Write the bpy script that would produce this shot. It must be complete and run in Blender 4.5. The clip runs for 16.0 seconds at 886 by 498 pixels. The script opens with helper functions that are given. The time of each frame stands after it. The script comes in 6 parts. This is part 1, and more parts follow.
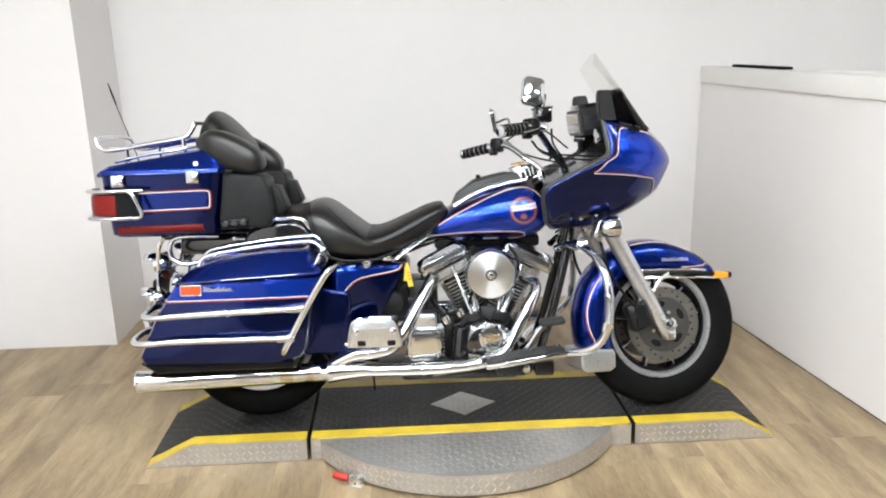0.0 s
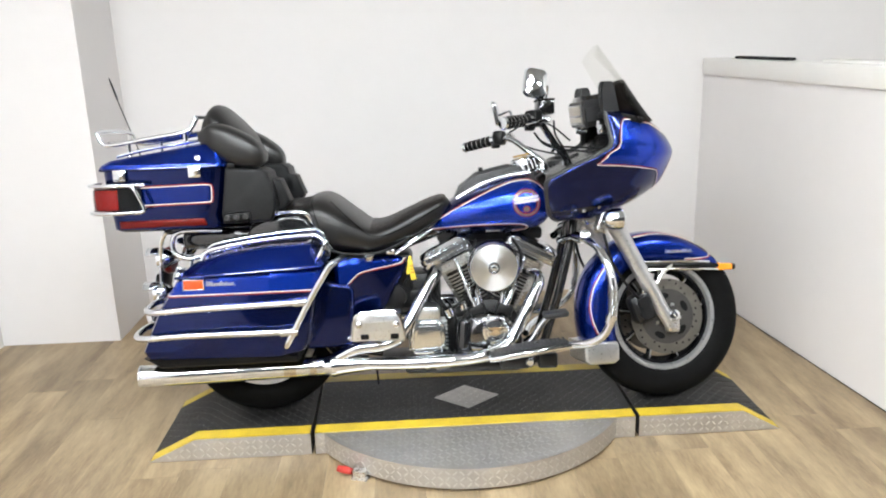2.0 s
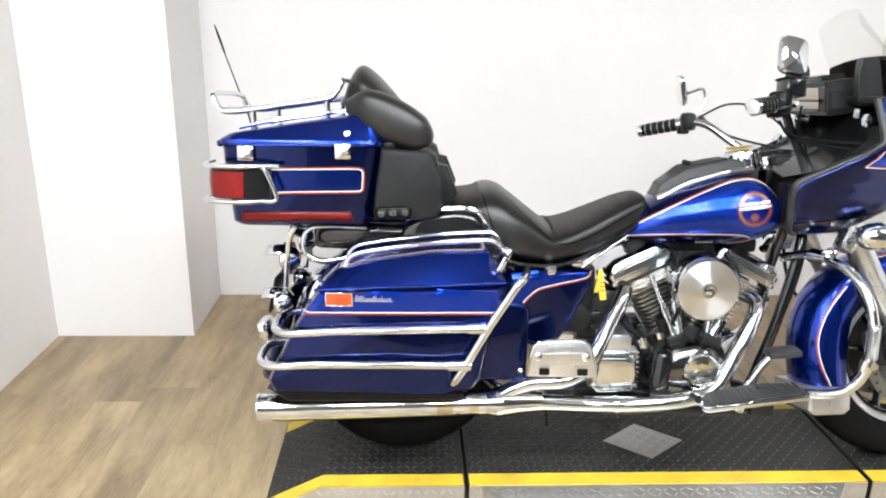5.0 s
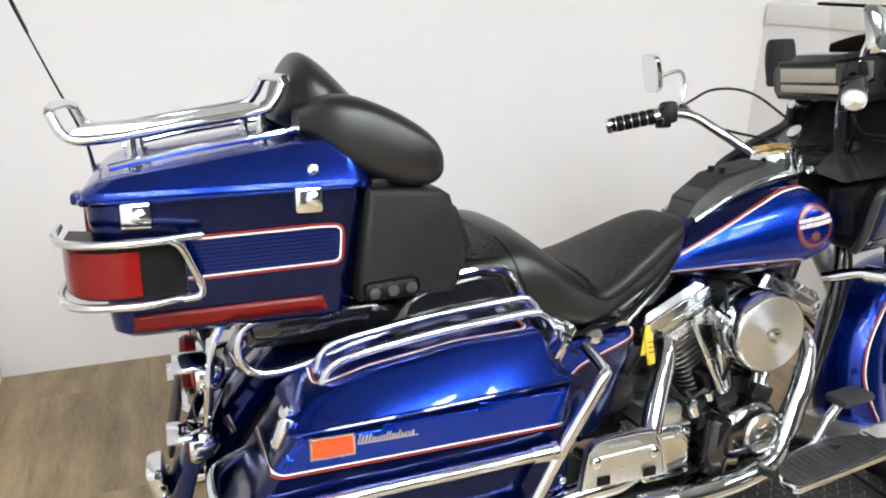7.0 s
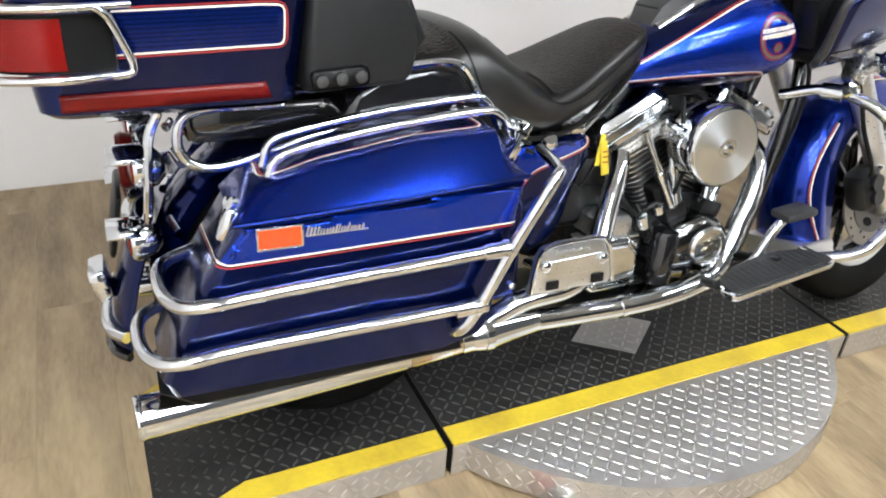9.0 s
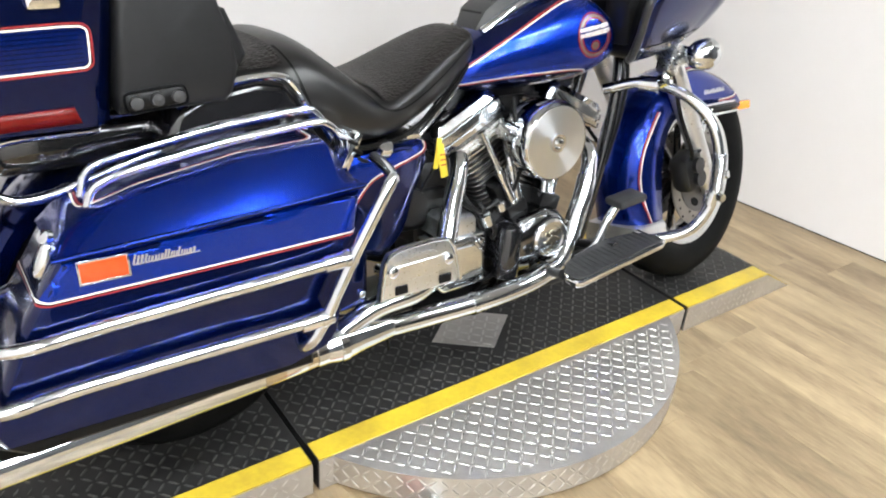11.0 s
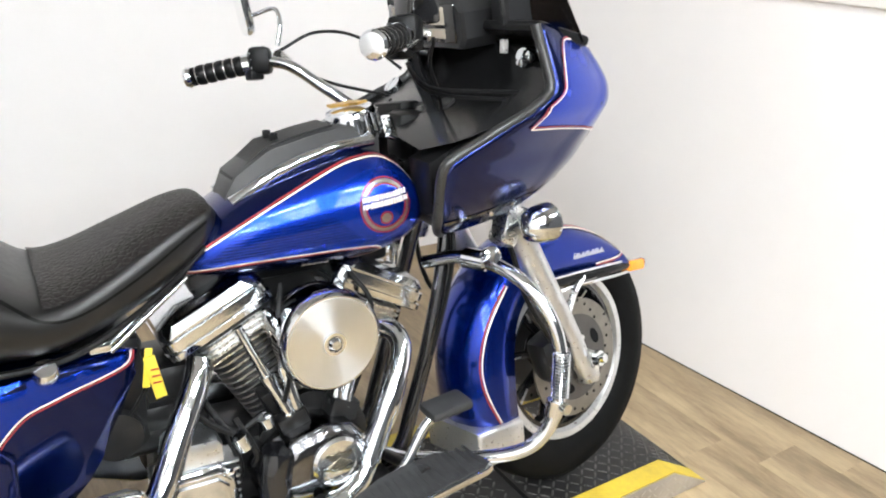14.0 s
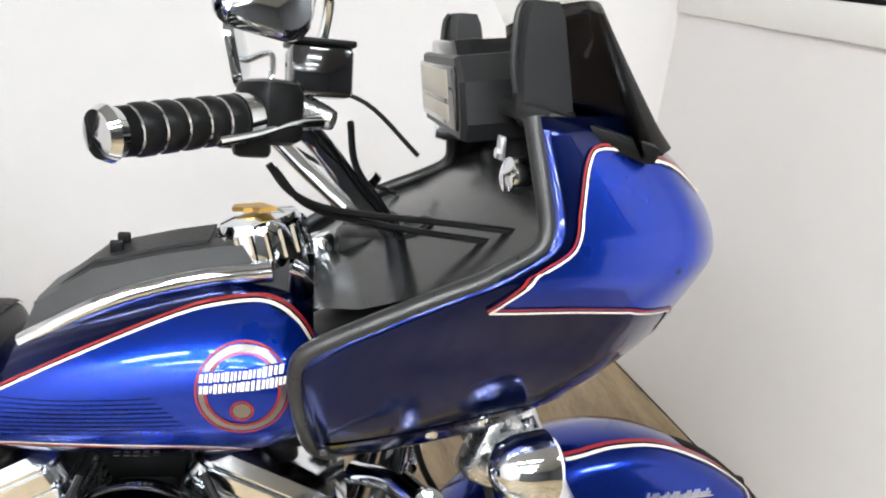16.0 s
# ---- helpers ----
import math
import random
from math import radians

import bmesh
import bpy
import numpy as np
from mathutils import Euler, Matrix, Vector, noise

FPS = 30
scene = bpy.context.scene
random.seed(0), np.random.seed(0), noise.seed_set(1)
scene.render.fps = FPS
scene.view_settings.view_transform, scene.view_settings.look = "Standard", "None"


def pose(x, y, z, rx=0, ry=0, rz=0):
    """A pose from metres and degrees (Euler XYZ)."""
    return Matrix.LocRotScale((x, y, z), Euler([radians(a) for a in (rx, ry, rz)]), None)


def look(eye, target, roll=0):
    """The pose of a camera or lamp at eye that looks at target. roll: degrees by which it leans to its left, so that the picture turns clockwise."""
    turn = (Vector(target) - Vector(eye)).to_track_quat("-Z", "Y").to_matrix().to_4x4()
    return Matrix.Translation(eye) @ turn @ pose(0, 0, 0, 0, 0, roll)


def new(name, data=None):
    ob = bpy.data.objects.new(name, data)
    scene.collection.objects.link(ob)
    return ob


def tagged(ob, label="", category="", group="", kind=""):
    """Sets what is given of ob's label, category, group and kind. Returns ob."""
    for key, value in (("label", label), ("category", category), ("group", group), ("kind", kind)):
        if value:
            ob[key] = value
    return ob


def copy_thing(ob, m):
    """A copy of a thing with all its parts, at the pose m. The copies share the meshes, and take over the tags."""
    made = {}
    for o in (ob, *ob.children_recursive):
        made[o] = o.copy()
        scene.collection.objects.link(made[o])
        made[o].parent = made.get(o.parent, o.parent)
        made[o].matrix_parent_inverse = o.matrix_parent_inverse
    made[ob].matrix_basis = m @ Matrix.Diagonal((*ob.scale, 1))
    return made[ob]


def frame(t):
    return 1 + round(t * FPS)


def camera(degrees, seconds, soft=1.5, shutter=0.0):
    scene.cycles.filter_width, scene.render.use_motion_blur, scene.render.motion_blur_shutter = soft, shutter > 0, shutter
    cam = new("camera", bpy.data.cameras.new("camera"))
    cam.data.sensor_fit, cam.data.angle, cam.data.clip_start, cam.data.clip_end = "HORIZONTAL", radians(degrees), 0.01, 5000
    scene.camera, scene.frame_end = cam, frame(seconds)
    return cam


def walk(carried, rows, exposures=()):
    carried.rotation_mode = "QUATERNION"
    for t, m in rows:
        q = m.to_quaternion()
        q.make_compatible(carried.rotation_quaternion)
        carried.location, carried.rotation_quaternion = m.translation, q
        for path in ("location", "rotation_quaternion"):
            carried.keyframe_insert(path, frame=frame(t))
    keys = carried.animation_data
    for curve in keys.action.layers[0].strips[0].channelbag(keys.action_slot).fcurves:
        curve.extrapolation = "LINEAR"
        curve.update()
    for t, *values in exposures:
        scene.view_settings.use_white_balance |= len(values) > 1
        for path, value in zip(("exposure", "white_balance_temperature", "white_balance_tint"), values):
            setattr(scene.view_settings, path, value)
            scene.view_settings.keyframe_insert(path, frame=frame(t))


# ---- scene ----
cam = camera(60.0, 16.0, 2.0)
PATH = [
    (0, (0.378, -2.624, 1.522), (0.483, -0.696, 1.0), -1.2),
    (0.5, (0.383, -2.622, 1.515), (0.482, -0.694, 0.994), -1.3),
    (1, (0.38, -2.619, 1.512), (0.475, -0.69, 0.993), -1.3),
    (1.5, (0.374, -2.617, 1.512), (0.465, -0.689, 0.99), -1.3),
    (2, (0.377, -2.621, 1.508), (0.475, -0.695, 0.977), -1.6),
    (2.5, (0.374, -2.622, 1.504), (0.465, -0.696, 0.971), -2.0),
    (3, (0.362, -2.601, 1.496), (0.416, -0.683, 0.933), -1.4),
    (3.5, (0.292, -2.554, 1.49), (0.354, -0.647, 0.89), 0.7),
    (4, (0.14, -2.453, 1.482), (0.318, -0.567, 0.841), -0.4),
    (4.5, (0.02, -2.248, 1.454), (0.268, -0.362, 0.835), 0.9),
    (5, (-0.172, -1.964, 1.469), (-0.087, -0.063, 0.855), 1.0),
    (5.2, (-0.255, -1.871, 1.463), (-0.079, 0.03, 0.867), 0.5),
    (7.3, (-0.61, -1.05, 1.405), (0.117, 0.671, 0.689), 2.0),
    (7.5, (-0.607, -1.048, 1.382), (0.122, 0.637, 0.586), 2.4),
    (8, (-0.601, -1.063, 1.337), (0.134, 0.557, 0.422), 4.3),
    (8.2, (-0.602, -1.069, 1.322), (0.124, 0.533, 0.369), 3.9),
    (10.3, (-0.572, -1.109, 1.311), (0.383, 0.335, 0.31), 5.5),
    (10.5, (-0.562, -1.113, 1.317), (0.437, 0.31, 0.329), 5.1),
    (11, (-0.546, -1.123, 1.325), (0.507, 0.273, 0.354), 4.4),
    (11.5, (-0.528, -1.129, 1.338), (0.578, 0.265, 0.423), 3.1),
    (12, (-0.472, -1.13, 1.361), (0.716, 0.229, 0.501), 2.6),
    (12.5, (-0.294, -1.134, 1.363), (0.829, 0.31, 0.555), 0.8),
    (13, (-0.127, -1.144, 1.397), (0.924, 0.384, 0.648), 3.6),
    (13.5, (0.001, -1.112, 1.395), (1.059, 0.388, 0.602), 1.2),
    (14, (0.16, -1.0, 1.387), (1.212, 0.516, 0.616), 4.0),
    (14.5, (0.36, -0.948, 1.398), (1.396, 0.601, 0.67), -0.1),
    (15, (0.588, -0.881, 1.413), (1.298, 0.874, 0.767), 2.0),
    (15.5, (0.729, -0.79, 1.41), (1.33, 0.998, 0.744), 2.9),
    (16, (0.868, -0.582, 1.375), (1.299, 1.233, 0.655), 5.9),
]
EXPOSURES = [(0.0, -0.42), (2.4, -0.36), (3.3, -0.13), (5.0, -0.15), (7.4, -0.42), (8.2, -0.42), (10.4, -0.32), (12.0, -0.18), (14.0, -0.15), (15.0, -0.24), (16.0, -0.27)]
walk(cam, [(t, look(eye, target, roll)) for t, eye, target, roll in PATH], EXPOSURES)
from mathutils.bvhtree import BVHTree
from mathutils.geometry import delaunay_2d_cdt

LAMP_POWER = 108.0
# All out of view; the last lamp is added to brighten the far wall.
LIGHTS = [(x, y) for y in (-1.5, -2.7, -3.9, -5.1) for x in (-1.25, 0.0, 1.25)] + [(2.95, -1.4)]

# ---- light ----
world = bpy.data.worlds.new("world")
world.use_nodes = True
world.node_tree.nodes["Background"].inputs[0].default_value = (0.9, 0.95, 1.0, 1)
world.node_tree.nodes["Background"].inputs[1].default_value = 0.05
scene.world = world


# ---- materials ----
def material(name, colour, rough=0.5, metal=0.0, coat=0.0, vary=0.1, scale=12.0, bump=0.0, bump_scale=60.0, rough_vary=0.08,
             flake=0.0, second=None, stretch=(1, 1, 1), transmission=0.0, ior=1.5, spec=0.5, sheen=0.0):
    """A procedural surface: base colour with a large and a small variation, gloss that varies, fine relief."""
    m = bpy.data.materials.new(name)
    m.use_nodes = True
    nt = m.node_tree
    b = nt.nodes["Principled BSDF"]
    tc = nt.nodes.new("ShaderNodeTexCoord")
    mp = nt.nodes.new("ShaderNodeMapping")
    mp.inputs["Scale"].default_value = stretch
    nt.links.new(tc.outputs["Object"], mp.inputs[0])
    n1 = nt.nodes.new("ShaderNodeTexNoise")
    n1.inputs["Scale"].default_value = scale
    n1.inputs["Detail"].default_value = 6
    nt.links.new(mp.outputs[0], n1.inputs["Vector"])
    n2 = nt.nodes.new("ShaderNodeTexNoise")
    n2.inputs["Scale"].default_value = scale * 9
    n2.inputs["Detail"].default_value = 4
    nt.links.new(mp.outputs[0], n2.inputs["Vector"])
    add = nt.nodes.new("ShaderNodeMath")
    add.operation = "MULTIPLY_ADD"
    nt.links.new(n2.outputs["Fac"], add.inputs[0])
    add.inputs[1].default_value = 0.4
    nt.links.new(n1.outputs["Fac"], add.inputs[2])
    ramp = nt.nodes.new("ShaderNodeMapRange")
    ramp.inputs[1].default_value, ramp.inputs[2].default_value = 0.4, 1.0
    nt.links.new(add.outputs[0], ramp.inputs[0])
    mix = nt.nodes.new("ShaderNodeMix")
    mix.data_type = "RGBA"
    dark = second or tuple(c * (1 - vary) for c in colour)
    light = colour if second else tuple(min(1.0, c * (1 + vary)) for c in colour)
    mix.inputs[6].default_value, mix.inputs[7].default_value = (*dark, 1), (*light, 1)
    nt.links.new(ramp.outputs[0], mix.inputs[0])
    nt.links.new(mix.outputs[2], b.inputs["Base Color"])
    rr = nt.nodes.new("ShaderNodeMapRange")
    rr.inputs[3].default_value, rr.inputs[4].default_value = max(0.02, rough - rough_vary), min(1, rough + rough_vary)
    nt.links.new(n2.outputs["Fac"], rr.inputs[0])
    nt.links.new(rr.outputs[0], b.inputs["Roughness"])
    b.inputs["Metallic"].default_value = metal
    b.inputs["Coat Weight"].default_value = coat
    b.inputs["Coat Roughness"].default_value = 0.03
    b.inputs["Transmission Weight"].default_value = transmission
    b.inputs["IOR"].default_value = ior
    b.inputs["Specular IOR Level"].default_value = spec
    if bump:
        n3 = nt.nodes.new("ShaderNodeTexNoise")
        n3.inputs["Scale"].default_value = bump_scale
        n3.inputs["Detail"].default_value = 5
        nt.links.new(mp.outputs[0], n3.inputs["Vector"])
        bp = nt.nodes.new("ShaderNodeBump")
        bp.inputs["Strength"].default_value = bump
        bp.inputs["Distance"].default_value = 0.002
        nt.links.new(n3.outputs["Fac"], bp.inputs["Height"])
        nt.links.new(bp.outputs[0], b.inputs["Normal"])
    return m


def wood_material():
    m = material("vinyl_plank", (0.385, 0.288, 0.170), 0.40, vary=0.2, scale=2.6, bump=0.08, bump_scale=30, stretch=(4.5, 0.9, 1), second=(0.155, 0.106, 0.058), rough_vary=0.1)
    nt = m.node_tree
    ramp = [n for n in nt.nodes if n.bl_idname == "ShaderNodeMapRange"][0]
    ramp.inputs[1].default_value, ramp.inputs[2].default_value = 0.45, 0.92
    b = nt.nodes["Principled BSDF"]
    oi = nt.nodes.new("ShaderNodeObjectInfo")
    src = b.inputs["Base Color"].links[0].from_socket
    hs = nt.nodes.new("ShaderNodeHueSaturation")
    mr = nt.nodes.new("ShaderNodeMapRange")
    mr.inputs[3].default_value, mr.inputs[4].default_value = 0.86, 1.12
    nt.links.new(oi.outputs["Random"], mr.inputs[0])
    nt.links.new(mr.outputs[0], hs.inputs["Value"])
    nt.links.new(src, hs.inputs["Color"])
    nt.links.new(hs.outputs[0], b.inputs["Base Color"])
    # each plank starts its grain elsewhere
    mp = [n for n in nt.nodes if n.bl_idname == "ShaderNodeMapping"][0]
    cx = nt.nodes.new("ShaderNodeCombineXYZ")
    mu = nt.nodes.new("ShaderNodeMath")
    mu.operation = "MULTIPLY"
    mu.inputs[1].default_value = 37.0
    nt.links.new(oi.outputs["Random"], mu.inputs[0])
    nt.links.new(mu.outputs[0], cx.inputs[2])
    nt.links.new(cx.outputs[0], mp.inputs["Location"])
    return m


WALL = material("wall_paint", (0.76, 0.732, 0.722), 0.55, vary=0.025, scale=1.3, bump=0.06, bump_scale=220)
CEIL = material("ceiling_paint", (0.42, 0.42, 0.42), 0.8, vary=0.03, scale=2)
GREYWALL = material("far_wall_paint", (0.72, 0.71, 0.69), 0.7, vary=0.05, scale=1)
# Near-black of the unseen walls stands for a dim room in the reflections.
SHADE = material("dim_room_wall_black", (0.045, 0.045, 0.047), 0.7, vary=0.1, scale=1)
CAPWOOD = material("ledge_paint", (0.78, 0.76, 0.73), 0.4, vary=0.04, scale=3)
# Near-black for the ledge strip, and for shade in gaps, holes and slots.
DARK = material("dark_gap", (0.008, 0.008, 0.0085), 0.8, vary=0.2, spec=0.1)
WOOD = wood_material()
BLUE = material("blue_metallic_paint", (0.001, 0.034, 0.40), 0.27, metal=0.85, coat=0.6, vary=0.05, scale=0.7, rough_vary=0.01)
# Halfway tone: light put into the navy, shade put into the blue.
LITDIMBLUE = material("lit_and_dimmed_blue_paint", (0.0008, 0.020, 0.23), 0.22, metal=0.88, coat=0.5, vary=0.05, scale=0.7, rough_vary=0.01)
NAVY = material("navy_metallic_paint", (0.0006, 0.0080, 0.080), 0.2, metal=0.9, coat=0.5, vary=0.06, scale=0.7, rough_vary=0.01)
# Chrome and polished metals carry a blue tint against warm floor reflections.
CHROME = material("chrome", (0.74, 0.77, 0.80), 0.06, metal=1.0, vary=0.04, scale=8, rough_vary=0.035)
STEEL = material("warm_steel", (0.62, 0.55, 0.42), 0.14, metal=1.0, vary=0.15, scale=6)
ALU = material("polished_aluminium", (0.68, 0.68, 0.67), 0.28, metal=1.0, vary=0.1, scale=20, bump=0.05, bump_scale=120)
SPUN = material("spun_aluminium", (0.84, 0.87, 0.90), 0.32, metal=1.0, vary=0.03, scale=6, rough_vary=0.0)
SPUN.node_tree.nodes["Principled BSDF"].inputs["Anisotropic"].default_value = 0.95
SPUN.node_tree.nodes["Principled BSDF"].inputs["Anisotropic Rotation"].default_value = 0.25
tan_node = SPUN.node_tree.nodes.new("ShaderNodeTangent")
tan_node.direction_type, tan_node.axis = "RADIAL", "Y"
SPUN.node_tree.links.new(tan_node.outputs[0], SPUN.node_tree.nodes["Principled BSDF"].inputs["Tangent"])
# Dark reflections painted into the cam cover's chrome; also the dark backing plate.
DARKCHROME = material("darkened_chrome", (0.16, 0.16, 0.165), 0.12, metal=1.0, vary=0.1, scale=18, bump=0.04, bump_scale=140)
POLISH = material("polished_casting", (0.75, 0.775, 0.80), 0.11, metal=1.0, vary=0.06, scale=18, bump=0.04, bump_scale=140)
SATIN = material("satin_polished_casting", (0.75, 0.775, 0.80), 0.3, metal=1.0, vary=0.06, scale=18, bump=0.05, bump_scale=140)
SILVER = material("silver_paint", (0.62, 0.62, 0.62), 0.3, metal=0.85, vary=0.08, scale=14)
ROTOR = material("rotor_steel", (0.24, 0.225, 0.20), 0.35, metal=0.9, vary=0.15, scale=25)
MAT = material("worn_rubber_mat", (0.026, 0.026, 0.027), 0.55, vary=0.3, scale=30, bump=0.1, bump_scale=200, spec=0.25)
CARRIER = material("disc_carrier", (0.11, 0.105, 0.10), 0.4, metal=0.8, vary=0.15, scale=25)
RUBBER = material("tyre_rubber", (0.0045, 0.0045, 0.0046), 0.6, vary=0.35, scale=20, bump=0.15, bump_scale=200, spec=0.06)
LEATHER = material("black_leather", (0.0065, 0.0062, 0.0061), 0.37, vary=0.25, scale=9, bump=0.035, bump_scale=110, rough_vary=0.07, spec=0.5)
VINYL = material("black_vinyl", (0.005, 0.0048, 0.0047), 0.34, vary=0.3, scale=18, bump=0.12, bump_scale=420, spec=0.14)
VINYLGREY = material("grey_vinyl", (0.013, 0.013, 0.0135), 0.45, vary=0.2, scale=14, bump=0.12, bump_scale=380, spec=0.15)
WEAVE = material("dark_brown_plush", (0.0085, 0.0068, 0.0062), 0.45, vary=0.4, scale=45, spec=0.3)
PLASTIC = material("black_plastic", (0.0065, 0.0065, 0.0068), 0.36, vary=0.25, scale=16, bump=0.06, bump_scale=300, spec=0.15)
CONSOLE = material("grey_console_plastic", (0.04, 0.04, 0.041), 0.45, vary=0.15, scale=14, bump=0.1, bump_scale=300, spec=0.3)
PODBLACK = material("matt_black_moulding", (0.017, 0.017, 0.018), 0.42, vary=0.15, scale=16, bump=0.06, bump_scale=300, spec=0.35)
RIMBLACK = material("grey_black_edge_moulding", (0.022, 0.022, 0.022), 0.3, vary=0.2, scale=20, bump=0.05, bump_scale=200, spec=0.4)
DASH = material("glossy_black_dashboard", (0.008, 0.008, 0.0085), 0.2, vary=0.2, scale=14, bump=0.04, bump_scale=260, spec=0.35)
GLOSSBLACK = material("gloss_black", (0.006, 0.006, 0.007), 0.12, coat=0.6, vary=0.2, scale=10)
CASTBLACK = material("black_cast_metal", (0.010, 0.010, 0.0105), 0.35, metal=0.3, vary=0.3, scale=40, bump=0.2, bump_scale=150)
FIN = material("cylinder_fin", (0.48, 0.48, 0.48), 0.3, metal=1.0, vary=0.08, scale=10)
RED = material("red_lens", (0.15, 0.004, 0.003), 0.2, coat=0.15, vary=0.2, scale=6, rough_vary=0.02, spec=0.25)
DKRED = material("dark_red_reflector", (0.12, 0.005, 0.004), 0.3, coat=0.08, vary=0.15, scale=60, spec=0.2)
ORANGE = material("orange_reflector", (0.72, 0.065, 0.014), 0.2, coat=0.5, vary=0.1, scale=70)
AMBER = material("amber_lens", (0.80, 0.27, 0.02), 0.15, coat=0.5, vary=0.1, scale=50)
CREAM = material("cream_pinstripe", (0.72, 0.66, 0.58), 0.35, vary=0.05)
REDLINE = material("red_pinstripe", (0.24, 0.014, 0.017), 0.35, vary=0.08)
GOLD = material("brass_emblem", (0.72, 0.45, 0.13), 0.3, metal=0.8, vary=0.2, scale=60)
MIRROR = material("mirror_glass", (0.88, 0.88, 0.88), 0.02, metal=1.0, vary=0.01, rough_vary=0.0)
YELLOW = material("yellow_safety_paint", (0.68, 0.50, 0.035), 0.45, vary=0.18, scale=9, second=(0.40, 0.28, 0.03), bump=0.2, bump_scale=90)
TREADHI = material("bright_lozenge_tread", (0.66, 0.65, 0.63), 0.44, metal=1.0, vary=0.12, scale=12)
TREAD = material("tread_plate_aluminium", (0.56, 0.54, 0.52), 0.42, metal=0.85, vary=0.18, scale=7, bump=0.1, bump_scale=90)
BLACKTREAD = material("black_tread_plate", (0.021, 0.0203, 0.02), 0.42, metal=0.15, vary=0.35, scale=8, bump=0.2, bump_scale=80, spec=0.2)
# Lighter than the deck: wear, plus a highlight painted on the lozenges.
WORNLITTREAD = material("worn_highlit_black_tread", (0.075, 0.073, 0.07), 0.36, metal=0.6, vary=0.5, scale=9)
TAG = material("yellow_tag_card", (0.56, 0.44, 0.035), 0.5, vary=0.1)
REDGRIP = material("red_plastic_grip", (0.45, 0.03, 0.02), 0.4, vary=0.15, scale=20)
CREAMDIAL = material("gauge_face", (0.45, 0.40, 0.33), 0.35, vary=0.1)
HAZEL = material("clear_plastic_lens", (0.75, 0.75, 0.73), 0.15, vary=0.1, scale=60)


def hide_grain(m, scale, strength):
    """Raised scales like embossed hide, driven into the surface's relief."""
    nt = m.node_tree
    b = nt.nodes["Principled BSDF"]
    tc = nt.nodes.new("ShaderNodeTexCoord")
    vo = nt.nodes.new("ShaderNodeTexVoronoi")
    vo.feature = "DISTANCE_TO_EDGE"
    vo.inputs["Scale"].default_value = scale
    mr = nt.nodes.new("ShaderNodeMapRange")
    mr.inputs[2].default_value = 0.25
    bp = nt.nodes.new("ShaderNodeBump")
    bp.inputs["Strength"].default_value = strength
    bp.inputs["Distance"].default_value = 0.003
    nt.links.new(tc.outputs["Object"], vo.inputs["Vector"])
    nt.links.new(vo.outputs["Distance"], mr.inputs[0])
    nt.links.new(mr.outputs[0], bp.inputs["Height"])
    nt.links.new(bp.outputs[0], b.inputs["Normal"])


hide_grain(WEAVE, 95.0, 0.45)


def spun_grain(m):
    """Circular machining marks that draw highlights out into cones."""
    nt = m.node_tree
    b = nt.nodes["Principled BSDF"]
    tg = nt.nodes.new("ShaderNodeTangent")
    tg.direction_type, tg.axis = "RADIAL", "Y"
    b.inputs["Anisotropic"].default_value = 0.85
    nt.links.new(tg.outputs[0], b.inputs["Tangent"])


spun_grain(SPUN)


def glass_material(name, colour, rough=0.02):
    m = bpy.data.materials.new(name)
    m.use_nodes = True
    nt = m.node_tree
    b = nt.nodes["Principled BSDF"]
    out = nt.nodes["Material Output"]
    tr = nt.nodes.new("ShaderNodeBsdfTransparent")
    tr.inputs[0].default_value = (*colour, 1)
    gl = nt.nodes.new("ShaderNodeBsdfGlossy")
    gl.inputs["Roughness"].default_value = rough
    mx = nt.nodes.new("ShaderNodeMixShader")
    lw = nt.nodes.new("ShaderNodeLayerWeight")
    pw = nt.nodes.new("ShaderNodeMath")
    pw.operation = "POWER"
    pw.inputs[1].default_value = 4.0
    nt.links.new(lw.outputs["Facing"], pw.inputs[0])
    sc = nt.nodes.new("ShaderNodeMapRange")
    sc.inputs[3].default_value, sc.inputs[4].default_value = 0.008, 0.2
    nt.links.new(pw.outputs[0], sc.inputs[0])
    nt.links.new(sc.outputs[0], mx.inputs[0])
    nt.links.new(tr.outputs[0], mx.inputs[1])
    nt.links.new(gl.outputs[0], mx.inputs[2])
    nt.links.new(mx.outputs[0], out.inputs[0])
    nt.nodes.remove(b)
    return m


CLEAR = glass_material("clear_windscreen", (0.97, 0.97, 0.96))
SMOKE = glass_material("smoked_windscreen", (0.11, 0.10, 0.095))
LAMP = bpy.data.materials.new("lamp_diffuser")
LAMP.use_nodes = True
LAMP.node_tree.nodes["Principled BSDF"].inputs["Emission Color"].default_value = (0.912, 0.968, 1.0, 1)
LAMP.node_tree.nodes["Principled BSDF"].inputs["Emission Strength"].default_value = LAMP_POWER


# ---- geometry helpers: each gives (verts, faces) ----
def joined(*gs):
    vs, fs = [], []
    for v, f in gs:
        o = len(vs)
        vs.extend(v)
        fs.extend([tuple(i + o for i in q) for q in f])
    return vs, fs


def moved(g, m):
    return [tuple(m @ Vector(v)) for v in g[0]], g[1]


def flipped(g):
    return [(x, -y, z) for x, y, z in g[0]], [tuple(reversed(q)) for q in g[1]]


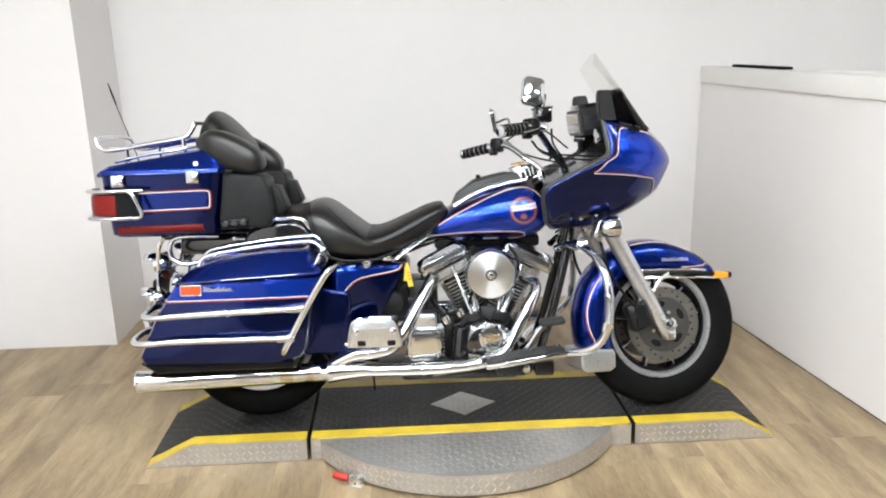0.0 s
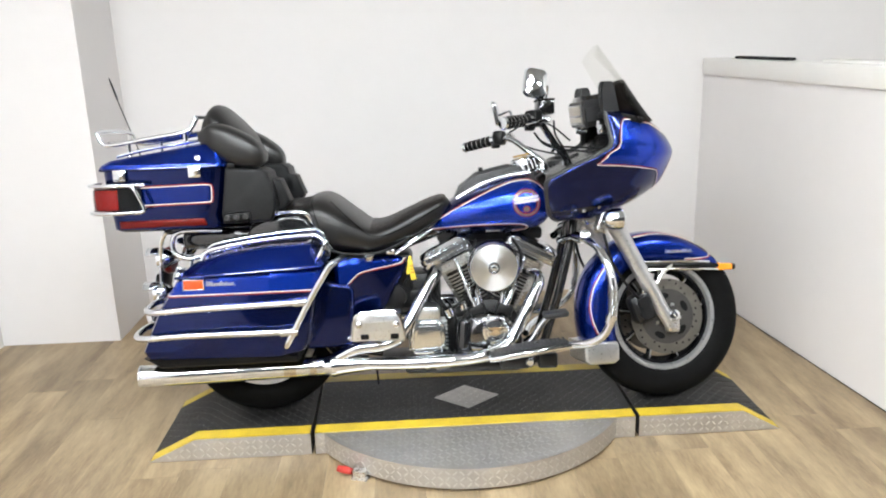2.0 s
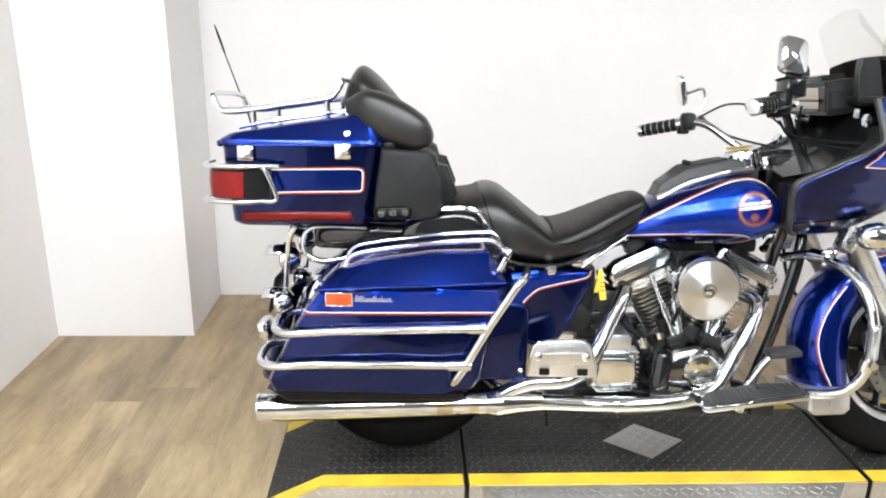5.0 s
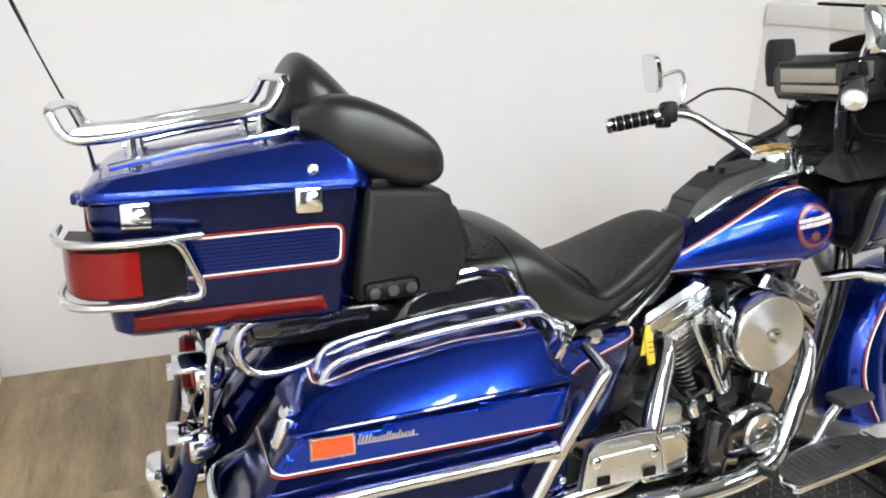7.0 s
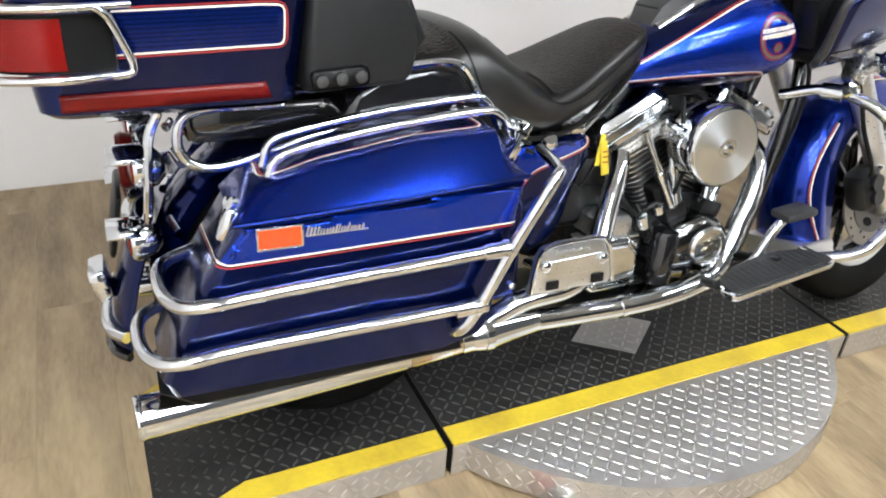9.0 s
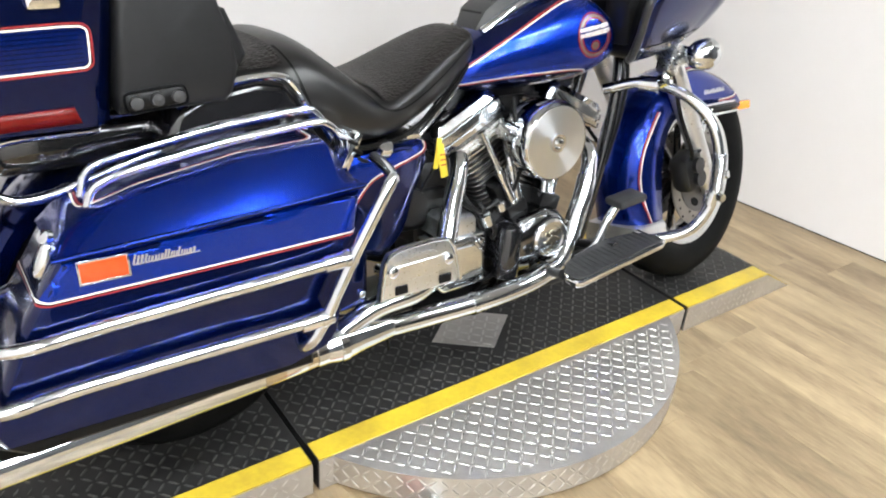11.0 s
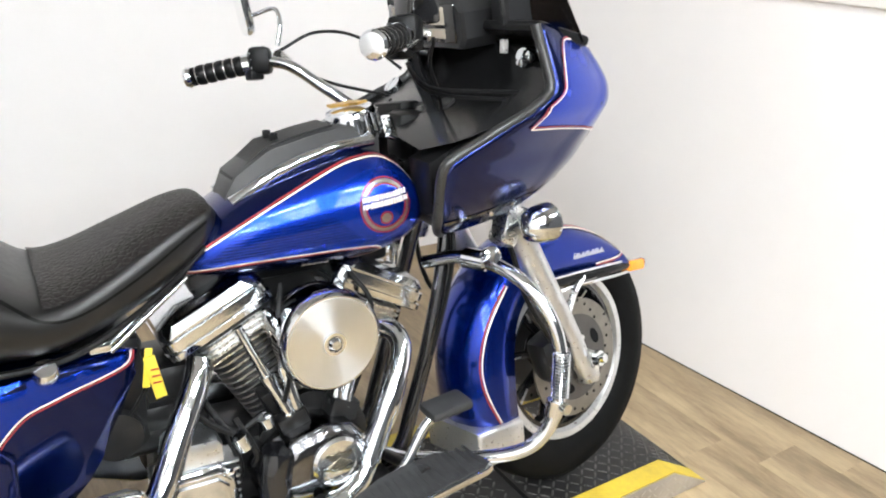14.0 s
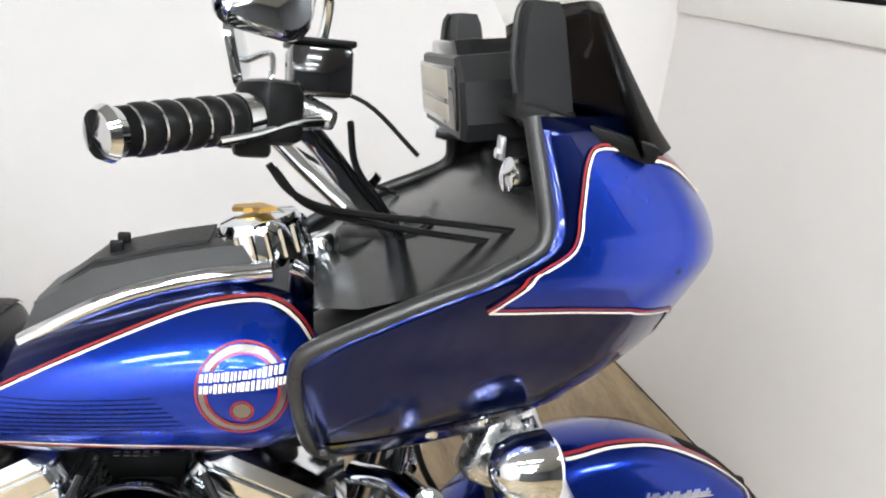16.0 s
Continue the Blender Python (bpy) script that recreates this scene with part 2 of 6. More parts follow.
def loft(rings, cap=True, closed=True):
    n = len(rings[0])
    vs = [tuple(p) for r in rings for p in r]
    fs = []
    for i in range(len(rings) - 1):
        for j in range(n if closed else n - 1):
            k = (j + 1) % n
            fs.append((i * n + j, i * n + k, (i + 1) * n + k, (i + 1) * n + j))
    if cap and closed:
        fs.append(tuple(range(n)))
        fs.append(tuple((len(rings) - 1) * n + j for j in reversed(range(n))))
    return vs, fs


def from_bm(bm):
    bm.verts.index_update()
    g = [tuple(v.co) for v in bm.verts], [tuple(v.index for v in f.verts) for f in bm.faces]
    bm.free()
    return g


def box(c, s, bevel=0.0, turn=None, seg=2):
    bm = bmesh.new()
    bmesh.ops.create_cube(bm, size=1)
    for v in bm.verts:
        v.co = Vector((v.co.x * s[0], v.co.y * s[1], v.co.z * s[2]))
    if bevel:
        bmesh.ops.bevel(bm, geom=list(bm.edges), offset=bevel, segments=seg, affect="EDGES", profile=0.5)
    m = Matrix.Translation(c) @ (turn.to_4x4() if turn else Matrix.Identity(4))
    bm.transform(m)
    return from_bm(bm)


def prism(poly, y0, y1, bevel=0.0, seg=2):
    """A polygon of (x, z) pushed from y0 to y1, with rounded rims."""
    bm = bmesh.new()
    a = [bm.verts.new((x, y0, z)) for x, z in poly]
    b = [bm.verts.new((x, y1, z)) for x, z in poly]
    n = len(poly)
    for i in range(n):
        bm.faces.new((a[i], a[(i + 1) % n], b[(i + 1) % n], b[i]))
    fa, fb = bm.faces.new(a), bm.faces.new(list(reversed(b)))
    if bevel:
        bmesh.ops.bevel(bm, geom=list({e for f in (fa, fb) for e in f.edges}), offset=bevel, segments=seg, affect="EDGES", profile=0.5)
    return from_bm(bm)


def axes(d):
    d = Vector(d).normalized()
    u = d.orthogonal().normalized()
    return d, u, d.cross(u)


def spline(pts, n=8):
    """A smooth line through the points."""
    p = [Vector(q) for q in pts]
    if len(p) < 3:
        return p
    p = [2 * p[0] - p[1]] + p + [2 * p[-1] - p[-2]]
    out = []
    for i in range(1, len(p) - 2):
        for k in range(n):
            t = k / n
            a, b, c, d = p[i - 1], p[i], p[i + 1], p[i + 2]
            out.append(0.5 * (2 * b + (c - a) * t + (2 * a - 5 * b + 4 * c - d) * t * t + (3 * b - a - 3 * c + d) * t ** 3))
    return out + [p[-2]]


def tube(pts, r, n=12, smooth=6, squash=1.0):
    p = spline(pts, smooth) if smooth else [Vector(q) for q in pts]
    rs = r if isinstance(r, (list, tuple)) else (r, r)
    rings = []
    u = None
    for i, c in enumerate(p):
        d = (p[min(i + 1, len(p) - 1)] - p[max(i - 1, 0)]).normalized()
        u = d.orthogonal().normalized() if u is None else (u - d * u.dot(d)).normalized()
        w = d.cross(u)
        f = i / max(1, len(p) - 1) * (len(rs) - 1)
        k = min(int(f), len(rs) - 2)
        rad = rs[k] + (rs[k + 1] - rs[k]) * (f - k)
        rings.append([c + (u * math.cos(a) + w * math.sin(a) * squash) * rad for a in [2 * math.pi * j / n for j in range(n)]])
    return loft(rings)


def rod(a, b, r, r2=None, n=12):
    return tube([a, b], [r, r2 or r], n, 0)


def lathe(profile, origin, axis, n=32, hollow=False):
    """Rings of (distance along the axis, radius) turned round the axis; hollow: a closed section, open in its middle."""
    d, u, w = axes(axis)
    o = Vector(origin)
    if hollow:
        v, f = lathe(list(profile) + [profile[0]], origin, axis, n)
        return v, f[:-2]
    return loft([[o + d * h + (u * math.cos(2 * math.pi * j / n) + w * math.sin(2 * math.pi * j / n)) * max(r, 0.0004) for j in range(n)] for h, r in profile])


def oval(x, top, bot, w, n=28, p=2.4, yc=0.0):
    zc, h = (top + bot) / 2, (top - bot) / 2
    out = []
    for j in range(n):
        a = 2 * math.pi * j / n
        c, s = math.cos(a), math.sin(a)
        out.append((x, yc + w * math.copysign(abs(c) ** (2 / p), c), zc + h * math.copysign(abs(s) ** (2 / p), s)))
    return out


def between(rows, n=5):
    """More rows, smoothly between those given (lists of numbers)."""
    out = [list(p) for p in spline_n(rows, n)]
    return out


def spline_n(rows, n):
    p = [np.array(r, float) for r in rows]
    p = [2 * p[0] - p[1]] + p + [2 * p[-1] - p[-2]]
    for i in range(1, len(p) - 2):
        for k in range(n):
            t = k / n
            a, b, c, d = p[i - 1], p[i], p[i + 1], p[i + 2]
            yield 0.5 * (2 * b + (c - a) * t + (2 * a - 5 * b + 4 * c - d) * t * t + (3 * b - a - 3 * c + d) * t ** 3)
    yield p[-2]


def mesh_object(name, g, mat, angle=38.0):
    me = bpy.data.meshes.new(name)
    me.from_pydata([tuple(v) for v in g[0]], [], g[1])
    bm = bmesh.new()
    bm.from_mesh(me)
    bmesh.ops.recalc_face_normals(bm, faces=list(bm.faces))
    bm.to_mesh(me)
    bm.free()
    me.polygons.foreach_set("use_smooth", [True] * len(me.polygons))
    me.set_sharp_from_angle(angle=radians(angle))
    me.materials.append(mat)
    return new(name, me)


def part(name, g, mat, parent, label="", m=None, angle=38.0):
    ob = mesh_object(name, g, mat, angle)
    ob.parent = parent
    if m is not None:
        ob.matrix_local = m
    if label:
        ob["label"] = label
    return ob


def thing(name, label, category, m=None, kind="", group=""):
    ob = new(name)
    if m is not None:
        ob.matrix_world = m
    return tagged(ob, label, category, group, kind)


def solid(ob, thickness, offset=-1.0):
    s = ob.modifiers.new("thick", "SOLIDIFY")
    s.thickness, s.offset = thickness, offset
    return ob


# ---- paint laid on a curved surface ----
def skin(ob):
    return BVHTree.FromPolygons([v.co for v in ob.data.vertices], [tuple(p.vertices) for p in ob.data.polygons])


def onto(tree, x, z, side=-1, lift=0.0009):
    hit, normal, _, _ = tree.ray_cast(Vector((x, side * 1.2, z)), Vector((0, -side, 0)))
    if hit is None:
        hit, normal, _, _ = tree.find_nearest(Vector((x, side * 0.2, z)))
    if normal.y * side < 0:
        normal = -normal
    return hit + normal * lift


def ribbon(tree, pts, width, lift=0.0016, side=-1, smooth=6, shift=0.0):
    """A painted line along points (x, z), as wide as given, on the surface."""
    p = [Vector((q[0], q[2])) for q in spline([(x, 0, z) for x, z in pts], smooth)] if smooth else [Vector(q) for q in pts]
    vs = []
    for i, c in enumerate(p):
        d = (p[min(i + 1, len(p) - 1)] - p[max(i - 1, 0)]).normalized()
        n = Vector((-d.y, d.x))
        for k in (-0.5, 0.5):
            q = c + n * (width * k + shift)
            vs.append(tuple(onto(tree, q.x, q.y, side, lift)))
    return vs, [(2 * i, 2 * i + 1, 2 * i + 3, 2 * i + 2) for i in range(len(p) - 1)]


def patch(tree, pts, lift=0.0009, side=-1, step=0.012, smooth=0):
    """A painted field bounded by points (x, z), on the surface."""
    p = [Vector((q[0], q[2])) for q in spline([(x, 0, z) for x, z in pts], smooth)] if smooth else [Vector(q) for q in pts]
    dense = []
    for i, a in enumerate(p):
        b = p[(i + 1) % len(p)]
        k = max(1, int((b - a).length / step))
        dense += [a.lerp(b, j / k) for j in range(k)]
    n = len(dense)
    inner = []
    x0, x1 = min(q.x for q in dense), max(q.x for q in dense)
    z0, z1 = min(q.y for q in dense), max(q.y for q in dense)
    x = x0 + step * 0.6
    while x < x1:
        z = z0 + step * 0.6
        while z < z1:
            odd = False
            for i in range(n):
                a, b = dense[i], dense[(i + 1) % n]
                if (a.y > z) != (b.y > z) and x < (b.x - a.x) * (z - a.y) / (b.y - a.y) + a.x:
                    odd = not odd
            if odd and min((Vector((x, z)) - q).length for q in dense) > step * 0.45:
                inner.append(Vector((x, z)))
            z += step
        x += step
    v2, _, f2, _, _, _ = delaunay_2d_cdt(dense + inner, [], [list(range(n))], 1, 1e-6)
    return [tuple(onto(tree, q.x, q.y, side, lift)) for q in v2], [tuple(f) for f in f2]


def script_bars(x0, x1, z, h, y, rng_seed, slant=0.3):
    """Unreadable slanted lettering: plain bars on a base line."""
    r = random.Random(rng_seed)
    gs = [box(((x0 + x1) / 2, y, z - h * 0.32), (x1 - x0, 0.002, h * 0.12))]
    x = x0
    while x < x1 - 0.006:
        w = h * r.uniform(0.22, 0.42)
        k = r.choice((0.7, 0.8, 1.25)) if x > x0 else 1.5
        gs.append(moved(box((0, 0, 0), (w * 0.55, 0.002, h * k * 0.7)), Matrix.Translation((x + w / 2, y, z + h * (k - 0.8) * 0.3)) @ Matrix.Rotation(slant, 4, "Y")))
        x += w
    return joined(*gs)


# ---- the room ----
def structure(name, g, mat, label, category):
    return tagged(mesh_object(name, g, mat, 30), label, category, "", "structure")


XL, ROOM_TOP, YF = -1.76, 3.2, -6.4
YE = -0.80  # where the half wall is cut, out of view, so that reflections stay dark
LEDGE = 1.265
EAST = Matrix.Translation((2.300, 0, 0)) @ Matrix.Rotation(radians(5.4), 4, "Z")
structure("wall_west", box(((XL - 0.06), (YF + 1.283) / 2, ROOM_TOP / 2), (0.12, 1.283 - YF, ROOM_TOP)), WALL, "white painted side wall beside the bay", "wall")
structure("pilaster", box((-1.52, 1.70, ROOM_TOP / 2), (0.73, 0.83, ROOM_TOP)), WALL, "white painted boxed-out corner of the bay", "wall")
back = moved(box((0, 0.06, ROOM_TOP / 2), (4.95, 0.12, ROOM_TOP)), Matrix.Translation((1.22, 1.80, 0)))
structure("wall_north", back, WALL, "white painted back wall of the bay, blown out by light", "wall")
structure("wall_east", moved(box((0.07, (YE + 2.3) / 2, LEDGE / 2), (0.14, 2.3 - YE, LEDGE)), EAST), WALL, "white painted half-height side wall", "wall")
structure("ledge_cap", moved(joined(box((0.05, (YE + 1.80) / 2, LEDGE + 0.045), (0.13, 1.80 - YE, 0.09), 0.006), box((0.16, (YE + 0.9) / 2, LEDGE + 0.05), (0.1, 0.9 - YE, 0.10), 0.006)), EAST),
          CAPWOOD, "white painted boxed cap along the half wall", "trim")
structure("dark_strip", moved(box((0.09, 1.35, LEDGE + 0.097), (0.05, 0.5, 0.014), 0.006), EAST), DARK, "thin black strip lying on the ledge", "trim")
structure("wall_far_south_east", box((3.6, (YF - 0.9) / 2 - 0.05, ROOM_TOP / 2), (0.12, -0.9 - YF, ROOM_TOP)), SHADE, "unseen wall past the bay, near-black to keep reflections dark", "wall")
structure("wall_far_east", box((3.6, 0.7, ROOM_TOP / 2), (0.12, 3.2, ROOM_TOP)), GREYWALL, "grey wall of the room past the half wall", "wall")
structure("wall_south", box((0.9, YF - 0.06, ROOM_TOP / 2), (5.6, 0.12, ROOM_TOP)), SHADE, "unseen wall behind the viewer, near-black to keep reflections dark", "wall")
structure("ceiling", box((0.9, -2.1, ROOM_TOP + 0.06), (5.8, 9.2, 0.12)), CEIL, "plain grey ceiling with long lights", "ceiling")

# Dark strip paints the shadow line where the side wall meets the floor.
structure("base_gap", moved(box((-0.001, (YE + 1.80) / 2, 0.0015), (0.005, 1.80 - YE, 0.003)), EAST), DARK, "thin dark strip for the shadow line along the foot of the side wall", "trim")
# luminaires
first = thing("ceiling_light", "long white ceiling light out of view, with a bright diffuser", "ceiling light", pose(0, 0, ROOM_TOP), group="ceiling lights")
part("housing", box((0, 0, -0.025), (0.90, 0.24, 0.05), 0.01), CAPWOOD, first)
part("diffuser", box((0, 0, -0.058), (0.84, 0.18, 0.016), 0.005), LAMP, first, "glowing white diffuser")
first.location = (LIGHTS[0][0], LIGHTS[0][1], ROOM_TOP)
for x, y in LIGHTS[1:]:
    copy_thing(first, pose(x, y, ROOM_TOP))

# ---- turntable platform ----
H = 0.09
PY0, PY1 = 0.0, 0.50
deck = thing("motorcycle_turntable", "black tread-plate motorcycle turntable with yellow edges and aluminium skirts", "turntable")


def ramp_section(poly):
    return prism(poly, PY0 + 0.004, PY1, 0.002, 1)


def bars(points, z_of, size=(0.027, 0.0058, 0.0018)):
    """The raised lozenges of a tread plate, turned one way and the other in turn."""
    vs, fs = [], []
    for i, (x, y, k) in enumerate(points):
        a = radians(45 if k else -45)
        c, s = math.cos(a), math.sin(a)
        z = z_of(x)
        o = len(vs)
        l, w, h = size[0] / 2, size[1] / 2, size[2]
        for px, py, pz in ((-l, 0, 0), (-l * 0.5, -w, 0), (l * 0.5, -w, 0), (l, 0, 0), (l * 0.5, w, 0), (-l * 0.5, w, 0), (-l * 0.45, 0, h), (l * 0.45, 0, h)):
            vs.append((x + px * c - py * s, y + px * s + py * c, z + pz))
        fs += [(o, o + 1, o + 6), (o + 1, o + 2, o + 7, o + 6), (o + 2, o + 3, o + 7), (o + 3, o + 4, o + 7), (o + 4, o + 5, o + 6, o + 7), (o + 5, o, o + 6)]
    return vs, fs


def tread_grid(x0, x1, y0, y1, step=0.0245, ok=lambda x, y: True):
    out = []
    for i in range(int((x1 - x0) / step)):
        for j in range(int((y1 - y0) / step)):
            x, y = x0 + (i + 0.5) * step, y0 + (j + 0.5) * step
            if ok(x, y):
                out.append((x, y, (i + j) % 2))
    return out


RL0, RL1, RR0, RR1 = -0.612, -0.435, 1.655, 1.805
gap = 0.006
sec_l = part("ramp", ramp_section([(RL0, 0.004), (RL1, H), (0 - gap, H), (0 - gap, 0.006), (RL0 + 0.01, 0.0)]), BLACKTREAD, deck, "sloping black tread-plate ramp")
sec_m = part("deck_plate", ramp_section([(0 + gap, 0.006), (0 + gap, H), (1.24 - gap, H), (1.24 - gap, 0.006)]), BLACKTREAD, deck, "flat black tread-plate deck")
sec_r = part("ramp", ramp_section([(1.24 + gap, 0.006), (1.24 + gap, H), (RR0, H), (RR1, 0.004), (RR1 - 0.01, 0.0)]), BLACKTREAD, deck, "sloping black tread-plate ramp")


def z_left(x):
    return H if x > RL1 else 0.004 + (x - RL0) / (RL1 - RL0) * (H - 0.004)


def z_right(x):
    return H if x < RR0 else 0.004 + (RR1 - x) / (RR1 - RR0) * (H - 0.004)


def z_deck(x):
    return z_left(x) if x < 0 else z_right(x)


YS = 0.058
for lo, hi, p in ((RL0, -gap, sec_l), (gap, 1.24 - gap, sec_m), (1.24 + gap, RR1, sec_r)):
    part("tread", bars(tread_grid(lo + 0.004, hi - 0.004, PY0 + YS + 0.004, PY1 - YS - 0.004, ok=lambda x, y: abs(x - 0.602) / 0.135 + abs(y - 0.24) / 0.115 > 1.08), z_deck), WORNLITTREAD, p, "raised black tread lozenges", angle=20)["kind"] = "stuff"
    for y0 in (PY0 + 0.002, PY1 - YS):
        xs = sorted({lo + 0.003, hi - 0.003, *[v for v in (RL1, RR0) if lo < v < hi]})
        g = loft([[(x, y0, z_deck(x) + 0.0012), (x, y0 + YS, z_deck(x) + 0.0012), (x, y0 + YS, z_deck(x) - 0.002), (x, y0, z_deck(x) - 0.002)] for x in xs])
        part("edge_stripe", g, YELLOW, p, "yellow painted safety stripe")
    # aluminium skirt along the near side
    xs = sorted({lo + 0.002, hi - 0.002, *[v for v in (RL1, RR0) if lo < v < hi]})
    sk = loft([[(x, PY0 - 0.001, 0.003), (x, PY0 + 0.003, 0.003), (x, PY0 + 0.003, max(0.005, z_deck(x) - 0.003)), (x, PY0 - 0.001, max(0.005, z_deck(x) - 0.003))] for x in xs])
    part("skirt", sk, TREAD, p, "aluminium tread-plate skirt")
    pts = []
    for i in range(int((hi - lo - 0.02) / 0.0245)):
        for j in range(3):
            x, z = lo + 0.012 + (i + 0.5) * 0.0245, 0.019 + j * 0.0245
            if z < z_deck(x) - 0.014 and not (0.06 < x < 1.15):
                pts.append((x, z, (i + j) % 2))
    v, f = bars(pts, lambda x: 0.0, (0.024, 0.0052, 0.0015))
    part("skirt_tread", ([(x, PY0 - 0.001 - z, y) for x, y, z in v], f), TREADHI, p, angle=20)["kind"] = "stuff"

lozenge = [(0.735, 0.24), (0.602, 0.345), (0.469, 0.24), (0.602, 0.135)]
loz = part("lozenge_plate", ([(x, y, H + 0.0014) for x, y in lozenge] + [(x, y, H - 0.001) for x, y in lozenge], [(0, 1, 2, 3), (0, 4, 5, 1), (1, 5, 6, 2), (2, 6, 7, 3), (3, 7, 4, 0)]), TREAD, deck, "bare metal lozenge in the deck's middle")
part("tread", bars(tread_grid(0.46, 0.745, 0.12, 0.36, ok=lambda x, y: abs(x - 0.602) / 0.133 + abs(y - 0.24) / 0.105 < 0.9), lambda x: H + 0.0014), TREADHI, loz, angle=20)["kind"] = "stuff"

DC, DR, DT = (0.60, 0.355), 0.662, 0.0885
arc = [(DC[0] + DR * math.cos(a), DC[1] + DR * math.sin(a)) for a in np.linspace(radians(-147.8), radians(-32.2), 60)]
bm = bmesh.new()
lo_v = [bm.verts.new((x, y, 0.012)) for x, y in arc]
hi_v = [bm.verts.new((x, y, DT)) for x, y in arc]
for i in range(len(arc) - 1):
    bm.faces.new((lo_v[i], lo_v[i + 1], hi_v[i + 1], hi_v[i]))
bm.faces.new(hi_v)
bm.faces.new(list(reversed(lo_v)))
bm.faces.new((lo_v[-1], lo_v[0], hi_v[0], hi_v[-1]))
disc = part("turntable_disc", from_bm(bm), TREAD, deck, "round aluminium tread-plate turntable apron")
part("tread", bars(tread_grid(0.02, 1.2, -0.33, -0.004, ok=lambda x, y: (x - DC[0]) ** 2 + (y - DC[1]) ** 2 < (DR - 0.014) ** 2), lambda x: DT), TREADHI, disc, "raised aluminium tread lozenges", angle=20)["kind"] = "stuff"
pts = []
for i in range(54):
    for j in range(3):
        pts.append((i, j, (i + j) % 2))
vs, fs = [], []
for i, j, k in pts:
    a = radians(-147 + i * 114.2 / 53)
    v, f = bars([(0, 0, k)], lambda x: 0.0)
    o = len(vs)
    for x, y, z in v:
        r = DR + z
        vs.append((DC[0] + r * math.cos(a) - x * math.sin(a), DC[1] + r * math.sin(a) + x * math.cos(a), 0.026 + j * 0.0225 + y))
    fs += [tuple(q + o for q in t) for t in f]
part("rim_tread", (vs, fs), TREADHI, disc, angle=20)["kind"] = "stuff"
# Set-back dark ring stands for the shadow gap under the apron.
part("foot_ring", loft([[(DC[0] + (DR - 0.02) * math.cos(a), DC[1] + (DR - 0.02) * math.sin(a), z) for a in np.linspace(radians(-147), radians(-33), 40)] for z in (0.0, 0.012)], cap=False, closed=False), DARK, disc)

clamp = thing("lever_clamp", "small steel lever clamp with a red plastic grip on the floor", "clamp", pose(0.155, -0.175, 0.0, 0, 0, -20))
part("grip", tube([(-0.055, 0, 0.03), (-0.03, 0, 0.027), (0.0, 0, 0.024)], [0.011, 0.014, 0.011], 10), REDGRIP, clamp, "red plastic grip")
part("body", joined(box((0.03, 0.0, 0.022), (0.05, 0.026, 0.03), 0.005), lathe([(0, 0.012), (0.02, 0.014), (0.03, 0.008)], (0.04, 0.0, 0.02), (0, 1, 0.2), 14)), ALU, clamp, "dull metal clamp body")
part("foot", box((0.03, 0, 0.0035), (0.06, 0.03, 0.007), 0.002), ALU, clamp)

# ---- the motorcycle ----
BIKE = Matrix.Translation((0.59, 0.251, H)) @ Matrix.Rotation(radians(-2.3), 4, "Z") @ Matrix.Rotation(radians(-6.7), 4, "X") @ Matrix.Translation((-0.6, 0, 0))
bike = thing("motorcycle", "blue and navy touring motorcycle with chrome trim standing on a turntable", "motorcycle", BIKE)
AX = Vector((1.577, 0, 0))
DIR = Vector((-0.438, 0, 0.899)).normalized()
# the wheels lean a little more than the body, their feet towards the right
ROLL = Matrix.Translation((0, 0, 0.615)) @ Matrix.Rotation(radians(-4.2), 4, "X") @ Matrix.Translation((0, 0, -0.620))
STEER = ROLL @ Matrix.Translation((-0.028, 0.010, 0)) @ Matrix.Translation(AX) @ Matrix.Rotation(radians(10.0), 4, DIR) @ Matrix.Translation(-AX)


